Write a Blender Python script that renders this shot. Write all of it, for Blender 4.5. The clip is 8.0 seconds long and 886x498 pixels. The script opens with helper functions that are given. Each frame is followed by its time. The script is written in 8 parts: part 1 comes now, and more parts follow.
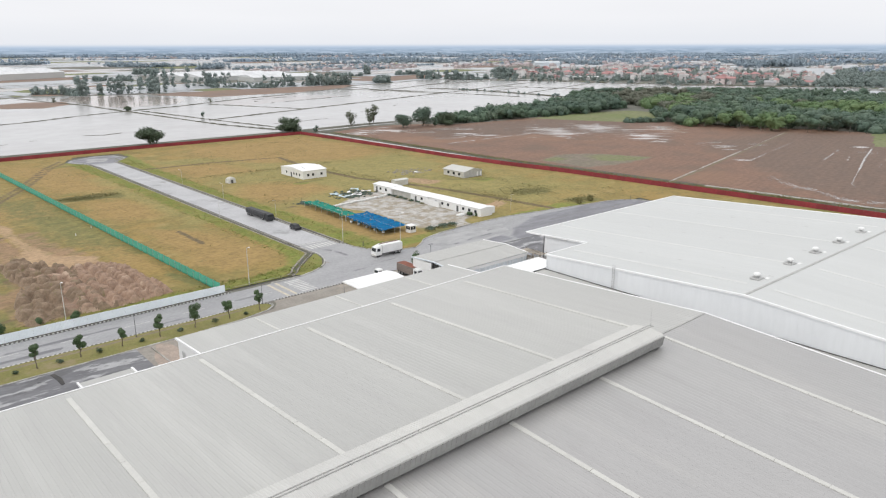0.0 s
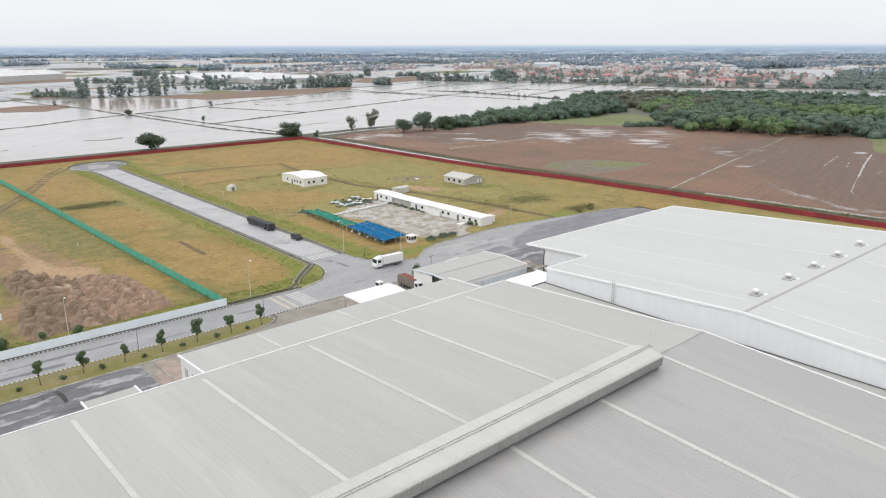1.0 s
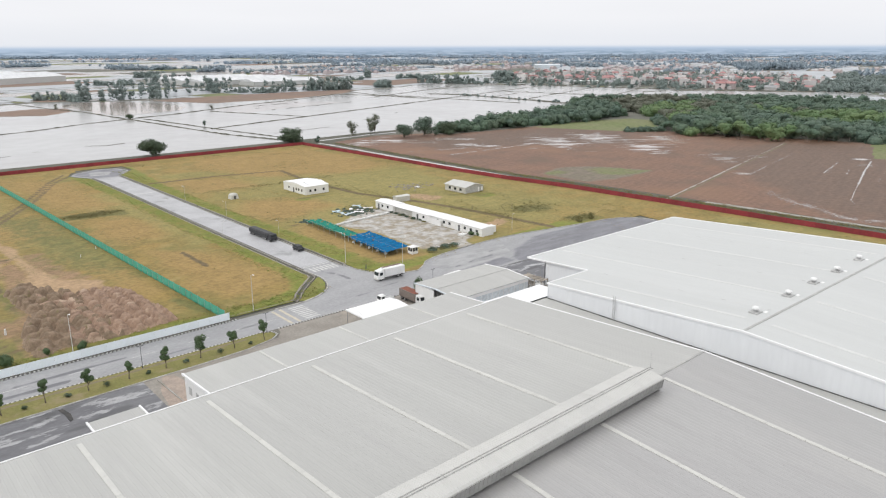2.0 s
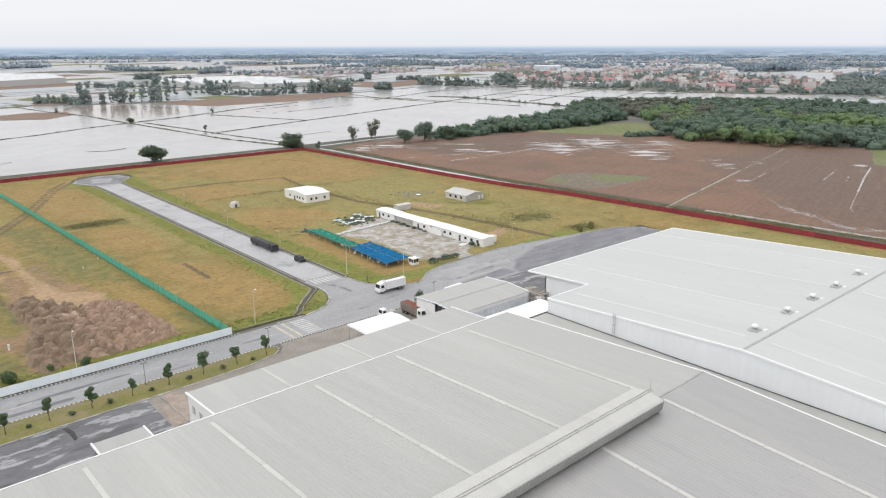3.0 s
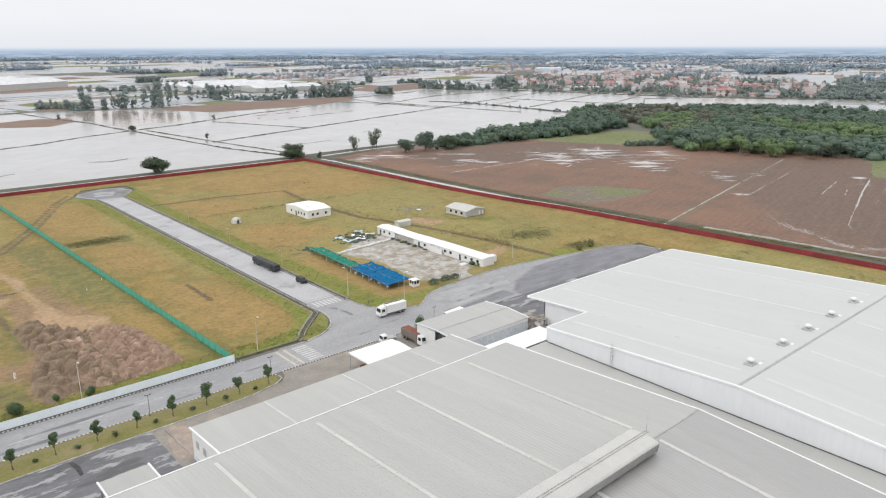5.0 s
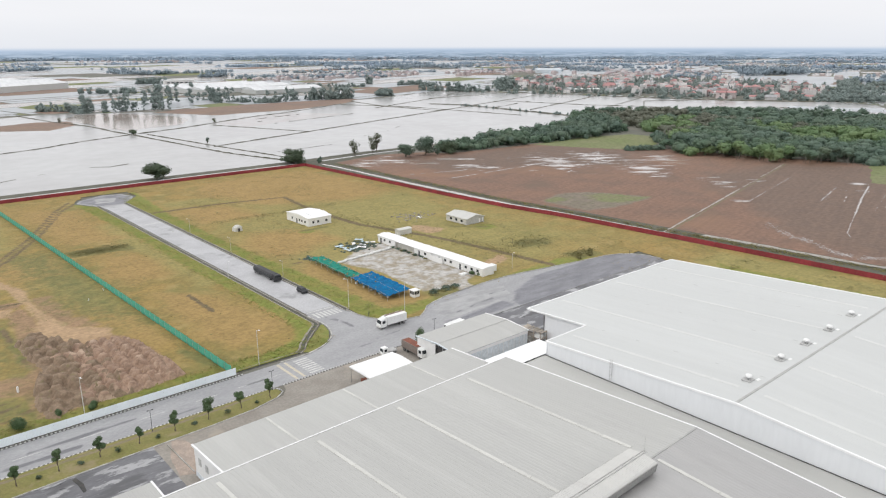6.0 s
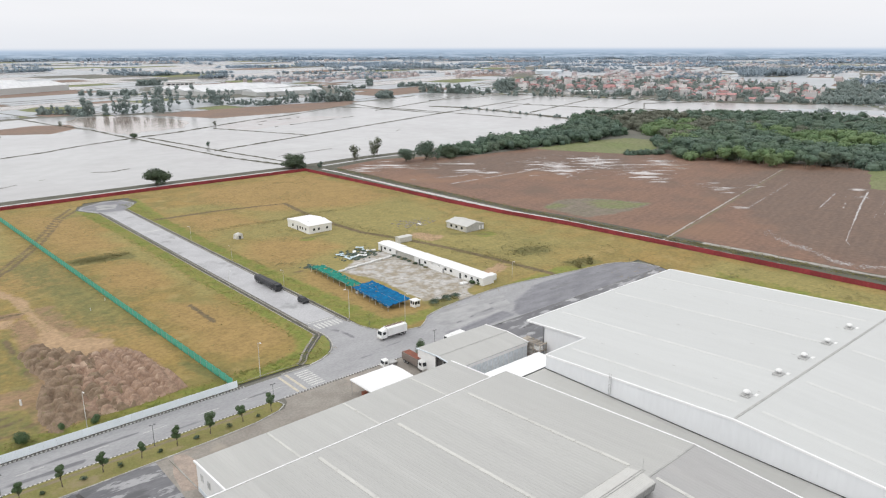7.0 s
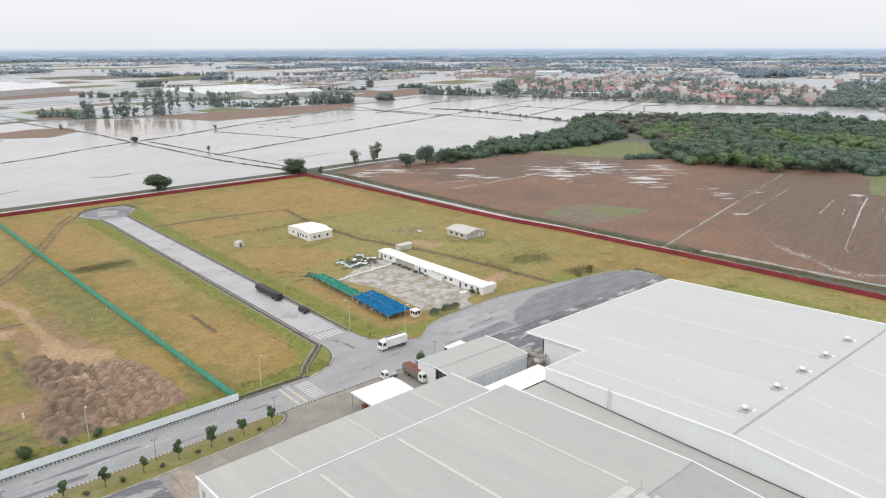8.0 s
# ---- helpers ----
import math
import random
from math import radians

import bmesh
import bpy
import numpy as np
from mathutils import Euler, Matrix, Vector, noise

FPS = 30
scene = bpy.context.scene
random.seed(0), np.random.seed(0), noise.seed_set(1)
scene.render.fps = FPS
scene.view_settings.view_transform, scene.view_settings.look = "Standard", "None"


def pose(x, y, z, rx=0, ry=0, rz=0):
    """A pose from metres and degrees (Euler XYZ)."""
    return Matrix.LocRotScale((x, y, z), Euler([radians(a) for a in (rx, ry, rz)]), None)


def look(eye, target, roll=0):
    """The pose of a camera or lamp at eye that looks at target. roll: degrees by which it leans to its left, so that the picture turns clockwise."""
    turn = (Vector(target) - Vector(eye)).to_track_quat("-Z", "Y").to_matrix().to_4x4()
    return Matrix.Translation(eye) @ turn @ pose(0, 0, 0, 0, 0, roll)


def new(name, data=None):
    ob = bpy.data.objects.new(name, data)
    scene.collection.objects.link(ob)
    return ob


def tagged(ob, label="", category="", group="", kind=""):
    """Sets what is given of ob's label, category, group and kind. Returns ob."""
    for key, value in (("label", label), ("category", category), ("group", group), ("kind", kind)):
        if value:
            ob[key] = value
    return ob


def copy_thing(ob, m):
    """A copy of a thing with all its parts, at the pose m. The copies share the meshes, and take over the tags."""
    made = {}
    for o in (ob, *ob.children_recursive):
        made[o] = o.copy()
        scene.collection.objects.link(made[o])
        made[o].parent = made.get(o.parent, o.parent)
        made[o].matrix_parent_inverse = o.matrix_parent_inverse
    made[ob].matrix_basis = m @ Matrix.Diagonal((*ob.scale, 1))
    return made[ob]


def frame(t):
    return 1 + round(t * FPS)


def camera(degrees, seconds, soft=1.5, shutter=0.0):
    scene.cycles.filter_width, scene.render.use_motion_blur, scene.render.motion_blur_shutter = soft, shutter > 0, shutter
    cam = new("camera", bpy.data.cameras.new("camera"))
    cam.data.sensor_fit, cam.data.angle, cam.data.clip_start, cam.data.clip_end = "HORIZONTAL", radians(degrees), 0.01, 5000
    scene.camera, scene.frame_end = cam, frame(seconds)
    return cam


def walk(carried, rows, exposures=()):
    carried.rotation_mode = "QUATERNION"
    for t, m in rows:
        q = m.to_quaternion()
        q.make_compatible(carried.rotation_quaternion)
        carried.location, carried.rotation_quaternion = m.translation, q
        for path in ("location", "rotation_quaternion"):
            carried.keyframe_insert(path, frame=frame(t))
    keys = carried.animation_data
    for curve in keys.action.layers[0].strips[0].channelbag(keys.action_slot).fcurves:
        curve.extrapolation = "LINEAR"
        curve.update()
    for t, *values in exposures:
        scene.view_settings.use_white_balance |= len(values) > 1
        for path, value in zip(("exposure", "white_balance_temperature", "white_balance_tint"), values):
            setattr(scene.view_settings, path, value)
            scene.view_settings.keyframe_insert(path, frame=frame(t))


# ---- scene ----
# Camera: a drone that climbs almost straight up, looking a little down.
cam = camera(63.52, 8.0, soft=1.2)
ROWS = [
    # seconds, x, y, z, pitch, yaw
    (0.0, -0.00, 0.00, 55.00, -15.85, -40.96),
    (1.0, -0.02, 0.08, 58.24, -15.86, -40.94),
    (1.5, -0.14, 0.18, 59.96, -15.84, -40.93),
    (3.0, -0.39, 0.54, 65.40, -15.86, -40.92),
    (4.0, -0.29, 0.46, 68.99, -15.88, -40.88),
    (4.5, -0.25, 0.38, 70.76, -15.88, -40.85),
    (6.0, -0.31, 0.32, 76.05, -15.90, -40.83),
    (7.0, -0.36, 0.24, 79.47, -15.91, -40.81),
    (8.0, -0.32, 0.22, 82.83, -15.92, -40.79),
]


def aim(x, y, z, pitch, yaw):
    cp = math.cos(radians(pitch))
    way = Vector((-math.sin(radians(yaw)) * cp, math.cos(radians(yaw)) * cp, math.sin(radians(pitch))))
    eye = Vector((x, y, z))
    return look(eye, eye + way * 100, roll=-0.12)


walk(cam, [(t, aim(x, y, z, p, w)) for t, x, y, z, p, w in ROWS])

# ---- light: a bright overcast day ----
SUN_EL, SUN_AZ = 40.0, 300.0        # degrees; azimuth clockwise from +y
world = bpy.data.worlds.new("overcast")
scene.world = world
world.use_nodes = True
wt = world.node_tree
wt.nodes.clear()
sky = wt.nodes.new("ShaderNodeTexSky")
sky.sky_type, sky.sun_disc = "NISHITA", False
sky.sun_elevation, sky.sun_rotation = radians(SUN_EL), radians(SUN_AZ)
sky.air_density, sky.dust_density, sky.ozone_density = 1.0, 4.0, 1.0
grey = wt.nodes.new("ShaderNodeHueSaturation")
grey.inputs["Saturation"].default_value = 0.25
grey.inputs["Value"].default_value = 0.5
wt.links.new(sky.outputs[0], grey.inputs["Color"])
tc = wt.nodes.new("ShaderNodeTexCoord")
sep = wt.nodes.new("ShaderNodeSeparateXYZ")
wt.links.new(tc.outputs["Generated"], sep.inputs[0])
ramp = wt.nodes.new("ShaderNodeValToRGB")      # cloud deck: paler blue-grey at the rim, brighter above
ramp.color_ramp.elements[0].position = 0.0
ramp.color_ramp.elements[0].color = (0.655, 0.675, 0.715, 1)
ramp.color_ramp.elements[1].position = 1.0
ramp.color_ramp.elements[1].color = (0.97, 0.97, 0.985, 1)
e = ramp.color_ramp.elements.new(0.035)
e.color = (0.715, 0.722, 0.748, 1)
wt.links.new(sep.outputs["Z"], ramp.inputs[0])
clouds = wt.nodes.new("ShaderNodeTexNoise")
clouds.inputs["Scale"].default_value = 3.0
clouds.inputs["Detail"].default_value = 5.0
stretch = wt.nodes.new("ShaderNodeMapping")
stretch.inputs["Scale"].default_value = (1, 1, 6)
wt.links.new(tc.outputs["Generated"], stretch.inputs[0])
wt.links.new(stretch.outputs[0], clouds.inputs["Vector"])
cloud_v = wt.nodes.new("ShaderNodeMapRange")
cloud_v.inputs["To Min"].default_value = 0.955
cloud_v.inputs["To Max"].default_value = 1.045
wt.links.new(clouds.outputs[0], cloud_v.inputs[0])
deck = wt.nodes.new("ShaderNodeVectorMath")
deck.operation = "SCALE"
wt.links.new(ramp.outputs[0], deck.inputs[0])
wt.links.new(cloud_v.outputs[0], deck.inputs["Scale"])
# scaled up, because the background's strength brings both down to a tenth
deck10 = wt.nodes.new("ShaderNodeVectorMath")
deck10.operation = "SCALE"
deck10.inputs["Scale"].default_value = 13.3
wt.links.new(deck.outputs[0], deck10.inputs[0])
both = wt.nodes.new("ShaderNodeMix")
both.data_type = "RGBA"
both.inputs["Factor"].default_value = 0.93
wt.links.new(grey.outputs[0], both.inputs[6])
wt.links.new(deck10.outputs[0], both.inputs[7])
bg = wt.nodes.new("ShaderNodeBackground")
bg.inputs["Strength"].default_value = 0.1
wt.links.new(both.outputs[2], bg.inputs["Color"])
wout = wt.nodes.new("ShaderNodeOutputWorld")
wt.links.new(bg.outputs[0], wout.inputs["Surface"])

sun = new("sun", bpy.data.lights.new("sun", "SUN"))
sun.data.energy, sun.data.angle, sun.data.color = 0.7, radians(25), (1.0, 0.985, 0.95)
az, el = radians(SUN_AZ), radians(SUN_EL)
sun.matrix_world = look((0, 0, 200), (0 - 100 * math.sin(az) * math.cos(el), 0 - 100 * math.cos(az) * math.cos(el), 200 - 100 * math.sin(el)))
scene.view_settings.exposure = 0.0

# ---- materials ----
def mat(name, a, b=None, size=3.0, fine=0.25, rough=0.7, metal=0.0, bump=0.0, bump_size=0.1, stain=None, stain_size=20.0,
        stain_at=(0.55, 0.7), stretch=(1, 1, 1), spec=0.5, vary=0.0, stain_rough=None, bump_depth=0.05, grain=0.13, stain2=None, stain2_size=10.0, stain2_at=(0.55, 0.7), island=0.0, covers=()):
    """A surface of two mixed colours at a coarse and a fine scale (metres), with stains, relief and a change from piece to piece."""
    m = bpy.data.materials.new(name)
    m.use_nodes = True
    t = m.node_tree
    n, l = t.nodes, t.links
    p = n["Principled BSDF"]
    p.inputs["Roughness"].default_value, p.inputs["Metallic"].default_value = rough, metal
    p.inputs["Specular IOR Level"].default_value = spec
    b = b or tuple(c * 0.8 for c in a)
    geo = n.new("ShaderNodeNewGeometry")
    mp = n.new("ShaderNodeMapping")
    mp.inputs["Scale"].default_value = stretch
    l.new(geo.outputs["Position"], mp.inputs[0])

    def tex(s, detail=4.0):
        x = n.new("ShaderNodeTexNoise")
        x.inputs["Scale"].default_value, x.inputs["Detail"].default_value, x.inputs["Roughness"].default_value = 1.0 / s, detail, 0.6
        l.new(mp.outputs[0], x.inputs["Vector"])
        return x.outputs[0]

    def ranged(src, lo, hi, out0=0.0, out1=1.0):
        x = n.new("ShaderNodeMapRange")
        x.interpolation_type = "SMOOTHSTEP"
        for k, v in zip((1, 2, 3, 4), (lo, hi, out0, out1)):
            x.inputs[k].default_value = v
        l.new(src, x.inputs[0])
        return x.outputs[0]

    def mixed(f, c0, c1):
        x = n.new("ShaderNodeMix")
        x.data_type = "RGBA"
        l.new(f, x.inputs["Factor"])
        for i, c in ((6, c0), (7, c1)):
            if isinstance(c, tuple):
                x.inputs[i].default_value = (*c, 1)
            else:
                l.new(c, x.inputs[i])
        return x.outputs[2]

    col = mixed(ranged(tex(size), 0.35, 0.65), a, b)
    fine_v = ranged(tex(fine, 3.0), 0.25, 0.75, 1 - grain, 1 + grain)
    sc = n.new("ShaderNodeVectorMath")
    sc.operation = "SCALE"
    l.new(col, sc.inputs[0])
    l.new(fine_v, sc.inputs["Scale"])
    col = sc.outputs[0]
    if stain:
        mask = ranged(tex(stain_size, 6.0), *stain_at)
        col = mixed(mask, col, stain)
        if stain_rough is not None:
            l.new(ranged(tex(stain_size, 6.0), *stain_at, rough, stain_rough), p.inputs["Roughness"])
    if stain2:
        col = mixed(ranged(tex(stain2_size, 6.0), *stain2_at), col, stain2)
    for name_, c0, c1, sz, fray, lo, hi in covers:
        at = n.new("ShaderNodeAttribute")
        at.attribute_name = name_
        ad = n.new("ShaderNodeMath")
        ad.operation = "ADD"
        l.new(at.outputs["Fac"], ad.inputs[0])
        l.new(tex(fray, 6.0), ad.inputs[1])
        sc4 = n.new("ShaderNodeVectorMath")
        sc4.operation = "SCALE"
        l.new(mixed(ranged(tex(sz), 0.35, 0.65), c0, c1), sc4.inputs[0])
        l.new(fine_v, sc4.inputs["Scale"])
        col = mixed(ranged(ad.outputs[0], lo, hi), col, sc4.outputs[0])
    if island:
        v = ranged(geo.outputs["Random Per Island"], 0, 1, 1 - island, 1 + island)
        sc3 = n.new("ShaderNodeVectorMath")
        sc3.operation = "SCALE"
        l.new(col, sc3.inputs[0])
        l.new(v, sc3.inputs["Scale"])
        col = sc3.outputs[0]
    if vary:
        info = n.new("ShaderNodeObjectInfo")
        v = ranged(info.outputs["Random"], 0, 1, 1 - vary, 1 + vary)
        sc2 = n.new("ShaderNodeVectorMath")
        sc2.operation = "SCALE"
        l.new(col, sc2.inputs[0])
        l.new(v, sc2.inputs["Scale"])
        col = sc2.outputs[0]
    l.new(col, p.inputs["Base Color"])
    if bump:
        bn = n.new("ShaderNodeBump")
        bn.inputs["Strength"].default_value, bn.inputs["Distance"].default_value = bump, bump_depth
        l.new(tex(bump_size, 4.0), bn.inputs["Height"])
        l.new(bn.outputs[0], p.inputs["Normal"])
    return m


def water_mat(name, deep, silt, size, rough=0.17):
    m = mat(name, deep, silt, size, size * 0.15, rough, bump=0.04, bump_size=1.5, bump_depth=0.02, spec=0.35, grain=0.045)
    return m


M_LAND = mat("field_soil", (0.135, 0.14, 0.115), (0.165, 0.155, 0.13), 60, 6, 0.95, stain=(0.12, 0.135, 0.085), stain_size=150)
COVERS = (("olive", (0.30, 0.252, 0.088), (0.255, 0.22, 0.076), 6, 14, 0.75, 1.35), ("gold", (0.348, 0.234, 0.086), (0.298, 0.202, 0.073), 6, 14, 0.75, 1.35),
          ("green", (0.187, 0.219, 0.041), (0.237, 0.219, 0.056), 5, 3, 0.82, 1.18), ("clay", (0.323, 0.210, 0.120), (0.263, 0.174, 0.099), 7, 5, 0.80, 1.22),
          ("yard", (0.49, 0.475, 0.455), (0.31, 0.27, 0.205), 4, 5, 0.84, 1.2), ("track", (0.434, 0.297, 0.176), (0.379, 0.258, 0.150), 5, 4, 0.82, 1.2),
          ("weeds", (0.151, 0.151, 0.052), (0.202, 0.175, 0.060), 3, 4, 0.80, 1.25), ("scar", (0.172, 0.122, 0.065), (0.131, 0.102, 0.056), 2, 1.5, 0.72, 1.14))
M_GRASS = mat("dry_rice_grass", (0.318, 0.218, 0.071), (0.237, 0.180, 0.057), 11, 1.3, 0.95, bump=0.6, bump_size=0.7, bump_depth=0.14, grain=0.18, covers=COVERS,
              stain=(0.20, 0.188, 0.06), stain_size=30, stain_at=(0.49, 0.70), stain2=(0.369, 0.278, 0.112), stain2_size=9, stain2_at=(0.52, 0.72))
M_GREEN = mat("green_verge_grass", (0.185, 0.225, 0.048), (0.235, 0.225, 0.065), 5, 0.6, 0.95, bump=0.9, bump_size=0.5, bump_depth=0.2)
M_VERGE = mat("mown_verge_grass", (0.235, 0.21, 0.075), (0.20, 0.195, 0.06), 4, 0.4, 0.95, bump=0.7, bump_size=0.3, bump_depth=0.1, stain=(0.29, 0.24, 0.13), stain_size=6, stain_at=(0.52, 0.66))
M_DARKGRASS = mat("dark_weeds", (0.19, 0.178, 0.072), (0.22, 0.196, 0.08), 4, 0.6, 0.95, bump=0.9, bump_size=0.5, bump_depth=0.2)
M_ASPHALT = mat("wet_asphalt", (0.355, 0.355, 0.362), (0.31, 0.31, 0.318), 9, 0.5, 0.55, stain=(0.27, 0.27, 0.28), stain_size=12, stain_at=(0.54, 0.68), stain_rough=0.35, stretch=(0.45, 1.25, 1),
                # the dry cover also paints the pale sheen of glossy patches
                covers=(("wet", (0.225, 0.225, 0.245), (0.16, 0.16, 0.178), 5, 7, 0.84, 1.16), ("dry", (0.40, 0.40, 0.40), (0.29, 0.29, 0.295), 4, 5, 1.0, 1.1), ("streak", (0.15, 0.15, 0.162), (0.19, 0.19, 0.20), 3, 4, 0.98, 1.25)))
# the pale stain paints white sky sheen on the puddles
M_YARDASPHALT = mat("dark_wet_asphalt", (0.165, 0.165, 0.175), (0.125, 0.125, 0.135), 7, 0.5, 0.5, stain=(0.36, 0.36, 0.365), stain_size=4,
                    stain_at=(0.53, 0.58), stain_rough=0.25, stretch=(0.45, 1.3, 1), stain2=(0.095, 0.095, 0.10), stain2_size=6, stain2_at=(0.54, 0.62))
M_CONCRETE = mat("worn_concrete", (0.42, 0.40, 0.37), (0.33, 0.31, 0.28), 6, 0.4, 0.85, stain=(0.24, 0.22, 0.18), stain_size=7)
M_TROD = mat("tan_trodden_rubble", (0.43, 0.345, 0.285), (0.33, 0.275, 0.235), 2.2, 0.3, 0.9, bump=0.5, bump_size=0.4, stain=(0.27, 0.23, 0.20), stain_size=2.5)
M_VERGEDIRT = mat("trodden_verge_soil", (0.255, 0.205, 0.135), (0.20, 0.175, 0.10), 3, 0.3, 0.95, bump=0.5, bump_size=0.3, stain=(0.21, 0.20, 0.085), stain_size=4, stain_at=(0.52, 0.66))
M_PAVING = mat("muddy_concrete_apron", (0.31, 0.285, 0.25), (0.26, 0.235, 0.205), 5, 0.5, 0.75, stain=(0.36, 0.32, 0.27), stain_size=9)
M_KERBW = mat("white_kerb_paint", (0.72, 0.72, 0.70), (0.6, 0.6, 0.57), 2, 0.2, 0.7)
M_KERBD = mat("dull_concrete_kerb", (0.52, 0.51, 0.485), (0.40, 0.385, 0.36), 2.5, 0.3, 0.8, vary=0.12, stain=(0.27, 0.25, 0.22), stain_size=3.0, stain_at=(0.56, 0.66))
M_KERBK = mat("dark_kerb", (0.15, 0.145, 0.14), (0.21, 0.20, 0.19), 2, 0.2, 0.8)
M_DRAIN = mat("drain_bottom", (0.06, 0.06, 0.05), (0.09, 0.085, 0.06), 3, 0.3, 0.6)
M_MARK = mat("road_marking", (0.62, 0.62, 0.60), (0.5, 0.5, 0.48), 1.5, 0.2, 0.7)
M_MARKY = mat("yellow_marking", (0.58, 0.53, 0.42), (0.5, 0.46, 0.37), 1.5, 0.2, 0.7)
M_MOUND = mat("clay_heaps", (0.37, 0.255, 0.183), (0.28, 0.19, 0.137), 2.6, 0.5, 0.95, bump=0.7, bump_size=0.8, bump_depth=0.3, grain=0.16, stain=(0.47, 0.35, 0.262), stain_size=3.0, stain_at=(0.54, 0.66))
M_MOUNDW = mat("weathered_clay_heaps", (0.28, 0.203, 0.14), (0.21, 0.153, 0.105), 2.2, 0.5, 0.95, bump=0.7, bump_size=0.8, bump_depth=0.3, grain=0.18, stain=(0.215, 0.175, 0.095), stain_size=2.0, stain_at=(0.57, 0.66))
M_SIDEROAD = mat("pale_concrete_road", (0.47, 0.47, 0.48), (0.41, 0.41, 0.42), 8, 0.5, 0.55, stain=(0.30, 0.30, 0.305), stain_size=10, stain_at=(0.56, 0.7))
M_WEEDY = mat("thin_weeds_on_mud", (0.17, 0.155, 0.09), (0.20, 0.155, 0.11), 9, 1.0, 0.9, stain=(0.15, 0.18, 0.07), stain_size=16, stain_at=(0.5, 0.66))
M_MUD = mat("ploughed_mud", (0.212, 0.122, 0.081), (0.184, 0.109, 0.077), 26, 2, 0.8, bump=0.5, bump_size=1.5, bump_depth=0.1, stain=(0.158, 0.104, 0.072), grain=0.2,
            stain_size=26, stain_at=(0.5, 0.72), stain2=(0.242, 0.138, 0.085), stain2_size=60, stain2_at=(0.48, 0.7),
            covers=(("olive", (0.148, 0.100, 0.075), (0.166, 0.109, 0.079), 9, 16, 0.75, 1.35), ("scrub", (0.205, 0.165, 0.13), (0.17, 0.15, 0.10), 5, 6, 0.8, 1.3), ("weeds", (0.19, 0.175, 0.09), (0.16, 0.185, 0.07), 7, 7, 0.82, 1.35)))
FURROW = radians(-41)


def standing_water(m, attribute, water, rough=0.16):
    """Lets shallow water stand on a ground material in streaks along the furrows, where the attribute is high."""
    n, l = m.node_tree.nodes, m.node_tree.links
    p = n["Principled BSDF"]
    geo, turn = n.new("ShaderNodeNewGeometry"), n.new("ShaderNodeMapping")
    turn.inputs["Rotation"].default_value = (0, 0, -FURROW)
    l.new(geo.outputs["Position"], turn.inputs[0])
    total = n.new("ShaderNodeAttribute")
    total.attribute_name = attribute
    half = n.new("ShaderNodeMath")
    half.operation = "MULTIPLY"
    half.inputs[1].default_value = 0.45
    l.new(total.outputs["Fac"], half.inputs[0])
    total = half.outputs[0]
    for sx, sy, k, detail in ((1 / 24, 1 / 6, 0.75, 6.0), (1 / 6, 1 / 1.6, 0.25, 3.0)):
        mp, tx, ad = n.new("ShaderNodeMapping"), n.new("ShaderNodeTexNoise"), n.new("ShaderNodeMath")
        mp.inputs["Scale"].default_value = (sx, sy, 1)
        tx.inputs["Scale"].default_value, tx.inputs["Detail"].default_value, tx.inputs["Roughness"].default_value = 1.0, detail, 0.6
        ad.operation = "MULTIPLY_ADD"
        ad.inputs[1].default_value = k
        l.new(turn.outputs[0], mp.inputs[0])
        l.new(mp.outputs[0], tx.inputs["Vector"])
        l.new(tx.outputs[0], ad.inputs[0])
        l.new(total, ad.inputs[2])
        total = ad.outputs[0]
    damp, pool, rg_ = n.new("ShaderNodeMapRange"), n.new("ShaderNodeMapRange"), n.new("ShaderNodeMapRange")
    for x, lo, hi, o0, o1 in ((damp, 0.71, 0.83, 1.0, 0.85), (pool, 0.81, 0.86, 0.0, 1.0), (rg_, 0.80, 0.84, 0.8, rough)):
        for k, v in zip((1, 2, 3, 4), (lo, hi, o0, o1)):
            x.inputs[k].default_value = v
        l.new(total, x.inputs[0])
    old = p.inputs["Base Color"].links[0].from_socket
    # plough lines
    way, thin, line, tone, rows_ = n.new("ShaderNodeMapping"), n.new("ShaderNodeMapping"), n.new("ShaderNodeTexNoise"), n.new("ShaderNodeMapRange"), n.new("ShaderNodeVectorMath")
    way.inputs["Rotation"].default_value = (0, 0, radians(-13))
    thin.inputs["Scale"].default_value = (1 / 70, 1 / 1.7, 1)
    line.inputs["Scale"].default_value, line.inputs["Detail"].default_value = 1.0, 3.0
    rows_.operation = "SCALE"
    for k, v in zip((1, 2, 3, 4), (0.34, 0.66, 0.94, 1.06)):
        tone.inputs[k].default_value = v
    l.new(geo.outputs["Position"], way.inputs[0])
    l.new(way.outputs[0], thin.inputs[0])
    l.new(thin.outputs[0], line.inputs["Vector"])
    l.new(line.outputs[0], tone.inputs[0])
    l.new(old, rows_.inputs[0])
    l.new(tone.outputs[0], rows_.inputs["Scale"])
    old = rows_.outputs[0]
    dark, mix = n.new("ShaderNodeVectorMath"), n.new("ShaderNodeMix")
    dark.operation, mix.data_type = "SCALE", "RGBA"
    mix.inputs[7].default_value = (*water, 1)
    l.new(old, dark.inputs[0])
    l.new(damp.outputs[0], dark.inputs["Scale"])
    l.new(dark.outputs[0], mix.inputs[6])
    l.new(pool.outputs[0], mix.inputs["Factor"])
    l.new(mix.outputs[2], p.inputs["Base Color"])
    l.new(rg_.outputs[0], p.inputs["Roughness"])


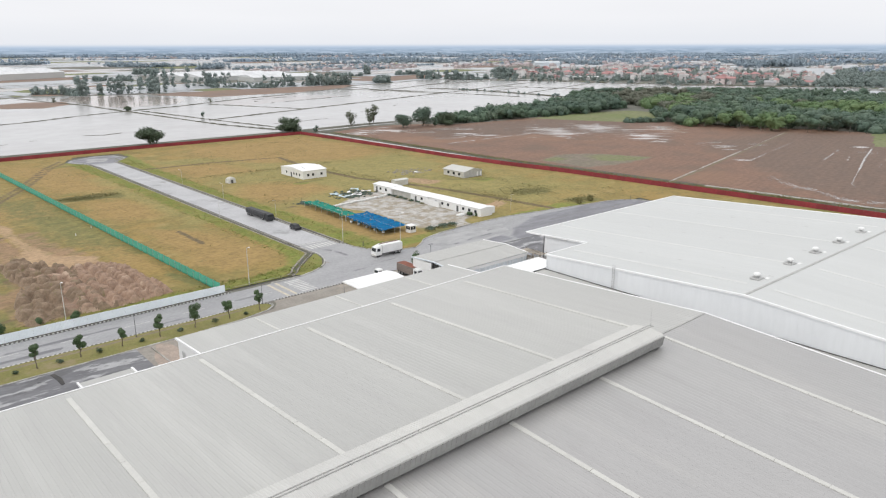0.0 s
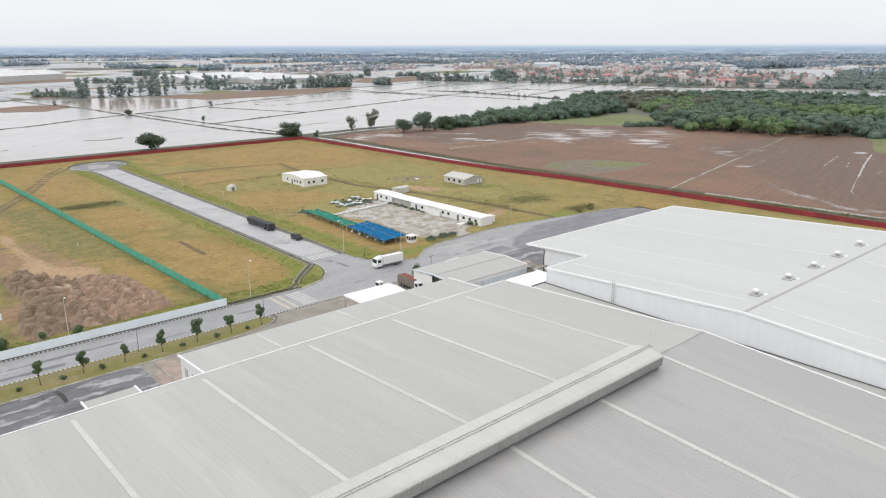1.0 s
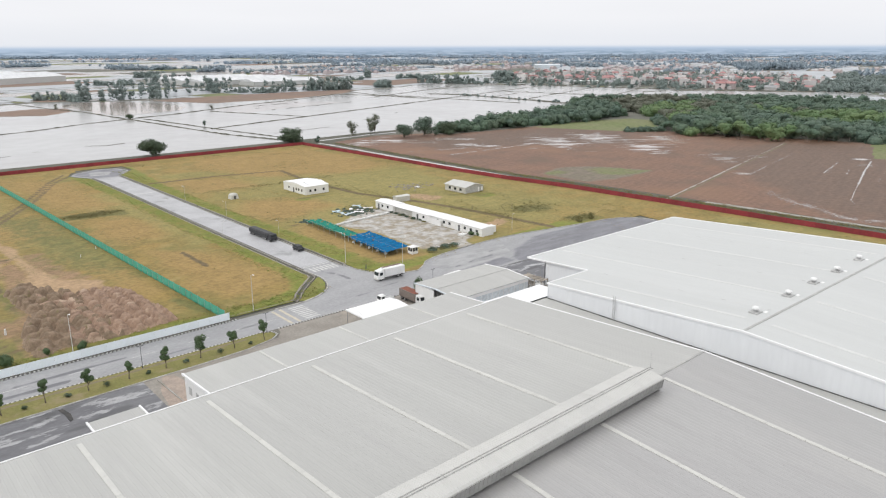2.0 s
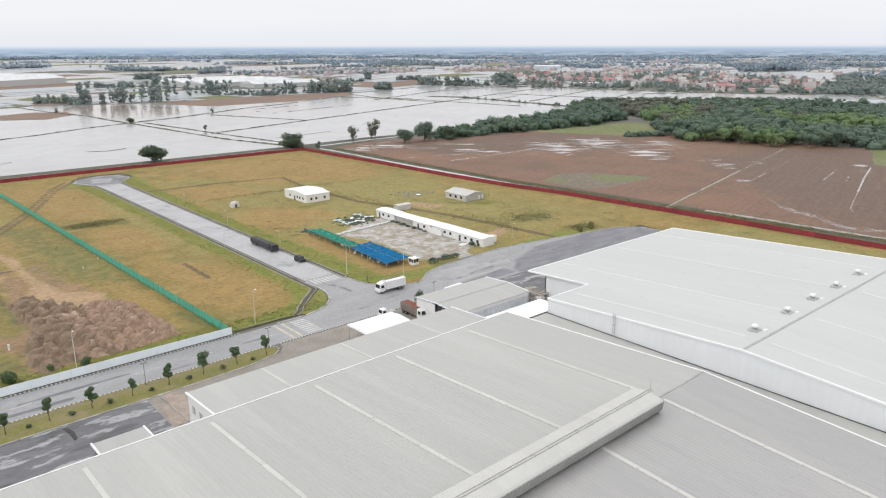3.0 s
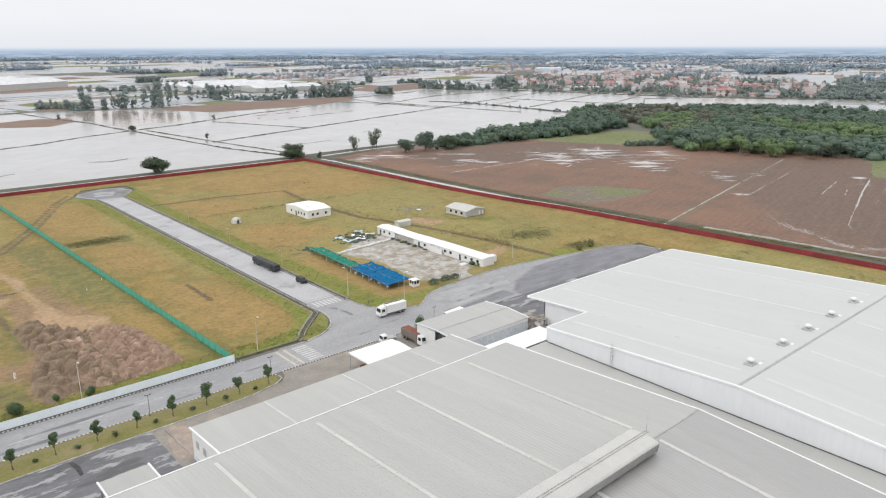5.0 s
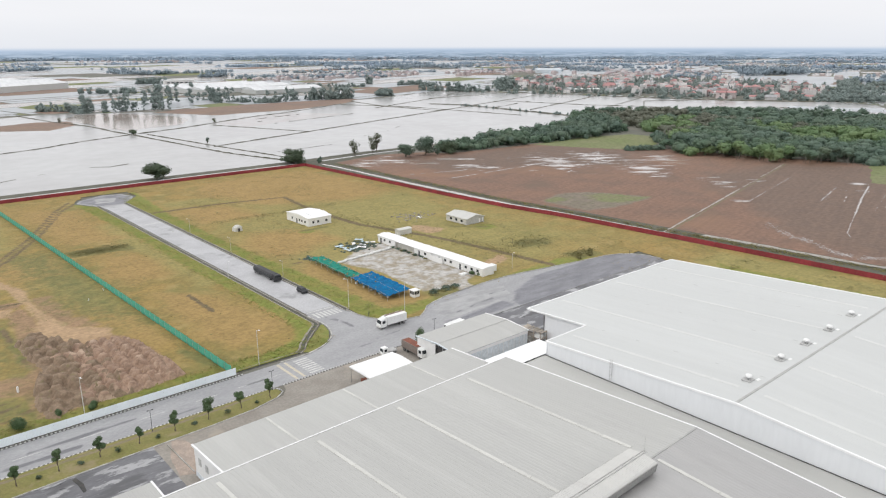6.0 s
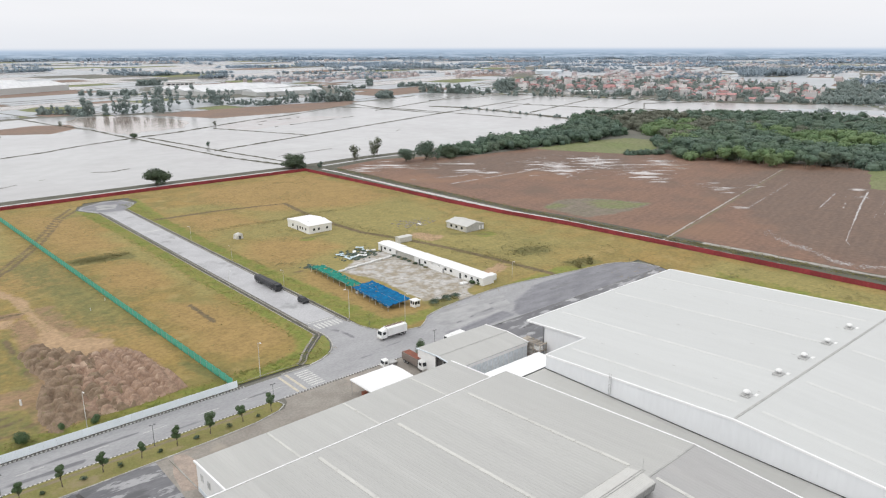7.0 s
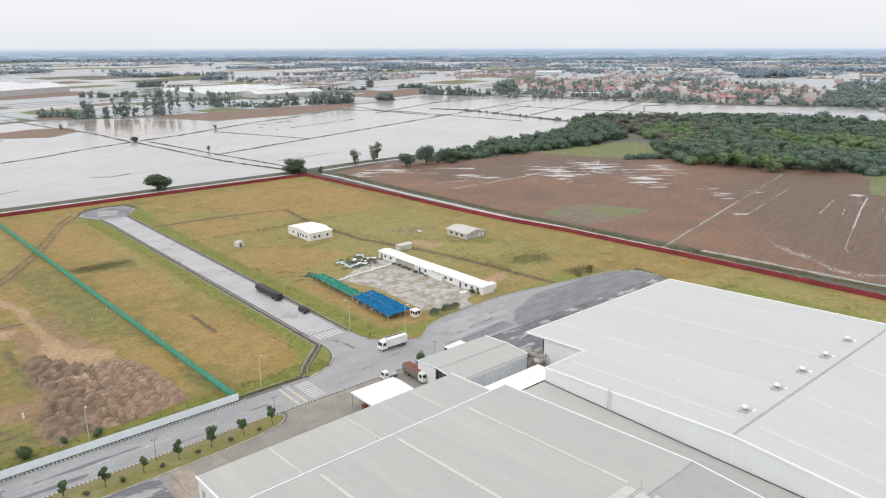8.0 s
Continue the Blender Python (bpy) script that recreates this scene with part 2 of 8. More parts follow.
# the pale water colour includes the reflection of the white sky
standing_water(M_MUD, "wet", (0.49, 0.44, 0.41))
M_MUDFAR = mat("brown_stubble", (0.245, 0.165, 0.122), (0.205, 0.148, 0.118), 40, 4, 0.9)
M_WATER = water_mat("paddy_water", (0.425, 0.423, 0.415), (0.385, 0.378, 0.37), 80)
# distant water: the blue of the haze is mixed into its colour
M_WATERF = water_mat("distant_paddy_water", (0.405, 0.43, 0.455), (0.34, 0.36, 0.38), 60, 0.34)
M_WATERG = water_mat("silty_water", (0.31, 0.275, 0.25), (0.36, 0.335, 0.31), 60, 0.2)
# reflected sky is put into this pale puddle colour
M_PUDDLE = water_mat("puddle_water", (0.50, 0.465, 0.445), (0.40, 0.355, 0.33), 5)
M_WATERB = water_mat("brown_water", (0.335, 0.265, 0.23), (0.40, 0.345, 0.31), 50, 0.12)
M_WATERS = water_mat("pale_silt_water", (0.40, 0.365, 0.35), (0.42, 0.40, 0.39), 14, 0.2)
M_GREENFIELD = mat("green_field", (0.16, 0.188, 0.072), (0.192, 0.20, 0.098), 30, 3, 0.95, grain=0.25)
M_DIKE = mat("dike_grass", (0.12, 0.115, 0.088), (0.09, 0.09, 0.068), 9, 0.8, 0.95, bump=0.6, bump_size=0.6)
M_DIKEDRY = mat("trodden_dike", (0.115, 0.108, 0.08), (0.082, 0.082, 0.06), 9, 0.8, 0.95, bump=0.6, bump_size=0.6)
M_ROOF = mat("grey_ribbed_roof_sheet", (0.408, 0.406, 0.382), (0.39, 0.388, 0.366), 9, 1.6, 0.36, stretch=(1, 0.06, 1), spec=0.8, vary=0.03, grain=0.03,
             stain=(0.365, 0.358, 0.345), stain_size=2.5, stain_at=(0.52, 0.85), stain2=(0.435, 0.432, 0.408), stain2_size=6, stain2_at=(0.53, 0.64))
# south slope: its weaker light is put into a darker base, with purple-grey stains
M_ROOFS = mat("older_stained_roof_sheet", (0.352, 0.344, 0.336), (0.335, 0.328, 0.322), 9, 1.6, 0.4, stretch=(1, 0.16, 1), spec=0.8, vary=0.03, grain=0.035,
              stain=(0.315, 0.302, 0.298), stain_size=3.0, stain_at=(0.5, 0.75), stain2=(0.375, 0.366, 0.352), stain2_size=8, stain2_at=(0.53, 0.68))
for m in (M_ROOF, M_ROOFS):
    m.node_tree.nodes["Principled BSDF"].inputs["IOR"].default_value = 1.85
# vent cover paler than the main roof, its sides darker than the cover
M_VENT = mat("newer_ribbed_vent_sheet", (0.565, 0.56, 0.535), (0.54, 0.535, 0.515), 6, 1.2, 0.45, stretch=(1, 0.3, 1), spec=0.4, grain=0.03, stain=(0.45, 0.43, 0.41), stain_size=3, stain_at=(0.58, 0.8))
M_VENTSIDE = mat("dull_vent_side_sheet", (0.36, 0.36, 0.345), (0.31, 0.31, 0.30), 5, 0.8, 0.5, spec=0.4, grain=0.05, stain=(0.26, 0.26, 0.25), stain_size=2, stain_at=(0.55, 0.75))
M_ROOF2 = mat("pale_roof_sheet", (0.57, 0.58, 0.57), (0.55, 0.56, 0.55), 9, 1.6, 0.42, stretch=(1, 0.06, 1), spec=0.4, vary=0.015, grain=0.02)
M_ROOFPALE = mat("pale_roof_light", (0.63, 0.635, 0.62), (0.60, 0.605, 0.59), 3, 0.5, 0.45, spec=0.4, vary=0.02, grain=0.03)
M_ROOFW = mat("white_roof_sheet", (0.88, 0.88, 0.88), (0.85, 0.85, 0.85), 6, 0.8, 0.5, spec=0.4, grain=0.02)
M_SKYLIGHT = mat("translucent_roof_light", (0.585, 0.58, 0.545), (0.555, 0.55, 0.52), 3, 0.5, 0.45, vary=0.05, grain=0.04)
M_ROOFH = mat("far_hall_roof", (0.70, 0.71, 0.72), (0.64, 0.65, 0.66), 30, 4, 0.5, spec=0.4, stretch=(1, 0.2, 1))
M_TRIM = mat("white_flashing", (0.88, 0.88, 0.88), (0.84, 0.84, 0.84), 4, 0.4, 0.45, grain=0.03)
M_SEAM = mat("dull_ridge_cap", (0.36, 0.36, 0.35), (0.43, 0.43, 0.41), 1.5, 0.3, 0.55)
M_CLAD = mat("white_wall_cladding", (0.80, 0.815, 0.83), (0.775, 0.79, 0.805), 9, 0.9, 0.5, stretch=(1, 1, 0.2), grain=0.02)
M_BLUECLAD = mat("pale_blue_cladding", (0.68, 0.73, 0.77), (0.63, 0.68, 0.72), 6, 0.7, 0.5)
# near-black colour that stands in for the shade in gaps and openings
M_DARK = mat("shaded_interior", (0.05, 0.05, 0.05), (0.08, 0.075, 0.07), 2, 0.3, 0.9)
M_STEEL = mat("galvanised_steel", (0.45, 0.45, 0.45), (0.38, 0.38, 0.38), 1, 0.1, 0.45, metal=0.6)
M_DARKSTEEL = mat("dark_painted_steel", (0.09, 0.095, 0.10), (0.12, 0.12, 0.12), 1, 0.1, 0.5)
M_REDFENCE = mat("dark_red_sheet", (0.295, 0.04, 0.05), (0.25, 0.034, 0.044), 12, 0.8, 0.6, vary=0.12)
M_FENCE = mat("pale_sheet_fence", (0.88, 0.94, 0.965), (0.85, 0.915, 0.94), 5, 0.5, 0.5, vary=0.02, grain=0.02)
M_NETG = mat("green_shade_net", (0.09, 0.40, 0.29), (0.08, 0.35, 0.25), 2.5, 0.3, 0.8, vary=0.025)
M_NETS = mat("worn_green_shade_net", (0.028, 0.255, 0.19), (0.022, 0.19, 0.14), 1.6, 0.3, 0.9, spec=0.2, grain=0.3)
M_NETHEM = mat("doubled_net_hem", (0.06, 0.33, 0.235), (0.055, 0.28, 0.20), 2.5, 0.3, 0.8)
M_NETB = mat("blue_shade_net", (0.005, 0.155, 0.335), (0.006, 0.105, 0.25), 1.8, 0.3, 0.9, spec=0.2, grain=0.3)
M_WHITE = mat("white_painted_panel", (0.84, 0.84, 0.83), (0.79, 0.79, 0.78), 4, 0.4, 0.55, grain=0.04)
M_OFFWHITE = mat("weathered_white_wall", (0.66, 0.65, 0.62), (0.55, 0.54, 0.50), 3, 0.4, 0.7)
M_GREYROOF = mat("grey_tin_roof", (0.42, 0.42, 0.41), (0.50, 0.50, 0.49), 3, 0.3, 0.5)
M_BLACK = mat("black_tarpaulin", (0.022, 0.023, 0.027), (0.035, 0.036, 0.04), 2, 0.3, 0.55)
M_LORRYTOP = mat("faded_brown_tarpaulin", (0.19, 0.115, 0.095), (0.15, 0.095, 0.08), 1.5, 0.3, 0.8)
M_TYRE = mat("tyre_rubber", (0.02, 0.02, 0.02), (0.03, 0.03, 0.03), 1, 0.1, 0.85)
M_GLASS = mat("dark_window_glass", (0.03, 0.035, 0.04), (0.04, 0.045, 0.05), 1, 0.3, 0.08)
M_LORRYSIDE = mat("dull_brown_lorry_side", (0.24, 0.20, 0.175), (0.19, 0.155, 0.135), 1.0, 0.2, 0.8)
M_RUST = mat("rusty_roof", (0.27, 0.09, 0.055), (0.20, 0.075, 0.05), 1.2, 0.2, 0.85)
M_BARK = mat("bark", (0.12, 0.095, 0.07), (0.17, 0.14, 0.11), 0.5, 0.08, 0.9)
M_LEAF = mat("dark_leaves", (0.055, 0.085, 0.045), (0.075, 0.108, 0.055), 0.9, 0.15, 0.6)
M_LEAFS = mat("street_tree_leaves", (0.062, 0.112, 0.042), (0.085, 0.135, 0.055), 0.9, 0.15, 0.6)
M_LEAFY = mat("grey_green_leaves", (0.13, 0.15, 0.10), (0.16, 0.175, 0.115), 1.2, 0.2, 0.7)
M_LEAFW = mat("plantation_leaves", (0.105, 0.177, 0.071), (0.135, 0.196, 0.080), 14, 0.9, 0.7)
M_LEAFM = mat("wood_leaves", (0.078, 0.132, 0.084), (0.096, 0.146, 0.090), 12, 0.9, 0.7, stain=(0.105, 0.142, 0.092), stain_size=24, stain_at=(0.5, 0.7))
M_LEAFD = mat("bamboo_hedge_leaves", (0.084, 0.134, 0.099), (0.108, 0.156, 0.108), 12, 0.9, 0.7)
M_LEAFB = mat("thin_grey_brown_leaves", (0.119, 0.130, 0.095), (0.139, 0.143, 0.106), 12, 0.9, 0.75)
M_STEM = mat("pale_young_bark", (0.24, 0.22, 0.19), (0.17, 0.15, 0.13), 0.8, 0.2, 0.85)
# haze is put into these leaf colours, paler and bluer with distance
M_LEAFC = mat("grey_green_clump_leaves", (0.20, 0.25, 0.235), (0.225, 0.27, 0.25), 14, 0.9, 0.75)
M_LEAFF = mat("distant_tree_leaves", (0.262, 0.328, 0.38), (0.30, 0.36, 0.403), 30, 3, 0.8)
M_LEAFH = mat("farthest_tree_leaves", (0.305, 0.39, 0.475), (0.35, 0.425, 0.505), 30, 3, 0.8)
M_TILE = mat("red_tile_roof", (0.43, 0.22, 0.212), (0.375, 0.222, 0.217), 8, 0.7, 0.8, vary=0.3)
# far copy of the tile red, greyed by haze in the colour
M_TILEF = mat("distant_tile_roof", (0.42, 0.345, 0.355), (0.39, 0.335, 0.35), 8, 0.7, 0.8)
M_PLASTER = mat("pale_plaster", (0.74, 0.72, 0.71), (0.64, 0.62, 0.62), 8, 0.7, 0.8, vary=0.15)
M_PINK = mat("faded_pink_plaster", (0.60, 0.515, 0.50), (0.53, 0.465, 0.46), 8, 0.7, 0.8, vary=0.2)
M_SLATE = mat("grey_house_roof", (0.40, 0.40, 0.41), (0.33, 0.33, 0.34), 8, 0.7, 0.7, vary=0.2)
M_SACK = mat("white_sacks", (0.82, 0.82, 0.80), (0.68, 0.68, 0.66), 1, 0.2, 0.7)
M_BOARD = mat("weathered_pale_boards", (0.44, 0.39, 0.33), (0.34, 0.30, 0.25), 1.2, 0.2, 0.85, vary=0.2)
M_TARP = mat("pale_blue_tarpaulin", (0.45, 0.60, 0.66), (0.6, 0.66, 0.68), 1, 0.2, 0.5)
M_DEBRIS = mat("dark_net_debris", (0.07, 0.11, 0.09), (0.12, 0.13, 0.10), 1.2, 0.2, 0.9)
M_ORANGE = mat("orange_rust_heap", (0.38, 0.14, 0.06), (0.25, 0.10, 0.06), 1.0, 0.2, 0.9)

# ---- geometry helpers ----
class Geo:
    """Vertices and faces of one mesh; each face has a material slot."""

    def __init__(self):
        self.v, self.f, self.m = [], [], []

    def face(self, pts, mi=0):
        k = len(self.v)
        self.v += [tuple(p) for p in pts]
        self.f.append(tuple(range(k, k + len(pts))))
        self.m.append(mi)
        return self

    def box(self, x0, y0, z0, x1, y1, z1, mi=0, bevel=0.0):
        if bevel:
            return self.bevelled(x0, y0, z0, x1, y1, z1, bevel, mi)
        k = len(self.v)
        self.v += [(x, y, z) for z in (z0, z1) for y in (y0, y1) for x in (x0, x1)]
        for q in ((0, 2, 3, 1), (4, 5, 7, 6), (0, 1, 5, 4), (2, 6, 7, 3), (0, 4, 6, 2), (1, 3, 7, 5)):
            self.f.append(tuple(k + i for i in q))
            self.m.append(mi)
        return self

    def bevelled(self, x0, y0, z0, x1, y1, z1, b, mi=0):
        """A box with chamfered upright edges and top edge."""
        def ring(d, z):
            return [(x0 + b + d, y0 + d, z), (x1 - b - d, y0 + d, z), (x1 - d, y0 + b + d, z), (x1 - d, y1 - b - d, z),
                    (x1 - b - d, y1 - d, z), (x0 + b + d, y1 - d, z), (x0 + d, y1 - b - d, z), (x0 + d, y0 + b + d, z)]
        return self.loft([ring(0, z0), ring(0, z1 - b), ring(b * 0.7, z1)], mi)

    def loft(self, rings, mi=0, caps=True):
        k, n = len(self.v), len(rings[0])
        for r in rings:
            self.v += [tuple(p) for p in r]
        for i in range(len(rings) - 1):
            for j in range(n):
                a, b = k + i * n + j, k + i * n + (j + 1) % n
                self.f.append((a, b, b + n, a + n))
                self.m.append(mi)
        if caps:
            self.f.append(tuple(k + j for j in reversed(range(n))))
            self.f.append(tuple(k + (len(rings) - 1) * n + j for j in range(n)))
            self.m += [mi, mi]
        return self

    def prism(self, pts, z0, z1, mi=0):
        """A solid on a plan outline (counter-clockwise)."""
        return self.loft([[(x, y, z0) for x, y in pts], [(x, y, z1) for x, y in pts]], mi)

    def along_x(self, pts, x0, x1, mi=0):
        """A solid with a (y, z) cross-section, from x0 to x1."""
        return self.loft([[(x0, y, z) for y, z in pts], [(x1, y, z) for y, z in pts]], mi)

    def along_y(self, pts, y0, y1, mi=0):
        return self.loft([[(x, y0, z) for x, z in pts], [(x, y1, z) for x, z in pts]], mi)

    def tube(self, a, b, r0, r1=None, n=8, mi=0):
        a, b = Vector(a), Vector(b)
        q = (b - a).to_track_quat("Z", "Y")
        r1 = r0 if r1 is None else r1
        rings = [[c + q @ Vector((r * math.cos(2 * math.pi * i / n), r * math.sin(2 * math.pi * i / n), 0)) for i in range(n)] for c, r in ((a, r0), (b, r1))]
        return self.loft(rings, mi)

    def blob(self, c, rx, ry, rz, rng, rough=0.25, n=9, rows=5, mi=0, flat=False):
        """A lumpy heap or stone."""
        rings = []
        for i in range(rows + 1):
            th = (math.pi / 2 if flat else math.pi) * i / rows + (0 if flat else -math.pi / 2)
            rad, h = (math.cos(th), math.sin(th))
            ring = []
            for j in range(n):
                a = 2 * math.pi * (j + 0.5 * (i % 2)) / n
                s = 1 + rng.uniform(-rough, rough)
                ring.append((c[0] + rx * rad * s * math.cos(a), c[1] + ry * rad * s * math.sin(a), c[2] + rz * h * (1 + rng.uniform(-rough, rough) * 0.5)))
            rings.append(ring)
        return self.loft(rings, mi)

    def done(self, name, mats, parent=None, label="", smooth=False):
        me = bpy.data.meshes.new(name)
        me.from_pydata(self.v, [], self.f)
        for m in (mats if isinstance(mats, (list, tuple)) else [mats]):
            me.materials.append(m)
        me.polygons.foreach_set("material_index", self.m)
        if smooth:
            me.polygons.foreach_set("use_smooth", [True] * len(self.f))
        me.update()
        ob = new(name, me)
        if parent is not None:
            ob.parent = parent
        if label:
            ob["label"] = label
        return ob


def thing(name, label, category, at=(0, 0, 0), turn=0.0, group=""):
    """An Empty at the base of a thing, that parents its parts."""
    ob = new(name)
    ob.matrix_basis = pose(*at, 0, 0, turn)
    ob.empty_display_size = 0.5
    return tagged(ob, label, category, group)


def setting(ob, label="", category=""):
    return tagged(ob, label, category, kind="structure")


def stuff(ob, label, category):
    return tagged(ob, label, category, kind="stuff")


def cards(name, quads, material, parent=None):
    """One mesh of many loose quads, from an array n x 4 x 3."""
    quads = np.asarray(quads, dtype=np.float32)
    n = len(quads)
    me = bpy.data.meshes.new(name)
    me.vertices.add(n * 4)
    me.vertices.foreach_set("co", quads.reshape(-1))
    me.loops.add(n * 4)
    me.loops.foreach_set("vertex_index", np.arange(n * 4, dtype=np.int32))
    me.polygons.add(n)
    me.polygons.foreach_set("loop_start", np.arange(n, dtype=np.int32) * 4)
    me.polygons.foreach_set("loop_total", np.full(n, 4, dtype=np.int32))
    me.materials.append(material)
    me.update(calc_edges=True)
    me.validate()
    ob = new(name, me)
    if parent is not None:
        ob.parent = parent
    return ob


def leaf_quads(centres, size, rng, lie=1.0, out=None, loose=0.36):
    """A leaf spray at every centre, turned at random; lie below 1 lays them flatter; out: which way each one faces, roughly."""
    n = len(centres)
    flat = np.array([1.0, 1.0, lie])
    u = rng.normal(size=(n, 3)) * flat
    w = rng.normal(size=(n, 3)) * flat
    if out is not None:
        face = out / (np.linalg.norm(out, axis=1)[:, None] + 1e-6) + rng.normal(size=(n, 3)) * loose
        face /= np.linalg.norm(face, axis=1)[:, None]
        u -= (u * face).sum(1)[:, None] * face
        w = np.cross(face, u)
    u /= np.linalg.norm(u, axis=1)[:, None]
    w -= (w * u).sum(1)[:, None] * u
    w /= np.linalg.norm(w, axis=1)[:, None]
    s = size * rng.uniform(0.55, 1.3, size=(n, 1))
    a, b = u * s, w * s * rng.uniform(0.5, 1.0, size=(n, 1))
    c = np.asarray(centres)
    return np.stack([c - a * 0.9, c - b * 0.6 + a * 0.1, c + a, c + b * 0.7], axis=1)


def crown_points(lobes, count, rng, shell=0.55):
    """Points in the outer part of several lobes (x, y, z, rx, ry, rz)."""
    lobes = np.asarray(lobes, dtype=float)
    vol = lobes[:, 3] * lobes[:, 4] * lobes[:, 5]
    pick = rng.choice(len(lobes), size=count, p=vol / vol.sum())
    d = rng.normal(size=(count, 3))
    d /= np.linalg.norm(d, axis=1)[:, None]
    r = shell + (1 - shell) * rng.uniform(size=(count, 1)) ** 0.6
    return lobes[pick, :3] + d * r * lobes[pick, 3:], d


def sheet(name, pts, z, material, label="", category="", step=0.0, rng=None):
    """A flat piece of ground on a plan outline; its edge wanders by step metres."""
    out = []
    if step:
        rng = rng or random.Random(5)
        for (x0, y0), (x1, y1) in zip(pts, pts[1:] + pts[:1]):
            d = math.hypot(x1 - x0, y1 - y0)
            k = max(1, int(d / (step * 6)))
            for i in range(k):
                t = i / k
                out.append((x0 + (x1 - x0) * t + rng.uniform(-step, step), y0 + (y1 - y0) * t + rng.uniform(-step, step)))
    else:
        out = pts
    bm = bmesh.new()
    bm.faces.new([bm.verts.new((x, y, z)) for x, y in out]).normal_update()
    bmesh.ops.triangulate(bm, faces=bm.faces[:])
    bmesh.ops.recalc_face_normals(bm, faces=bm.faces[:])
    if bm.faces and sum(f.normal.z for f in bm.faces) < 0:
        bmesh.ops.reverse_faces(bm, faces=bm.faces[:])
    me = bpy.data.meshes.new(name)
    bm.to_mesh(me)
    bm.free()
    me.materials.append(material)
    return setting(new(name, me), label, category)


def in_poly(x, y, poly):
    inside = False
    for (x0, y0), (x1, y1) in zip(poly, poly[1:] + poly[:1]):
        if (y0 > y) != (y1 > y) and x < (x1 - x0) * (y - y0) / (y1 - y0) + x0:
            inside = not inside
    return inside


def edge_gap(x, y, poly):
    best = 1e9
    for (x0, y0), (x1, y1) in zip(poly, poly[1:] + poly[:1]):
        dx, dy = x1 - x0, y1 - y0
        t = max(0.0, min(1.0, ((x - x0) * dx + (y - y0) * dy) / (dx * dx + dy * dy)))
        best = min(best, math.hypot(x - x0 - t * dx, y - y0 - t * dy))
    return best


def gaps(x, y, poly):
    """How deep each point lies inside an outline (outside: minus)."""
    best, inside = np.full(len(x), 1e9), np.zeros(len(x), dtype=bool)
    for (x0, y0), (x1, y1) in zip(poly, poly[1:] + poly[:1]):
        dx, dy = x1 - x0, y1 - y0
        t = np.clip(((x - x0) * dx + (y - y0) * dy) / (dx * dx + dy * dy), 0, 1)
        best = np.minimum(best, np.hypot(x - x0 - t * dx, y - y0 - t * dy))
        if y0 != y1:
            inside ^= ((y0 > y) != (y1 > y)) & (x < dx * (y - y0) / dy + x0)
    return np.where(inside, best, -best)


def ground(name, pts, z, material, label, category, covers, cell=2.5):
    """A sheet of ground cut into a net; covers: for each kind of cover, outlines and how softly they end."""
    bm = bmesh.new()
    bm.faces.new([bm.verts.new((x, y, z)) for x, y in pts]).normal_update()
    bmesh.ops.triangulate(bm, faces=bm.faces[:])
    allp = [q for k in covers.values() for poly, fade in k for p in poly for q in ((p[0] - fade, p[1] - fade), (p[0] + fade, p[1] + fade))]
    for axis in (0, 1):
        lo = max(min(p[axis] for p in pts), min(p[axis] for p in allp)) + 0.37
        hi = min(max(p[axis] for p in pts), max(p[axis] for p in allp)) - 0.3
        at = lo
        while at < hi:
            co, no = [0, 0, 0], [0, 0, 0]
            co[axis], no[axis] = at, 1
            bmesh.ops.bisect_plane(bm, geom=bm.verts[:] + bm.edges[:] + bm.faces[:], dist=0.001, plane_co=co, plane_no=no)
            at += cell
    for f in bm.faces:
        f.normal_update()
        if f.normal.z < 0:
            f.normal_flip()
    me = bpy.data.meshes.new(name)
    bm.to_mesh(me)
    bm.free()
    co = np.empty(len(me.vertices) * 3)
    me.vertices.foreach_get("co", co)
    x, y = co[0::3], co[1::3]
    for key, polys in covers.items():
        c = np.zeros(len(x))
        for poly, fade in polys:
            c = np.maximum(c, np.clip(0.5 + 0.5 * gaps(x, y, poly) / fade, 0, 1))
        me.attributes.new(key, "FLOAT", "POINT").data.foreach_set("value", c)
    me.materials.append(material)
    return setting(new(name, me), label, category)


def strip(pts, w):
    """The outline of a strip of width w along a line."""
    left, right = [], []
    for i, (x, y) in enumerate(pts):
        (x0, y0), (x1, y1) = pts[max(0, i - 1)], pts[min(len(pts) - 1, i + 1)]
        a = math.atan2(y1 - y0, x1 - x0)
        left.append((x - math.sin(a) * w / 2, y + math.cos(a) * w / 2))
        right.append((x + math.sin(a) * w / 2, y - math.cos(a) * w / 2))
    return left + right[::-1]

# ---- the land ----
# Site plan: x runs along the main road, y along the side road.
R_S, R_N = 139.4, 150.4          # main road edges (y)
S_W, S_E = 98.0, 108.2           # side road edges (x)
FAR = 4700.0

g = Geo()
rings = [[(r * math.cos(2 * math.pi * i / 96), r * math.sin(2 * math.pi * i / 96), 0) for i in range(96)] for r in (600, 1500, 3000, FAR)]
g.loft(rings, caps=False)
g.f.append(tuple(range(96)))
g.m.append(0)
setting(g.done("ground", M_LAND), "wide flat delta plain of fields and dikes", "ground")

# hazy distance past the last fields: blue-grey rows of trees and pale fields that melt into the sky
hz = bpy.data.materials.new("hazy_distance")
hz.use_nodes = True
hn, hl = hz.node_tree.nodes, hz.node_tree.links
hn.clear()


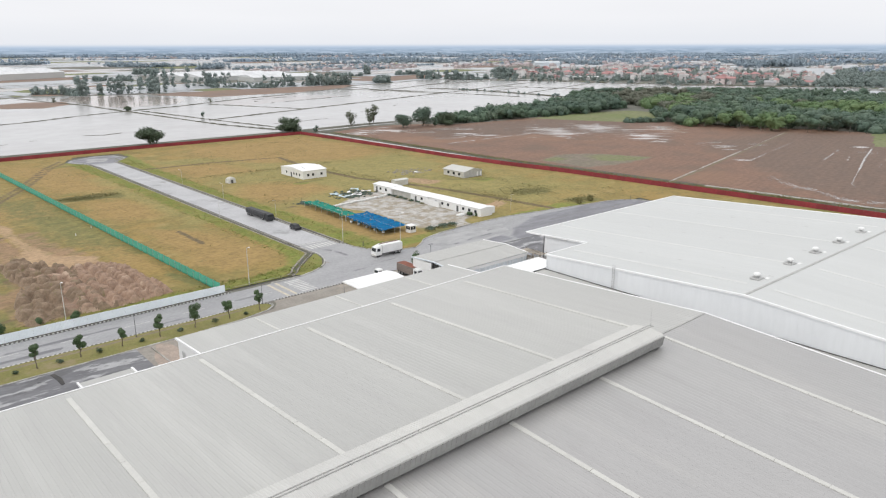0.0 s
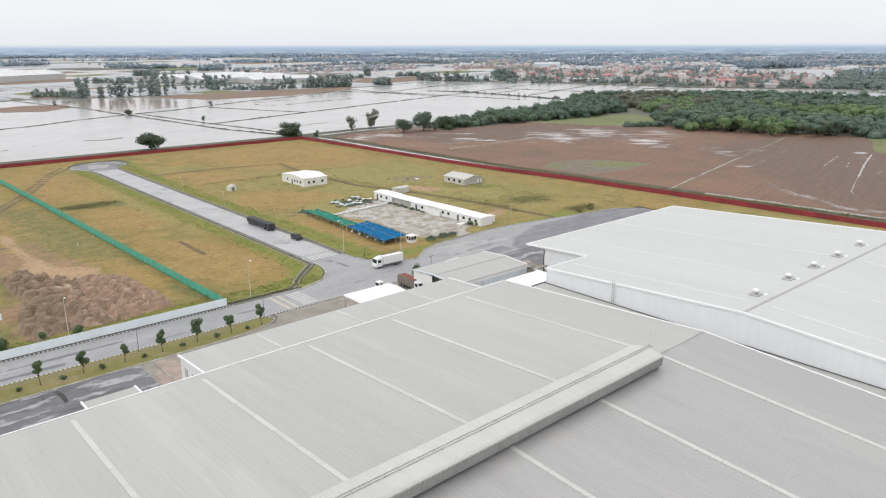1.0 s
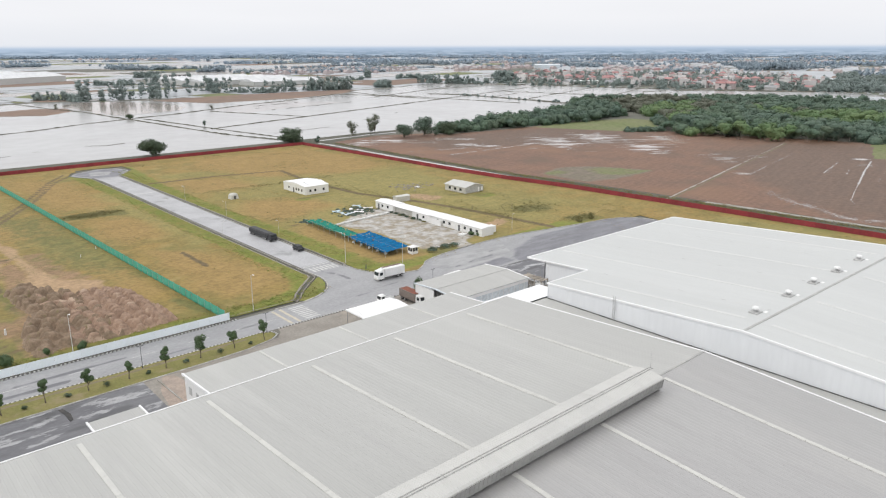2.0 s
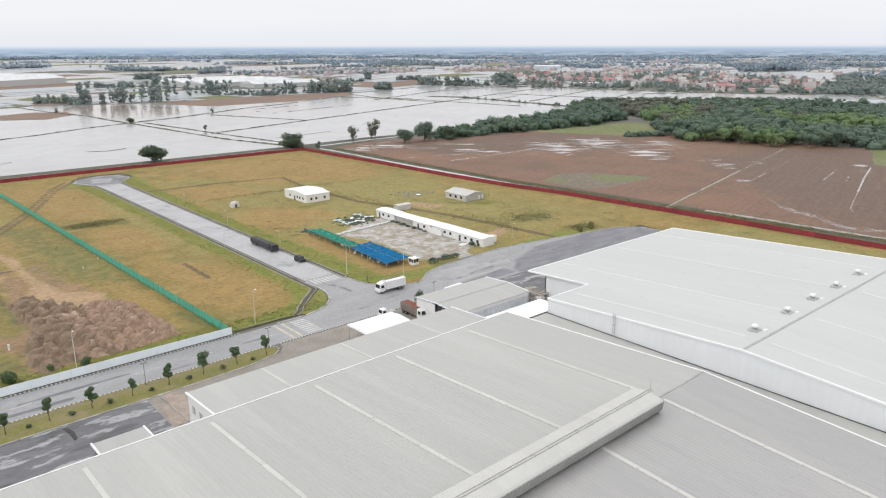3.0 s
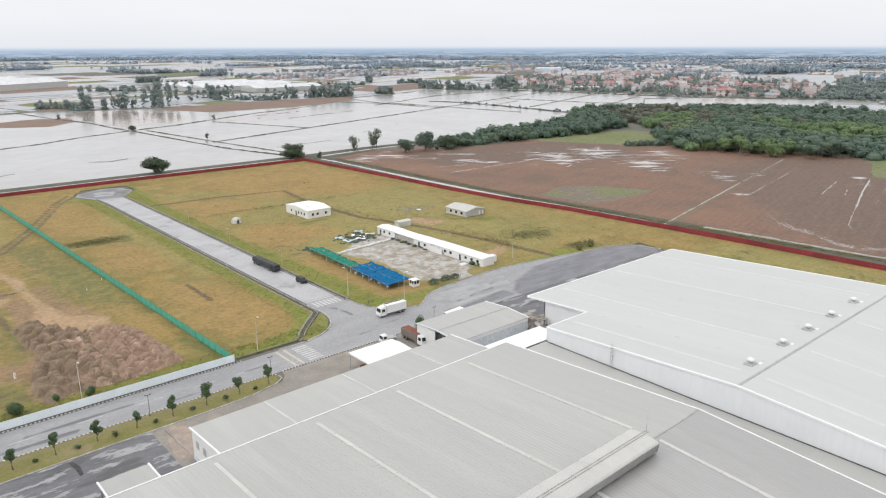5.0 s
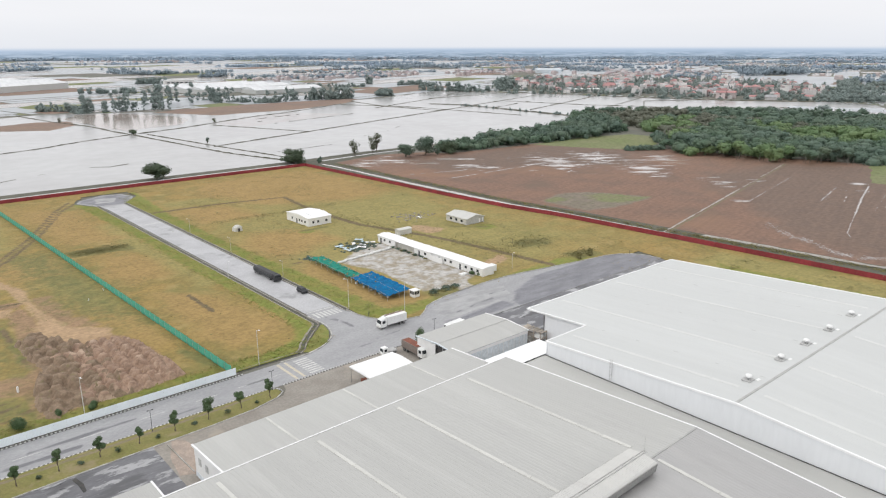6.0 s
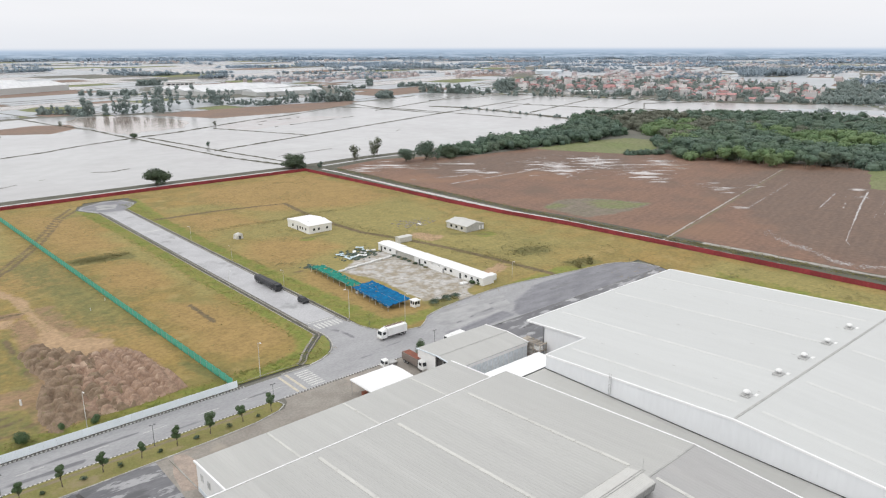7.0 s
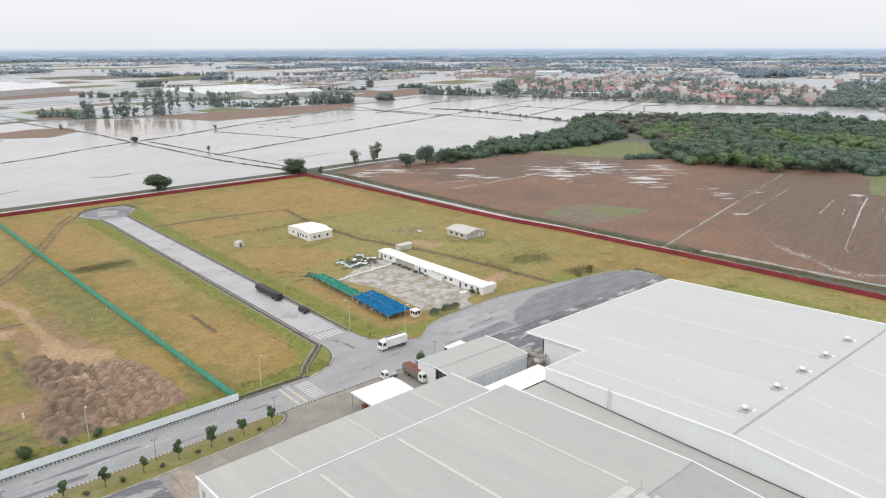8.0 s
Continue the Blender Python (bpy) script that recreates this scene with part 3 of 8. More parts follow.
def haze_range(src, lo, hi, out0=0.0, out1=1.0):
    x = hn.new("ShaderNodeMapRange")
    x.interpolation_type = "SMOOTHSTEP"
    for k, v in zip((1, 2, 3, 4), (lo, hi, out0, out1)):
        x.inputs[k].default_value = v
    hl.new(src, x.inputs[0])
    return x.outputs[0]


def haze_noise(scale):
    mp = hn.new("ShaderNodeMapping")
    mp.inputs["Scale"].default_value = scale
    x = hn.new("ShaderNodeTexNoise")
    x.inputs["Scale"].default_value, x.inputs["Detail"].default_value, x.inputs["Roughness"].default_value = 1.0, 5.0, 0.62
    hl.new(h_geo.outputs["Position"], mp.inputs[0])
    hl.new(mp.outputs[0], x.inputs["Vector"])
    return x.outputs[0]


def haze_mix(f, c0, c1):
    x = hn.new("ShaderNodeMix")
    x.data_type = "RGBA"
    hl.new(f, x.inputs["Factor"])
    for i, c in ((6, c0), (7, c1)):
        if isinstance(c, tuple):
            x.inputs[i].default_value = (*c, 1)
        else:
            hl.new(c, x.inputs[i])
    return x.outputs[2]


# the ring glows by itself; its haze is painted colour, clear towards the top
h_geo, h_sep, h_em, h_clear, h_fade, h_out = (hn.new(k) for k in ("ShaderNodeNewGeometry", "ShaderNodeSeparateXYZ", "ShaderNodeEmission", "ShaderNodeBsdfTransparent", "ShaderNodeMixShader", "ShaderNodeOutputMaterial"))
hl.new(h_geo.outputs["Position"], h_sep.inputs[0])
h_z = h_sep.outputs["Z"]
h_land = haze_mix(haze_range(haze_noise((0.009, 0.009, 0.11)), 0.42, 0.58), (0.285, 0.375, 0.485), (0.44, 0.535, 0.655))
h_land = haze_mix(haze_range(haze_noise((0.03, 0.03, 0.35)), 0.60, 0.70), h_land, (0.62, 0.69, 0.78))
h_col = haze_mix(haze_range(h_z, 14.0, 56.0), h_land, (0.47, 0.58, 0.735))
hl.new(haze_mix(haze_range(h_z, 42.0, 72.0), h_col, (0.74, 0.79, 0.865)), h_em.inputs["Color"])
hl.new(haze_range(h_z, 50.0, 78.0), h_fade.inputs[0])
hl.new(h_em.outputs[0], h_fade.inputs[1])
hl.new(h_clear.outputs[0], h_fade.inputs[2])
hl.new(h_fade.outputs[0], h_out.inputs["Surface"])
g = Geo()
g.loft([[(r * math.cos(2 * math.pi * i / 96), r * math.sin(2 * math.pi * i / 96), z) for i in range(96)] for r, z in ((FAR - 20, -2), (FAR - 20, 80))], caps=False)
setting(g.done("backdrop", hz), "glowing backdrop painted with blue-grey haze along the horizon", "distance")

# lots: the dry grass either side of the side road, with what grows and lies on it (outline, softness of its edge)
WEST = {}
WEST["green"] = [([(95.9, 167), (95.9, 380), (88, 385), (91, 300), (90, 240), (91, 200), (91, 172), (87, 162), (78, 158), (66, 157.5), (62, 152), (83, 152)], 2.6), ([(64, 152), (64, 158), (40, 159), (20, 160), (-60, 160), (-60, 152)], 2.4)]
WEST["gold"] = [([(72, 166), (86, 168), (90, 176), (84, 215), (70, 225), (67, 180)], 7), ([(68, 235), (84, 240), (84, 275), (70, 280), (62, 250)], 8), ([(0, 255), (58, 262), (58, 290), (0, 285)], 9), ([(64, 300), (86, 300), (84, 370), (62, 390)], 10), ([(47, 240), (60, 210), (62, 180), (56, 180), (50, 206)], 6)]
WEST["olive"] = [([(0, 300), (50, 310), (52, 400), (0, 400)], 12), ([(50, 215), (60, 215), (60, 255), (46, 255)], 6), ([(84, 220), (92, 220), (92, 330), (80, 330)], 6)]
WEST["weeds"] = [([(-40, 154), (24, 156), (24, 172), (10, 176), (-40, 180)], 16), ([(-40, 186), (24, 186), (26, 222), (-40, 232)], 22), ([(44, 226), (60, 200), (61, 232), (57, 300), (40, 300), (45, 250)], 22), ([(61, 284), (84, 280), (85, 289), (62, 294)], 2.2), ([(62, 158), (66, 158), (66, 166), (60, 176), (58.5, 172)], 2.2), (strip([(27.8, 222), (27.6, 207), (28.4, 194), (29, 186)], 2.2), 1.6)]
WEST["clay"] = [([(55.6, 159.5), (55.2, 178), (53, 192), (50, 198), (44, 204), (40, 210), (30, 213), (27, 205), (27, 190), (27.5, 184), (12, 186), (10, 178), (24, 173), (23, 158)], 1.8), ([(36.1, 238), (37.5, 225), (35, 206), (30, 210), (31, 230)], 3.4), ([(39.8, 244), (45, 242), (46.5, 219), (51, 205), (41, 209), (39, 232)], 4.0), ([(-20, 246), (30, 244), (37.5, 242), (36.5, 237), (29.5, 238), (-20, 240)], 1.6)]
WEST["track"] = [([(30, 272), (36, 257), (36.4, 247), (36.7, 240), (37, 231), (37.2, 222), (33.6, 207.2), (36, 203), (42, 196.5), (46, 196.6), (50, 197), (51.4, 202.4), (47.6, 206.4), (42.4, 210), (41.2, 221), (39.6, 233), (39.4, 243), (40.4, 254), (35, 272)], 2.4), ([(0, 239), (29.5, 238.4), (33.4, 236.6), (31.6, 230.4), (20, 231), (0, 232)], 2.6)]
WEST["scar"] = [(strip([(12, 161), (24, 164)], 0.9), 0.9), (strip([(10, 165), (23, 168.5)], 0.9), 0.9), (strip([(9, 169.5), (22.5, 172)], 0.9), 0.9), (strip([(78.2, 215.4), (78.3, 195)], 1.1), 0.8), (strip([(27.8, 221), (27.6, 208)], 1.2), 0.7), (strip([(28.4, 195), (29.1, 186)], 1.2), 0.7), (strip([(0, 242.6), (37, 241)], 1.6), 1.2), (strip([(20, 270), (39, 293), (57, 326), (77, 372), (88, 390)], 1.2), 1.3), (strip([(23.4, 270), (42.4, 293), (60.4, 326), (80.4, 372), (91, 387)], 1.2), 1.3)]
ground("grass_lot_west", [(-160, 152.6), (83, 152.6), (95.6, 167), (95.6, 369), (88.5, 384), (92, 393), (95.59, 396), (95.59, 411), (-160, 410)], 0.22, M_GRASS, "dry golden grass lot with clay tracks and green edges", "grass", WEST, 1.8)
EAST = {}
EAST["green"] = [([(109.5, 156), (118, 156), (117.5, 200), (115, 260), (116, 330), (122, 395), (109.5, 402)], 3.0), ([(110, 156), (160, 156), (160, 161), (137, 163), (124, 161.5), (112, 167)], 2.6), ([(160, 156), (205, 156), (215, 158), (200, 164), (168, 163)], 3.5), ([(206, 214), (214, 212), (216, 219), (207, 221)], 2.5), ([(145, 258), (151, 258), (151, 262), (144, 262)], 2)]
EAST["gold"] = [([(118, 230), (152, 240), (152, 262), (128, 275), (116, 255)], 9), ([(200, 300), (232, 310), (230, 395), (170, 398), (140, 380), (160, 320)], 12), ([(118, 163), (134, 163), (134, 205), (124, 225), (117, 210)], 5), ([(120, 300), (150, 300), (145, 330), (118, 335)], 9)]
EAST["olive"] = [([(112, 170), (200, 165), (236, 175), (230, 320), (150, 330), (112, 300)], 55), ([(188, 170), (206, 172), (220, 205), (226, 240), (205, 245), (186, 220)], 10), ([(172, 255), (200, 245), (230, 255), (228, 292), (196, 286)], 12), ([(120, 340), (175, 335), (175, 350), (122, 360)], 8), ([(150, 270), (168, 262), (170, 290), (152, 294)], 6)]
EAST["weeds"] = [([(198, 182), (212, 179), (216, 187), (200, 193)], 4), ([(202, 158), (216, 157), (214, 165), (204, 167)], 3), ([(135, 160), (146, 159), (147, 166), (137, 167)], 2), (strip([(172, 292), (172, 255), (180, 229), (186, 205), (190, 160)], 2.0), 2.0), (strip([(146, 262), (160, 262)], 2.4), 1.8), (strip([(212, 215), (199, 228)], 3), 2.5)]
EAST["yard"] = [([(137, 168), (146, 165), (161.5, 170), (161.5, 226), (146, 222), (134, 212), (138, 195)], 2.0), ([(143, 156.4), (152, 156.4), (154, 168), (142, 168)], 1.6)]
EAST["track"] = [([(166, 172), (184, 176), (186, 182), (168, 178)], 3), ([(186, 222), (196, 225), (190, 240), (182, 236)], 3.5)]
EAST["scar"] = [(strip([(110.5, 338.5), (143, 337.2), (176, 330.6), (170.3, 290.3), (172, 255), (180, 229), (184.5, 209), (188, 180), (190, 158)], 2.3), 1.5), (strip([(120, 222), (127, 224)], 1.0), 0.8)]
# the south edge of the east lot: round the corner, past the yard's entrance and along the wide road
LOT_EDGE = [(109.8, 172), (109.6, 165), (111.5, 159.6), (115, 156), (118.6, 153.4), (122.4, 152.6), (126.4, 155.2), (129.4, 158), (133.4, 159.4), (138.6, 160.6), (145, 161.4), (153, 162.2), (162, 162.6), (169, 162.3), (177, 161.3),
            (184, 160), (194, 158.3), (205, 156.6), (214, 155.4), (219.5, 153.4), (223.4, 150.2), (225.6, 146), (226.4, 140)]
ground("grass_lot_east", LOT_EDGE[:-2] + [(228, 150.2), (254, 150.2), (252.2, 174), (250, 205), (244.8, 236), (241.6, 273), (240.1, 320), (237.3, 374), (235.3, 411), (95.6, 411), (95.6, 400), (119, 400), (119.5, 385), (109.8, 372)], 0.22, M_GRASS, "dry golden grass lot behind the side road", "grass", EAST, 1.8)
ground("grass_strip", [(202, 60), (260.2, 60), (257.3, 106), (256, 127), (254, 150.2), (228, 150.2), (226.6, 140), (224, 133), (202, 133)], 0.18, M_GRASS, "dry grass strip beside the warehouse", "grass", {
    "weeds": [([(203, 66), (213, 66), (212, 131), (203, 131)], 3.0)], "olive": [([(214, 60), (256, 60), (252, 130), (216, 130)], 8)], "green": [([(206, 112), (212, 112), (212, 131), (206, 131)], 4), ([(232, 70), (240, 70), (236, 120), (228, 120)], 6)]}, 2.0)
sheet("grass_strip_far", [(160, -60), (269, -60), (260.2, 60), (202, 60)], 0.17, M_GRASS, "dry grass strip behind the warehouse", "grass")
rg = random.Random(3)

# roads
ROAD = {}
ROAD["wet"] = [([(150, 139), (228, 139), (228, 150), (218, 156), (176, 156), (158, 150)], 3.0), ([(91.5, 385), (97, 373), (107.5, 369.5), (112, 376), (116.5, 386), (114, 395), (106, 397.5), (94, 391)], 2.5), ([(124, 141), (150, 141), (150, 146), (124, 144)], 2.5)]
ROAD["streak"] = [(strip([(160, 143.2), (222, 142.6)], 1.6), 1.0), (strip([(168, 146.4), (216, 146.8)], 1.2), 0.9), (strip([(176, 149.6), (212, 151)], 1.8), 1.0), (strip([(150, 153), (172, 152)], 1.2), 0.9), (strip([(128, 142), (156, 143.4)], 1.4), 1.0), (strip([(132, 148), (150, 150)], 1.0), 0.9), (strip([(4, 142.4), (28, 141.8)], 1.8), 1.2), (strip([(18, 146.2), (40, 145.4)], 1.4), 1.0), (strip([(44, 142), (58, 142.4)], 1.2), 1.0), (strip([(96, 146), (112, 148)], 1.4), 1.1), (strip([(104, 156), (101, 172)], 1.6), 1.2), (strip([(97, 384), (110, 380)], 2.0), 1.4), (strip([(101, 392), (112, 388)], 1.6), 1.2), (strip([(101, 190), (102, 215)], 1.2), 1.0)]
ROAD["dry"] = [([(128, 145), (156, 147), (160, 156), (138, 160), (128, 155)], 2.5), ([(97, 379), (106, 377), (110, 388), (100, 391)], 2.5)]
ground("road", [(-160, R_S), (96, R_S), (112, R_S), (226.2, R_S)] + [(x + 0.3, y + 0.4) for x, y in LOT_EDGE[:0:-1]] + [(S_E, 172), (S_E, 360), (S_E, 366),
     (113, 375), (118, 386), (115, 396), (106, 399), (93, 391), (90, 385), (95.5, 372), (S_W, 362), (S_W, 173), (98, 166), (96.6, 160), (94, 155.7), (91.4, 153.3), (88.4, 151.8), (84, 150.6), (60, R_N), (-160, R_N)], 0.05, M_ASPHALT, "grey damp asphalt road with a T-junction", "road", ROAD, 2.0)
sheet("side_road", [(S_W + 0.1, 177), (S_E - 0.1, 177), (S_E - 0.1, 368), (S_W + 0.1, 368)], 0.056, M_SIDEROAD, "pale concrete side road", "road")
sheet("forecourt", [(-160, 95), (132, 95), (132, 139.1), (70.5, 139.1), (70, 137), (68, 134.6), (-160, 133.2)], 0.04, M_PAVING, "muddy concrete apron round the factory", "pavement")
sheet("trodden_ground", [(41.9, 132.1), (43.8, 130.8), (44.6, 126), (42.8, 121.1), (40.7, 117.6), (38.2, 119.3), (39.3, 127)], 0.056, M_TROD, "tan trodden ground beside the factory corner", "ground", 0.4, rg)
sheet("forecourt_asphalt", [(-160, 95), (38, 95), (38, 132.9), (-160, 132.9)], 0.048, M_YARDASPHALT, "dark wet asphalt forecourt", "pavement")
sheet("forecourt_east", [(132, 95), (226, 118), (226, 139.2), (132, 139.2)], 0.043, M_YARDASPHALT, "dark wet asphalt beside the warehouse", "pavement")
sheet("verge", [(-160, 130.8), (-10, 131), (50, 132.5), (60, 133.2), (66.5, 134.8), (68.6, 136.6), (68.4, 138.3), (66.4, 139.3), (30, 139.1), (-10, 138.7), (-160, 138.2)], 0.16, M_VERGE, "mown grass verge with young trees", "verge")
sheet("verge_path", [(-160, 136.4), (-10, 137.1), (60, 137.6), (66, 138.2), (60, 138.5), (-10, 138.1), (-160, 137.4)], 0.167, M_VERGEDIRT, "trodden bare strip in the verge", "verge", 0.14, rg)

# corner island of grass with its kerb
sheet("corner_island", [(84.8, 151.0), (88.2, 152.3), (91.1, 153.8), (93.6, 156.1), (96.1, 160.3), (97.4, 165.4), (96.6, 165.4), (87.6, 156.8), (85, 153.6), (83.4, 152.2)], 0.2, M_GREEN, "grass corner between drain and road", "verge")


def kerb_run(name, pts, label, striped, width=0.32, top=0.24, length=0.85):
    """Kerb stones along a line; painted ones are short, alternate white and dark, and are joined by colour."""
    run = thing(name, label, "kerb")
    tagged(run, kind="structure")
    shared, both = {}, (Geo(), Geo())
    k = 0
    for (x0, y0), (x1, y1) in zip(pts, pts[1:]):
        d = math.hypot(x1 - x0, y1 - y0)
        n = max(1, round(d / (0.4 if striped else length)))
        key = round(d / n, 2)
        a = math.atan2(y1 - y0, x1 - x0)
        h = d / n * 0.5 - 0.012
        for i in range(n):
            t = (i + 0.5) / n
            x, y = x0 + (x1 - x0) * t, y0 + (y1 - y0) * t
            if striped:
                c, s = math.cos(a), math.sin(a)
                ring = [(x + u * c - v * s, y + u * s + v * c) for u, v in ((-h, -width * 0.4), (h, -width * 0.4), (h, width * 0.4), (-h, width * 0.4))]
                both[k % 2].prism(ring, -0.05, top - 0.06)
            else:
                if key not in shared:
                    ob = Geo().bevelled(-h, -width / 2, -0.1, h, width / 2, top, 0.05).done("kerb_stone", M_KERBD, run)
                    shared[key] = ob.data
                else:
                    ob = new("kerb_stone", shared[key])
                    ob.parent = run
                ob.matrix_basis = pose(x, y, 0, 0, 0, math.degrees(a))
            k += 1
    if striped:
        both[0].done("white_stones", M_KERBW, run, "white painted kerb stones")
        both[1].done("dark_stones", M_KERBK, run, "dark kerb stones")


kerb_run("kerb", [(-10, 138.85), (30, 139.3), (66.5, 139.5), (68.8, 138.4), (69, 136.6), (68.2, 135.8)], "black and white painted kerb round the verge", True)
kerb_run("kerb", [(68.1, 135.7), (66.5, 134.6), (60, 133.0), (50, 132.4), (-10, 130.9)], "dull pale kerb between verge and forecourt", False, 0.28, 0.2, 1.2)
kerb_run("kerb", [(70.6, 139.3), (104, 139.3)], "black and white painted kerb before the factory apron", True)
kerb_run("kerb", [(8, 150.7), (66, 150.7)], "black and white kerb under the white fence", True)
kerb_run("kerb", [(76, 150.7), (81, 150.65), (84.2, 150.85), (88.4, 152.05), (91.4, 153.6), (94.0, 155.9), (95.6, 158), (96.6, 160.2), (97.5, 163), (97.85, 165.8), (97.6, 169.8), (97.5, 174)], "pale curved kerb at the junction", False, 0.4)
kerb_run("kerb", [(109, 171)] + [(x - 0.2, y - 0.25) for x, y in LOT_EDGE[1:11]], "pale kerb round the road corner", False, length=1.0)
kerb_run("kerb", [(x, y - 0.3) for x, y in LOT_EDGE[11:]], "pale broken kerb along the wide road", False, length=1.6)

# open drains: concrete lips and a dark bed
for nm, x0, y0, x1, y1 in (("drain", 95.7, 167.2, 96.9, 372), ("drain", 108.5, 171, 109.7, 372), ("drain", 65.6, 152.0, 82.6, 153.2), ("drain", -60, 151.2, 65.4, 151.7)):
    d = thing(nm, "narrow open concrete drain beside the road", "drain")
    tagged(d, kind="structure")
    Geo().box(x0, y0, -0.1, x1, y1, 0.075).done("drain_bed", M_DRAIN, d)
    if x1 - x0 < y1 - y0:
        Geo().box(x0 - 0.18, y0, -0.1, x0 + 0.02, y1, 0.27).done("drain_lip", M_CONCRETE, d)
        Geo().box(x1 - 0.02, y0, -0.1, x1 + 0.18, y1, 0.27).done("drain_lip", M_CONCRETE, d)
    else:
        Geo().box(x0, y1 - 0.02, -0.1, x1, y1 + 0.18, 0.27).done("drain_lip", M_PAVING, d)
d = thing("drain", "drain that bends round the grass corner", "drain")
tagged(d, kind="structure")
pts = [(82.2, 152.6), (84.2, 154.0), (86.0, 156.6), (90.6, 161.4), (95.6, 166.2), (96.3, 167.8)]
for (x0, y0), (x1, y1) in zip(pts, pts[1:]):
    a = math.atan2(y1 - y0, x1 - x0)
    nx, ny = -math.sin(a), math.cos(a)
    for nm, o, w, top, mt in (("drain_bed", 0, 0.55, 0.25, M_DRAIN), ("drain_lip", 0.8, 0.25, 0.32, M_PAVING), ("drain_lip", -0.7, 0.15, 0.32, M_PAVING)):
        q = [(x0 + nx * (o - w), y0 + ny * (o - w)), (x1 + nx * (o - w), y1 + ny * (o - w)), (x1 + nx * (o + w), y1 + ny * (o + w)), (x0 + nx * (o + w), y0 + ny * (o + w))]
        Geo().prism(q, -0.1, top).done(nm, mt, d)

# markings
def marking(pts, material, label):
    setting(Geo().prism(pts, 0.052, 0.062).done("road_marking", material), label, "marking")


def bar(x0, y0, x1, y1):
    return [(x0, y0), (x1, y0), (x1, y1), (x0, y1)]


for k in range(8):
    marking(bar(78.6, 140.6 + k * 1.15, 82.6, 141.2 + k * 1.15), M_MARK, "worn white crossing bar on the asphalt")
for k in range(2):
    marking(bar(74.4 + 2.0 * k, 140, 75.1 + 2.0 * k, 150), M_MARKY, "faded yellow band across the road")
for k in range(7):
    marking(bar(99.2 + k * 1.25, 170.5, 99.9 + k * 1.25, 174.6), M_MARK, "worn white crossing bar on the side road")
marking(bar(98.6, 176, 107.6, 176.5), M_MARK, "faded stop line on the side road")
marking(bar(98.4, 318, 107.8, 319), M_MARK, "pale joint across the side road")
for k in range(6):
    marking(bar(4 + k * 12, 144.75, 9 + k * 12, 144.92), M_MARK, "worn lane dash on the asphalt")
marking(bar(62, 144.75, 73, 144.92), M_MARK, "worn lane line before the crossing")

# ---- the factory and the warehouse ----
RIDGE_Y, RIDGE_Z, FALL = 55.0, 12.7, 0.0545      # both roofs share one ridge line and pitch


def roof_z(y):
    return RIDGE_Z - FALL * abs(y - RIDGE_Y)


def ribbed(x0, x1, ya, yb, zfun, pitch=0.36, rise=0.032, thick=0.06):
    """A roof sheet with ribs that run down the slope, between ya and yb."""
    g = Geo()
    n = max(1, round((x1 - x0) / pitch))
    w = (x1 - x0) / n
    prof = []
    for i in range(n):
        b = x0 + i * w
        prof += [(b, 0), (b + w * 0.62, 0), (b + w * 0.72, rise), (b + w * 0.90, rise)]
    prof.append((x1, 0))
    k = len(prof)
    for y in (ya, yb):
        z = zfun(y)
        g.v += [(x, y, z + h) for x, h in prof]
    flip = yb < ya
    for i in range(k - 1):
        q = (i, i + 1, k + i + 1, k + i)
        g.f.append(q[::-1] if flip else q)
        g.m.append(0)
    for y in (ya, yb):      # closed underside edge
        z = zfun(y)
        g.face([(x0, y, z), (x1, y, z), (x1, y, z - thick), (x0, y, z - thick)])
    return g


def roof_lights(owner, x, ya, yb, zfun, width=0.68, length=5.6, lift=0.075, material=None):
    """A line of translucent sheets down the slope."""
    n = max(1, round(abs(yb - ya) / length))
    for i in range(n):
        a = ya + (yb - ya) * (i + 0.004) / n
        b = ya + (yb - ya) * (i + 0.996) / n
        za, zb = zfun(a) + lift, zfun(b) + lift
        g = Geo()
        g.loft([[(x - width / 2, a, za - 0.08), (x - width / 2, a, za), (x + width / 2, a, za), (x + width / 2, a, za - 0.08)],
                [(x - width / 2, b, zb - 0.08), (x - width / 2, b, zb), (x + width / 2, b, zb), (x + width / 2, b, zb - 0.08)]])
        g.done("roof_light", material or M_SKYLIGHT, owner)


def edge_strip(owner, name, a, b, w, h, material):
    """A flashing of width w and height h along the line from a to b."""
    a, b = Vector(a), Vector(b)
    d = (b - a).normalized()
    s = Vector((-d.y, d.x, 0)).normalized() * w / 2
    up = Vector((0, 0, h))
    Geo().loft([[a - s, a + s, a + s + up, a - s + up], [b - s, b + s, b + s + up, b - s + up]]).done(name, material, owner)


# -- factory: long ribbed roof with a ridge vent
F_E, F_W, F_N, F_S = 104.6, -53.0, 100.6, 9.4
factory = thing("factory_building", "large factory with a grey ribbed metal roof and ridge vent", "building")
V_E = 87.2
bays = [-53, -35, -17, 0.6, 18.65, 36.8, 55.15, 72.65, 91, 104.6]
for a, b in zip(bays, bays[1:]):
    ribbed(a, b, RIDGE_Y, F_N, roof_z, 0.72, 0.026).done("roof_panel", M_ROOF, factory)
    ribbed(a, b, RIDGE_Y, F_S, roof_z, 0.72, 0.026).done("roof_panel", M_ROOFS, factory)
for x in bays[2:-1]:
    roof_lights(factory, x, RIDGE_Y + 4.2, F_N - 2.0, roof_z)
    roof_lights(factory, x, RIDGE_Y - (0.9 if x > V_E else 2.6), F_S + 2.0, roof_z)
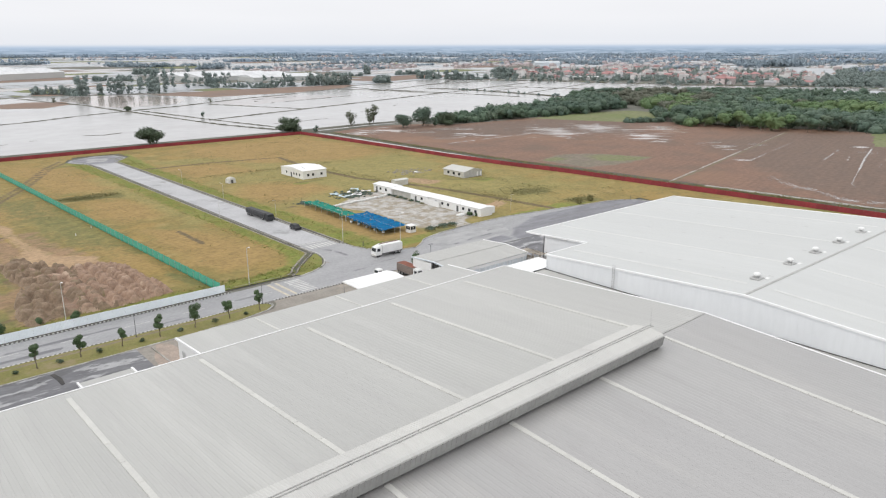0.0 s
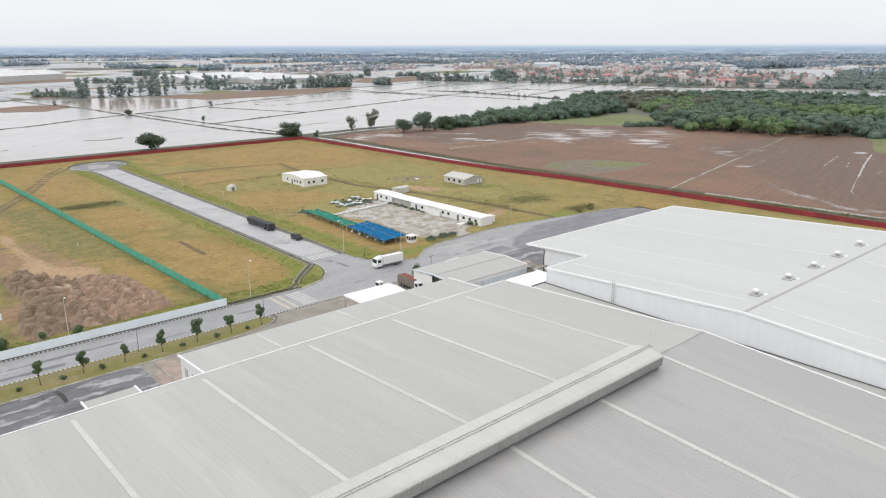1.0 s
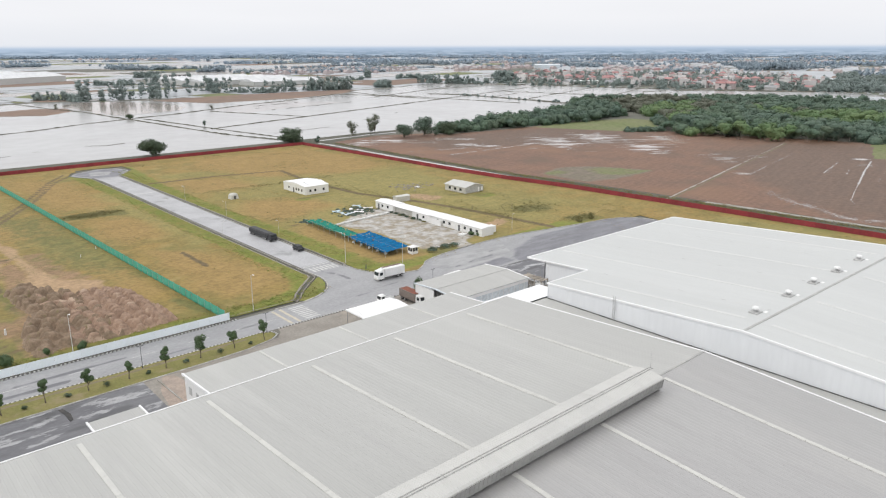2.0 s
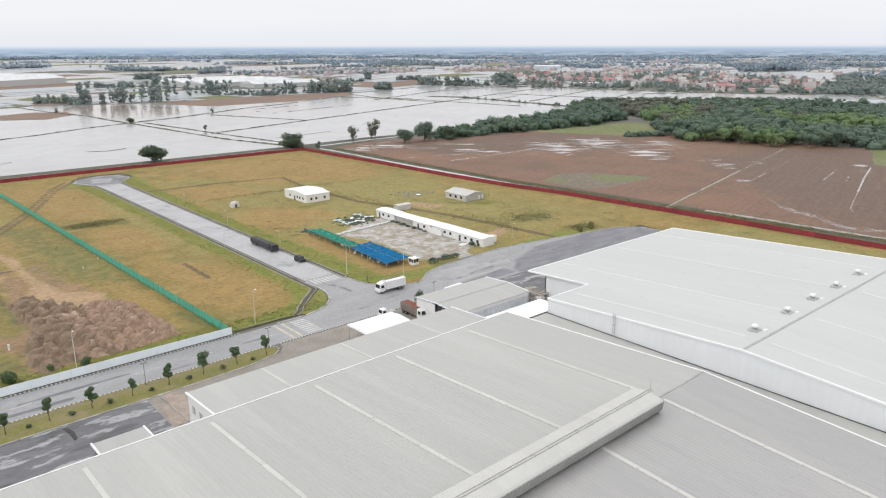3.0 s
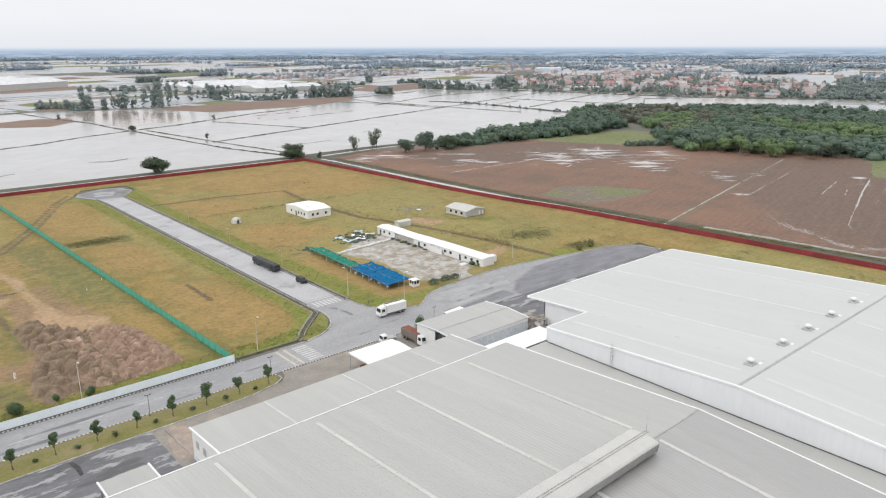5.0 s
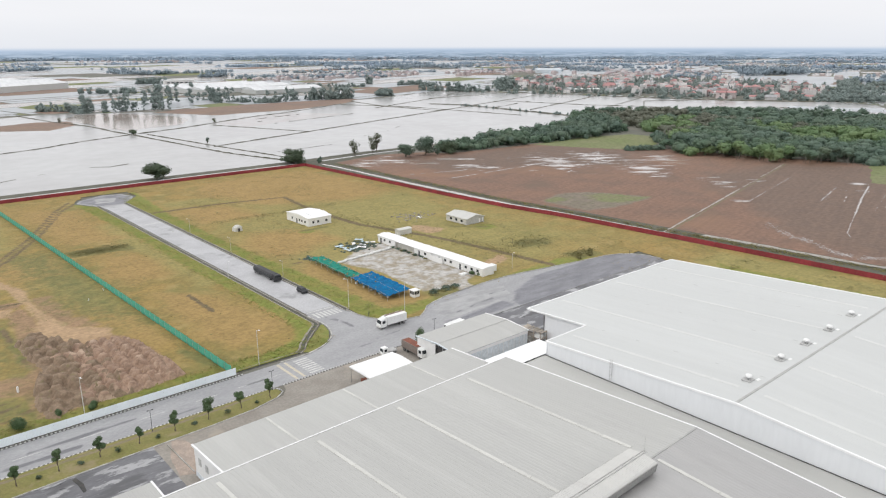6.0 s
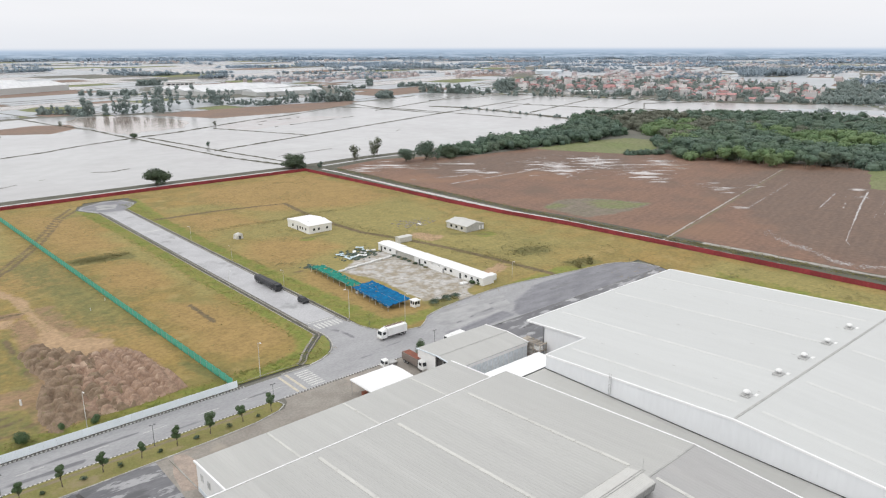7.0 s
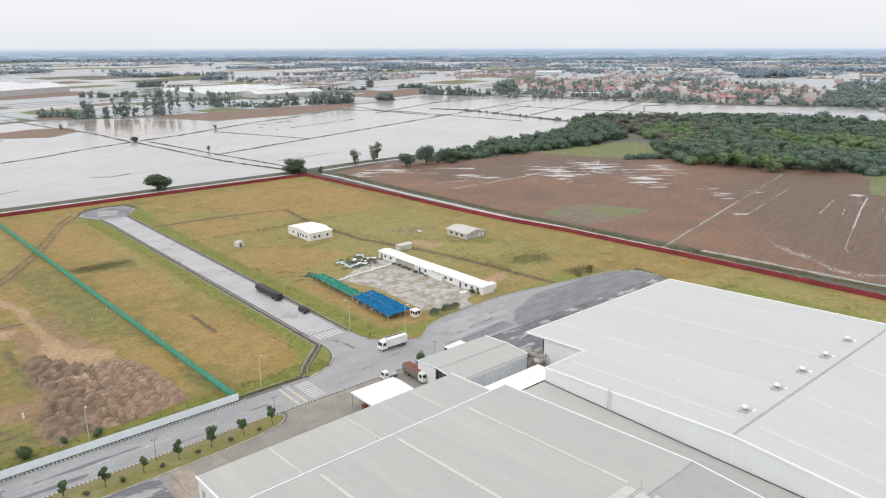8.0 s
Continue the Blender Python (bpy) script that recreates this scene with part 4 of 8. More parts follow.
edge_strip(factory, "gutter", (F_W, F_N + 0.15, roof_z(F_N) - 0.25), (F_E, F_N + 0.15, roof_z(F_N) - 0.25), 0.26, 0.33, M_TRIM)
edge_strip(factory, "gutter", (F_W, F_S - 0.15, roof_z(F_S) - 0.25), (F_E, F_S - 0.15, roof_z(F_S) - 0.25), 0.36, 0.36, M_TRIM)
for yb in (F_N, F_S):
    edge_strip(factory, "gable_flashing", (F_E + 0.02, RIDGE_Y, RIDGE_Z - 0.2), (F_E + 0.02, yb, roof_z(yb) - 0.2), 0.28, 0.32, M_TRIM)
edge_strip(factory, "ridge_cap", (87, RIDGE_Y, RIDGE_Z), (F_E, RIDGE_Y, RIDGE_Z), 0.34, 0.07, M_SEAM)
Geo().box(F_W, F_N - 0.5, 0, F_E - 0.2, F_N - 0.2, roof_z(F_N) - 0.15).done("wall", M_CLAD, factory)
Geo().box(F_W, F_S + 0.2, 0, F_E - 0.2, F_S + 0.5, roof_z(F_S) - 0.15).done("wall", M_CLAD, factory)
gab = [(F_S + 0.5, 0), (F_N - 0.5, 0), (F_N - 0.5, roof_z(F_N) - 0.1), (RIDGE_Y, RIDGE_Z - 0.1), (F_S + 0.5, roof_z(F_S) - 0.1)]
Geo().along_x(gab, F_E - 0.5, F_E - 0.2).done("wall", M_CLAD, factory)
Geo().along_x(gab, F_W, F_W + 0.3).done("wall", M_CLAD, factory)

# ridge vent: curved roof, ribbed sides that stop short of the main roof
vent = Geo()
prof = [(52.26, 12.98), (52.02, 14.4), (52.02, 14.62), (52.3, 14.8), (54.4, 15.12), (54.7, 15.15), (55.0, 15.12), (57.1, 14.78), (57.4, 14.5), (57.45, 13.1)]
vn = round((V_E + 53) / 0.36)
for i in range(vn + 1):
    x = -53 + (V_E + 53) * i / vn
    for dx, h in ((0, 0.0), (0.2, 0.0), (0.235, 0.03), (0.32, 0.03)) if i < vn else ((0, 0.0),):
        for j, (y, z) in enumerate(prof):
            o = -1 if j < 3 else (1 if j > 6 else 0)
            vent.v.append((x + dx, y + o * h, z + (h if 2 < j < 8 else 0)))
m = len(prof)
cols = len(vent.v) // m
for c in range(cols - 1):
    for j in range(1, m - 2):
        a = c * m + j
        vent.f.append((a, a + m, a + m + 1, a + 1))
        vent.m.append(0)
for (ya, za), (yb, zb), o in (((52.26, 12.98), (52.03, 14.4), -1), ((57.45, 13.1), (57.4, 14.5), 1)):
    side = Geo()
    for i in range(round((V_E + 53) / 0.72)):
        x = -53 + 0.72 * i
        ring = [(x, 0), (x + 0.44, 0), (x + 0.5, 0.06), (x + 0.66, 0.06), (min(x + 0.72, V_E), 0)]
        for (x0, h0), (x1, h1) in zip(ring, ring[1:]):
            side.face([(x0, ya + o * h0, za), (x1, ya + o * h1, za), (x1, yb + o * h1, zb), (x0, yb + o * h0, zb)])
    side.done("vent_side", M_VENTSIDE, factory, "darker grey ribbed side of the ridge vent")
vent.done("ridge_vent_sheet", M_VENT, factory, "grey ribbed ridge vent cover")
Geo().along_x([(52.3, 13.05), (52.07, 14.38), (52.35, 14.72), (54.7, 15.08), (57.05, 14.72), (57.35, 14.45), (57.4, 13.2)], V_E - 0.05, V_E + 0.03).done("vent_end", M_VENT, factory)
# dark block gives the shade in the gap below the vent cover
Geo().box(-53, 52.75, 12.3, V_E - 0.25, 56.8, 13.9).done("vent_louvre", M_DARK, factory, "dark block for the shade under the ridge vent")
for i in range(46):
    x = -50 + i * 3.0
    Geo().box(x, 54.42, 15.12, x + 2.9, 54.54, 15.22).done("vent_cap", M_SEAM, factory)
    Geo().box(x, 54.86, 15.12, x + 2.9, 54.98, 15.22).done("vent_cap", M_SEAM, factory)
    Geo().box(x + 2.93, 54.3, 15.1, x + 2.99, 55.1, 15.185).done("vent_joint", M_SEAM, factory)
# dark block for the shade inside the vent's end
Geo().box(V_E - 0.1, 52.5, 12.7, V_E + 0.08, 53.0, 13.12).done("vent_opening", M_DARK, factory, "dark opening at the vent's end")
mast = Geo().tube((88.6, 55.2, 12.7), (88.6, 55.2, 16.2), 0.04, 0.02)
mast.tube((88.6, 55.2, 16.2), (88.6, 55.2, 17.6), 0.02, 0.008)
mast.done("lightning_rod", M_STEEL, factory)

# lower annex along the north side
A_W, A_E, A_N = 40.6, 104.8, 119.0


def annex_z(y):
    return 6.15 + (A_N - y) * 0.055


ab = [A_W, 55.4, 73.4, 91.5, A_E]
for a, b in zip(ab, ab[1:]):
    ribbed(a, b, F_N + 0.3, A_N, annex_z, 0.72, 0.026).done("annex_roof", M_ROOF, factory)
for x in ab[1:-1]:
    roof_lights(factory, x, F_N + 4, A_N - 0.3, annex_z, 0.45, 5.2)
for x in (A_W, A_E):
    edge_strip(factory, "gable_flashing", (x, F_N, annex_z(F_N) - 0.18), (x, A_N, annex_z(A_N) - 0.18), 0.34, 0.32, M_TRIM)
Geo().box(A_W + 0.3, A_N - 0.5, 0, A_E - 0.3, A_N - 0.25, 6.0).done("wall", M_CLAD, factory)
wallx = [(F_N, 0), (A_N - 0.5, 0), (A_N - 0.5, 6.0), (F_N, 6.95)]
Geo().along_x(wallx, A_W + 0.15, A_W + 0.4).done("wall", M_WHITE, factory)
Geo().along_x(wallx, A_E - 0.4, A_E - 0.15).done("wall", M_WHITE, factory)
# windows and a blue skirting on the annex end wall
for y in (112.6, 115.6):
    w = Geo().box(A_W + 0.06, y, 3.2, A_W + 0.14, y + 1.1, 4.5).done("window", M_GREYROOF, factory)
    Geo().box(A_W + 0.03, y - 0.08, 3.1, A_W + 0.10, y + 1.18, 3.2).done("sill", M_OFFWHITE, w)
Geo().box(A_W + 0.05, F_N + 1, 0.05, A_W + 0.14, A_N - 0.6, 1.0).done("skirting", M_BLUECLAD, factory, "blue band at the wall foot")
# small loading canopy with white edges
ribbed(23.1, 31.2, F_N - 0.2, 113.3, lambda y: 5.5 + (113.3 - y) * 0.03).done("canopy_roof", M_ROOF, factory)
for x in (23.1, 31.2):
    edge_strip(factory, "canopy_edge", (x, F_N, 5.75), (x, 113.4, 5.38), 0.3, 0.3, M_TRIM)
for x in (23.4, 30.9):
    Geo().tube((x, 112.8, 0), (x, 112.8, 5.4), 0.12).done("canopy_post", M_STEEL, factory)

# the factory stands a little askew to the road: its long sides lean by about one degree
for part_ in factory.children_recursive:
    for vtx in part_.data.vertices:
        vtx.co.y += 0.019 * (vtx.co.x - F_E)
ramp = thing("ramp_slot", "dark sunken slot in the wet forecourt", "drain")
tagged(ramp, kind="structure")
Geo().prism([(23.4, 125), (24.0, 125.4), (24.2, 128), (23.6, 130.8), (22.9, 130.6), (23.3, 128)], 0.0, 0.09).done("slot_bed", M_DARK, ramp)
setting(Geo().prism([(40.7, 118.5), (40.95, 118.5), (40.6, 131.0), (40.35, 131.0)], 0.0, 0.2).done("kerb_line", M_CONCRETE), "pale kerb line on the apron", "kerb")

# -- warehouse east of it
W_W, W_IN, W_E, W_N, W_S = 117.8, 132.4, 200.5, 119.8, -9.8
warehouse = thing("warehouse", "huge warehouse with a pale grey-white low-pitched roof", "building")
wb = [W_IN, 144, 156, 168, 180, 190.5, W_E]
for a, b in zip(wb, wb[1:]):
    ribbed(a, b, RIDGE_Y, W_N, roof_z, 0.5).done("roof_panel", M_ROOF2, warehouse)
    ribbed(a, b, RIDGE_Y, W_S, roof_z, 0.5).done("roof_panel", M_ROOF2, warehouse)
ribbed(W_W, W_IN, RIDGE_Y, F_N, roof_z, 0.5).done("roof_panel", M_ROOF2, warehouse)
ribbed(W_W, W_IN, RIDGE_Y, F_S, roof_z, 0.5).done("roof_panel", M_ROOF2, warehouse)
edge_strip(warehouse, "ridge_cap", (W_W, RIDGE_Y, RIDGE_Z), (W_E, RIDGE_Y, RIDGE_Z), 0.5, 0.07, M_SEAM)
for yb in (F_N, F_S):
    edge_strip(warehouse, "gable_flashing", (W_W, RIDGE_Y, RIDGE_Z - 0.2), (W_W, yb, roof_z(yb) - 0.2), 0.4, 0.36, M_TRIM)
edge_strip(warehouse, "gable_flashing", (W_E, RIDGE_Y, RIDGE_Z - 0.2), (W_E, W_N, roof_z(W_N) - 0.2), 0.4, 0.36, M_TRIM)
edge_strip(warehouse, "gable_flashing", (W_IN, F_N, roof_z(F_N) - 0.22), (W_IN, W_N, roof_z(W_N) - 0.22), 0.4, 0.36, M_TRIM)
edge_strip(warehouse, "gutter", (W_IN, W_N + 0.15, roof_z(W_N) - 0.25), (W_E, W_N + 0.15, roof_z(W_N) - 0.25), 0.36, 0.36, M_TRIM)
edge_strip(warehouse, "gutter", (W_W, F_N + 0.1, roof_z(F_N) - 0.25), (W_IN, F_N + 0.1, roof_z(F_N) - 0.25), 0.3, 0.34, M_TRIM)
wg = [(F_S, 0), (F_N - 0.2, 0), (F_N - 0.2, roof_z(F_N) - 0.08), (RIDGE_Y, RIDGE_Z - 0.08), (F_S, roof_z(F_S) - 0.08)]
Geo().along_x(wg, W_W + 0.1, W_W + 0.4).done("wall", M_CLAD, warehouse, "white cladding gable wall")
for k, y in enumerate(np.arange(F_S + 1.2, F_N - 0.5, 1.2)):      # upright cladding joints
    Geo().box(W_W + 0.085, y, 6.0, W_W + 0.12, y + 0.03, roof_z(y) - 0.15).done("cladding_rib", M_CLAD, warehouse)
Geo().box(W_W, F_N - 0.4, 0, W_IN, F_N - 0.1, roof_z(F_N) - 0.1).done("wall", M_CLAD, warehouse)
Geo().box(W_IN + 0.5, W_N - 5.6, 0, W_E - 0.3, W_N - 5.3, roof_z(W_N - 5.3) - 0.05).done("wall", M_CLAD, warehouse)
Geo().along_x([(F_N - 1, 0), (W_N - 5.3, 0), (W_N - 5.3, roof_z(W_N - 5.3) - 0.1), (F_N - 1, roof_z(F_N) - 0.1)], W_IN + 0.5, W_IN + 0.8).done("wall", M_CLAD, warehouse)
Geo().along_x([(W_S, 0), (W_N - 1.2, 0), (W_N - 1.2, roof_z(W_N) - 0.1), (RIDGE_Y, RIDGE_Z - 0.1), (W_S, roof_z(W_S) - 0.1)], W_E - 0.6, W_E - 0.3).done("wall", M_CLAD, warehouse)
# ladder on the gable wall
lad = Geo()
for dy in (0, 0.5):
    lad.tube((W_W - 0.25, 82.05 + dy, 6.8), (W_W - 0.25, 82.05 + dy, roof_z(82) + 0.9), 0.035, n=6)
for k in range(15):
    lad.tube((W_W - 0.25, 82.05, 7.0 + k * 0.32), (W_W - 0.25, 82.55, 7.0 + k * 0.32), 0.025, n=5)
for k in range(4):
    for a in range(5):
        y0, y1 = 82.05 + 0.5 * a / 5, 82.05 + 0.5 * (a + 1) / 5
        lad.tube((W_W - 0.25 - 0.6 * math.sin(math.pi * a / 5), y0, 8.6 + k * 0.9), (W_W - 0.25 - 0.6 * math.sin(math.pi * (a + 1) / 5), y1, 8.6 + k * 0.9), 0.02, n=4)
lad.done("wall_ladder", M_STEEL, warehouse)
# faint lines of fixings and roof lights
for x, lo, hi in ((W_IN, RIDGE_Y + 1, F_N), (156.2, 60, 116), (180.2, 60, 116)):
    for k in range(int((hi - lo) / 3.2)):
        y = lo + k * 3.2
        Geo().box(x - 0.09, y, roof_z(y) - 0.02, x + 0.09, y + 1.5, roof_z(y + 1.5) + 0.055).done("fixing_strip", M_SEAM if k % 3 == 0 else M_SKYLIGHT, warehouse)
for x in (125, 144, 168, 190):
    roof_lights(warehouse, x, RIDGE_Y - 2, W_S if x > 130 else F_S, roof_z, 0.9, lift=0.04, material=M_ROOFPALE)
    roof_lights(warehouse, x, RIDGE_Y + 3, (W_N if x > 130 else F_N) - 2, roof_z, 0.9, lift=0.04, material=M_ROOFPALE)


def roof_fan():
    f = thing("roof_fan", "round metal roof ventilator on a flat upstand", "roof vent", group="roof fans")
    Geo().bevelled(-1.1, -0.9, -0.05, 1.1, 0.9, 0.25, 0.06).done("upstand", M_GREYROOF, f)
    Geo().tube((0, 0, 0.2), (0, 0, 0.65), 0.42, 0.42, 14).done("throat", M_STEEL, f)
    rings = []
    for r, z in ((0.5, 0.62), (0.68, 0.78), (0.72, 0.95), (0.55, 1.15), (0.2, 1.24)):
        rings.append([(r * math.cos(2 * math.pi * i / 16), r * math.sin(2 * math.pi * i / 16), z) for i in range(16)])
    Geo().loft(rings).done("cowl", M_WHITE, f, smooth=True)
    Geo().box(0.9, -1.6, 0.02, 2.1, -1.0, 0.16).done("tray", M_WHITE, f)
    return f


fan = roof_fan()
spots = [(129, 57.6), (143.3, 57.8), (155.6, 57.9), (167.9, 57.9), (181.5, 58.2)]
for i, (x, y) in enumerate(spots):
    mm = pose(x, y + 0.6, roof_z(y + 0.6) + 0.05, 3.1, 0, 0)
    if i == 0:
        fan.matrix_basis = mm
    else:
        copy_thing(fan, mm)

# low roof that links factory and warehouse
link = thing("link_roof", "low grey roof between factory and warehouse", "roof")
for a, b in ((F_S, 40), (40, 70), (70, F_N + 0.2)):
    ribbed(F_E, W_W, a, b, lambda y: 6.75, 0.36).done("roof_panel", M_ROOF, link)
ribbed(F_E, 123.2, F_N + 0.3, 107.6, lambda y: 7.0, 0.36).done("white_roof_panel", M_ROOFW, link, "bright white roof panel")
Geo().box(F_E + 0.3, 107.2, 0, 122.8, 107.5, 6.95).done("wall", M_CLAD, link)
Geo().box(122.5, F_N + 0.5, 0, 122.8, 107.2, 6.9).done("wall", M_CLAD, link)
# dark strip painted for the shade along the warehouse wall foot
edge_strip(link, "shadow_gap", (W_W - 0.05, F_S, 6.79), (W_W - 0.05, F_N, 6.79), 0.22, 0.05, M_DARK)

# ---- fences ----
def panel_fence(name, pts, step, make, label, category="fence"):
    """A fence of like panels along a line; make(length) gives one panel lying along +x from 0."""
    f = thing(name, label, category)
    shared = {}
    for (x0, y0), (x1, y1) in zip(pts, pts[1:]):
        d = math.hypot(x1 - x0, y1 - y0)
        n = max(1, round(d / step))
        for i in range(n):
            key = round(d / n, 2)
            if key not in shared:
                shared[key] = [(o.name.split(".")[0], o.data) for o in make(d / n, f)]
                obs = [o for o in f.children if o.data in [q for _, q in shared[key]]]
            else:
                obs = []
                for nm, me in shared[key]:
                    o = new(nm, me)
                    o.parent = f
                    obs.append(o)
            t = i / n
            for o in obs:
                o.matrix_basis = pose(x0 + (x1 - x0) * t, y0 + (y1 - y0) * t, 0, 0, 0, math.degrees(math.atan2(y1 - y0, x1 - x0)))
    return f


def sheet_panel(w, z0, z1, material, rib=0.25, depth=0.03):
    """A corrugated upright sheet of width w, with thickness."""
    g = Geo()
    n = max(2, round(w / rib))
    outline = []
    for i in range(n):
        b = w * i / n
        outline += [(b, 0), (b + w / n * 0.5, 0), (b + w / n * 0.62, depth), (b + w / n * 0.88, depth)]
    outline.append((w - 0.012, 0))
    back = [(x, y + 0.012) for x, y in reversed(outline)]
    k = len(outline)
    pts = outline + back
    m = len(g.v)
    g.v += [(x, y, z0) for x, y in pts] + [(x, y, z1) for x, y in pts]
    for i in range(len(pts)):
        j = (i + 1) % len(pts)
        g.f.append((m + i, m + j, m + len(pts) + j, m + len(pts) + i))
        g.m.append(0)
    for i in range(k - 1):
        a, b = m + len(pts) + i, m + len(pts) + len(pts) - 1 - i
        g.f.append((a, a + 1, b - 1, b))
        g.m.append(0)
    return g


def white_panel(w, f):
    a = sheet_panel(w, 0.34, 2.16, M_FENCE).done("fence_panel", M_FENCE, f)
    b = Geo().box(-0.03, 0.05, 0, 0.03, 0.11, 2.12).done("fence_post", M_STEEL, f)
    return a, b


panel_fence("sheet_fence", [(-22.2, 150.95), (64.5, 151.05)], 2.5, white_panel, "pale bluish-white metal sheet fence along the road")


def red_panel(w, f):
    return (sheet_panel(w, 0.05, 2.05, M_REDFENCE, 0.6, 0.05).done("fence_panel", M_REDFENCE, f),)


RED_LINE = [(-158, 408.4), (60, 409.4), (136, 411), (235.5, 411), (237.5, 374), (240.3, 320), (241.8, 273), (245, 236), (250.2, 205), (252.4, 174), (254.8, 150), (256.2, 127), (257.5, 106), (258.4, 88), (259.2, 76), (262, 40), (268, -40)]
panel_fence("red_fence", RED_LINE, 4.0, red_panel, "long dark red metal sheet fence round the lots")


def net_panel(w, f):
    """A slack net between two posts: bellied, hung a little low in the middle, with a doubled hem along its foot."""
    g = Geo()
    r = random.Random(int(w * 100))
    nx = 8
    cols = []
    for i in range(nx + 1):
        x = w * i / nx
        o = 0.2 * math.sin(math.pi * i / nx) + r.uniform(-0.05, 0.05)
        top = 2.3 - 0.16 * math.sin(math.pi * i / nx)
        cols.append([(x, o * k, 0.2 + top * h) for h, k in ((0.0, 0.6), (0.18, 1.5), (0.45, 1.1), (0.75, 0.7), (1.0, 0.1))])
    for a, b in zip(cols, cols[1:]):
        for j in range(4):
            g.face([a[j], b[j], b[j + 1], a[j + 1]])
    hem = Geo()
    for a, b in zip(cols, cols[1:]):
        hem.face([(a[0][0], a[0][1] + 0.03, 0.16), (b[0][0], b[0][1] + 0.03, 0.16), (b[1][0], b[1][1] + 0.03, 0.62), (a[1][0], a[1][1] + 0.03, 0.62)])
    p = Geo().tube((0, 0.02, 0), (0, 0.02, 2.52), 0.035, n=6)
    return g.done("net_panel", M_NETG, f, smooth=True), hem.done("net_hem", M_NETHEM, f, smooth=True), p.done("fence_post", M_STEEL, f)


panel_fence("net_fence", [(63.9, 152.2), (61.2, 231), (57.9, 330), (55.6, 395), (55.1, 409)], 3.6, net_panel, "slack green shade-net fence across the grass lot")

# ---- clay heaps in rows ----
rh = random.Random(11)


HEAP_AREA = [(27.8, 206.5), (31, 208.8), (35.8, 208), (38.2, 202), (43, 194.6), (47, 194), (52, 192.4), (55.2, 180), (56.2, 168), (55.8, 159.6), (50.7, 158.2), (42.6, 157.4), (34.8, 158.2), (30.4, 158.6), (26.8, 155.4), (24.6, 158), (24.2, 167), (26.2, 176), (29.8, 185), (28.5, 194)]


# tipped loads: flat-topped humps in rows, larger and wilder towards the west
loads = []
for i in range(12):
    for j in range(25):
        x, y = 22 + i * 3.05 + 0.3 * math.sin(j * 0.5 + i), 157 + j * 2.2 + (i * 0.5) % 2.2
        wild = min(1.5, max(0.0, (44 - x) / 14) + max(0.0, (y - 196) / 20))
        if rh.random() < 0.03 + 0.14 * wild:
            continue
        x, y = x + rh.uniform(-0.3, 0.3) + wild * rh.uniform(-1.1, 1.1), y + rh.uniform(-0.4, 0.4) + wild * rh.uniform(-1.1, 1.1)
        if in_poly(x, y, HEAP_AREA):
            loads.append((x, y, rh.uniform(1.3, 1.65) + wild * rh.uniform(-0.2, 1.0), rh.uniform(0.85, 1.1) + wild * rh.uniform(-0.15, 0.6), rh.uniform(0.85, 1.25) + wild * rh.uniform(-0.3, 0.45), rh.uniform(0.0, 0.5)))
HX, HY, HS = 22.0, 154.5, 0.35
nx, ny = 102, 158
hgt = np.zeros((nx, ny))
gx, gy = np.meshgrid(HX + HS * np.arange(nx), HY + HS * np.arange(ny), indexing="ij")
for x, y, rx, ry, hh, tip in loads:
    i0, i1 = max(0, int((x - rx * 1.4 - HX) / HS)), min(nx, int((x + rx * 1.4 - HX) / HS) + 2)
    j0, j1 = max(0, int((y - ry * 1.4 - HY) / HS)), min(ny, int((y + ry * 1.4 - HY) / HS) + 2)
    u, w = (gx[i0:i1, j0:j1] - x) / rx, (gy[i0:i1, j0:j1] - y) / ry
    d = np.sqrt(u * u + w * w)
    hgt[i0:i1, j0:j1] = np.maximum(hgt[i0:i1, j0:j1], hh * np.clip(1.4 - 1.35 * d * d, 0, 1.0) * (1 + tip * w))
hv = []
for i in range(nx):
    for j in range(ny):
        x, y = float(gx[i, j]), float(gy[i, j])
        z = hgt[i, j] * 1.3 + 0.26 * noise.noise(Vector((x * 0.7, y * 0.7, 0))) + 0.22 * noise.noise(Vector((x * 1.9, y * 1.9, 3)))
        inside = in_poly(x, y, HEAP_AREA)
        k = min(1.0, edge_gap(x, y, HEAP_AREA) / 1.0) if inside else 0.0
        hv.append((x, y, 0.1 + (0.25 + z) * k if inside else 0.0))
hf = [(i * ny + j, (i + 1) * ny + j, (i + 1) * ny + j + 1, i * ny + j + 1) for i in range(nx - 1) for j in range(ny - 1)
      if max(hv[q][2] for q in (i * ny + j, (i + 1) * ny + j, (i + 1) * ny + j + 1, i * ny + j + 1)) > 0.11]
hme = bpy.data.meshes.new("clay_heaps")
hme.from_pydata(hv, [], hf)
hme.materials.append(M_MOUND)
hme.materials.append(M_MOUNDW)
for q in hme.polygons:
    c = q.center
    old = (41 - c.x) / 9 + max(0.0, (c.y - 188) / 16) + 1.6 * noise.noise(Vector((c.x * 0.3, c.y * 0.3, 9)))
    q.material_index = 1 if old > 0.25 else 0
hme.polygons.foreach_set("use_smooth", [True] * len(hf))
stuff(new("clay_heaps", hme), "rows of tipped brown clay heaps", "soil heap")

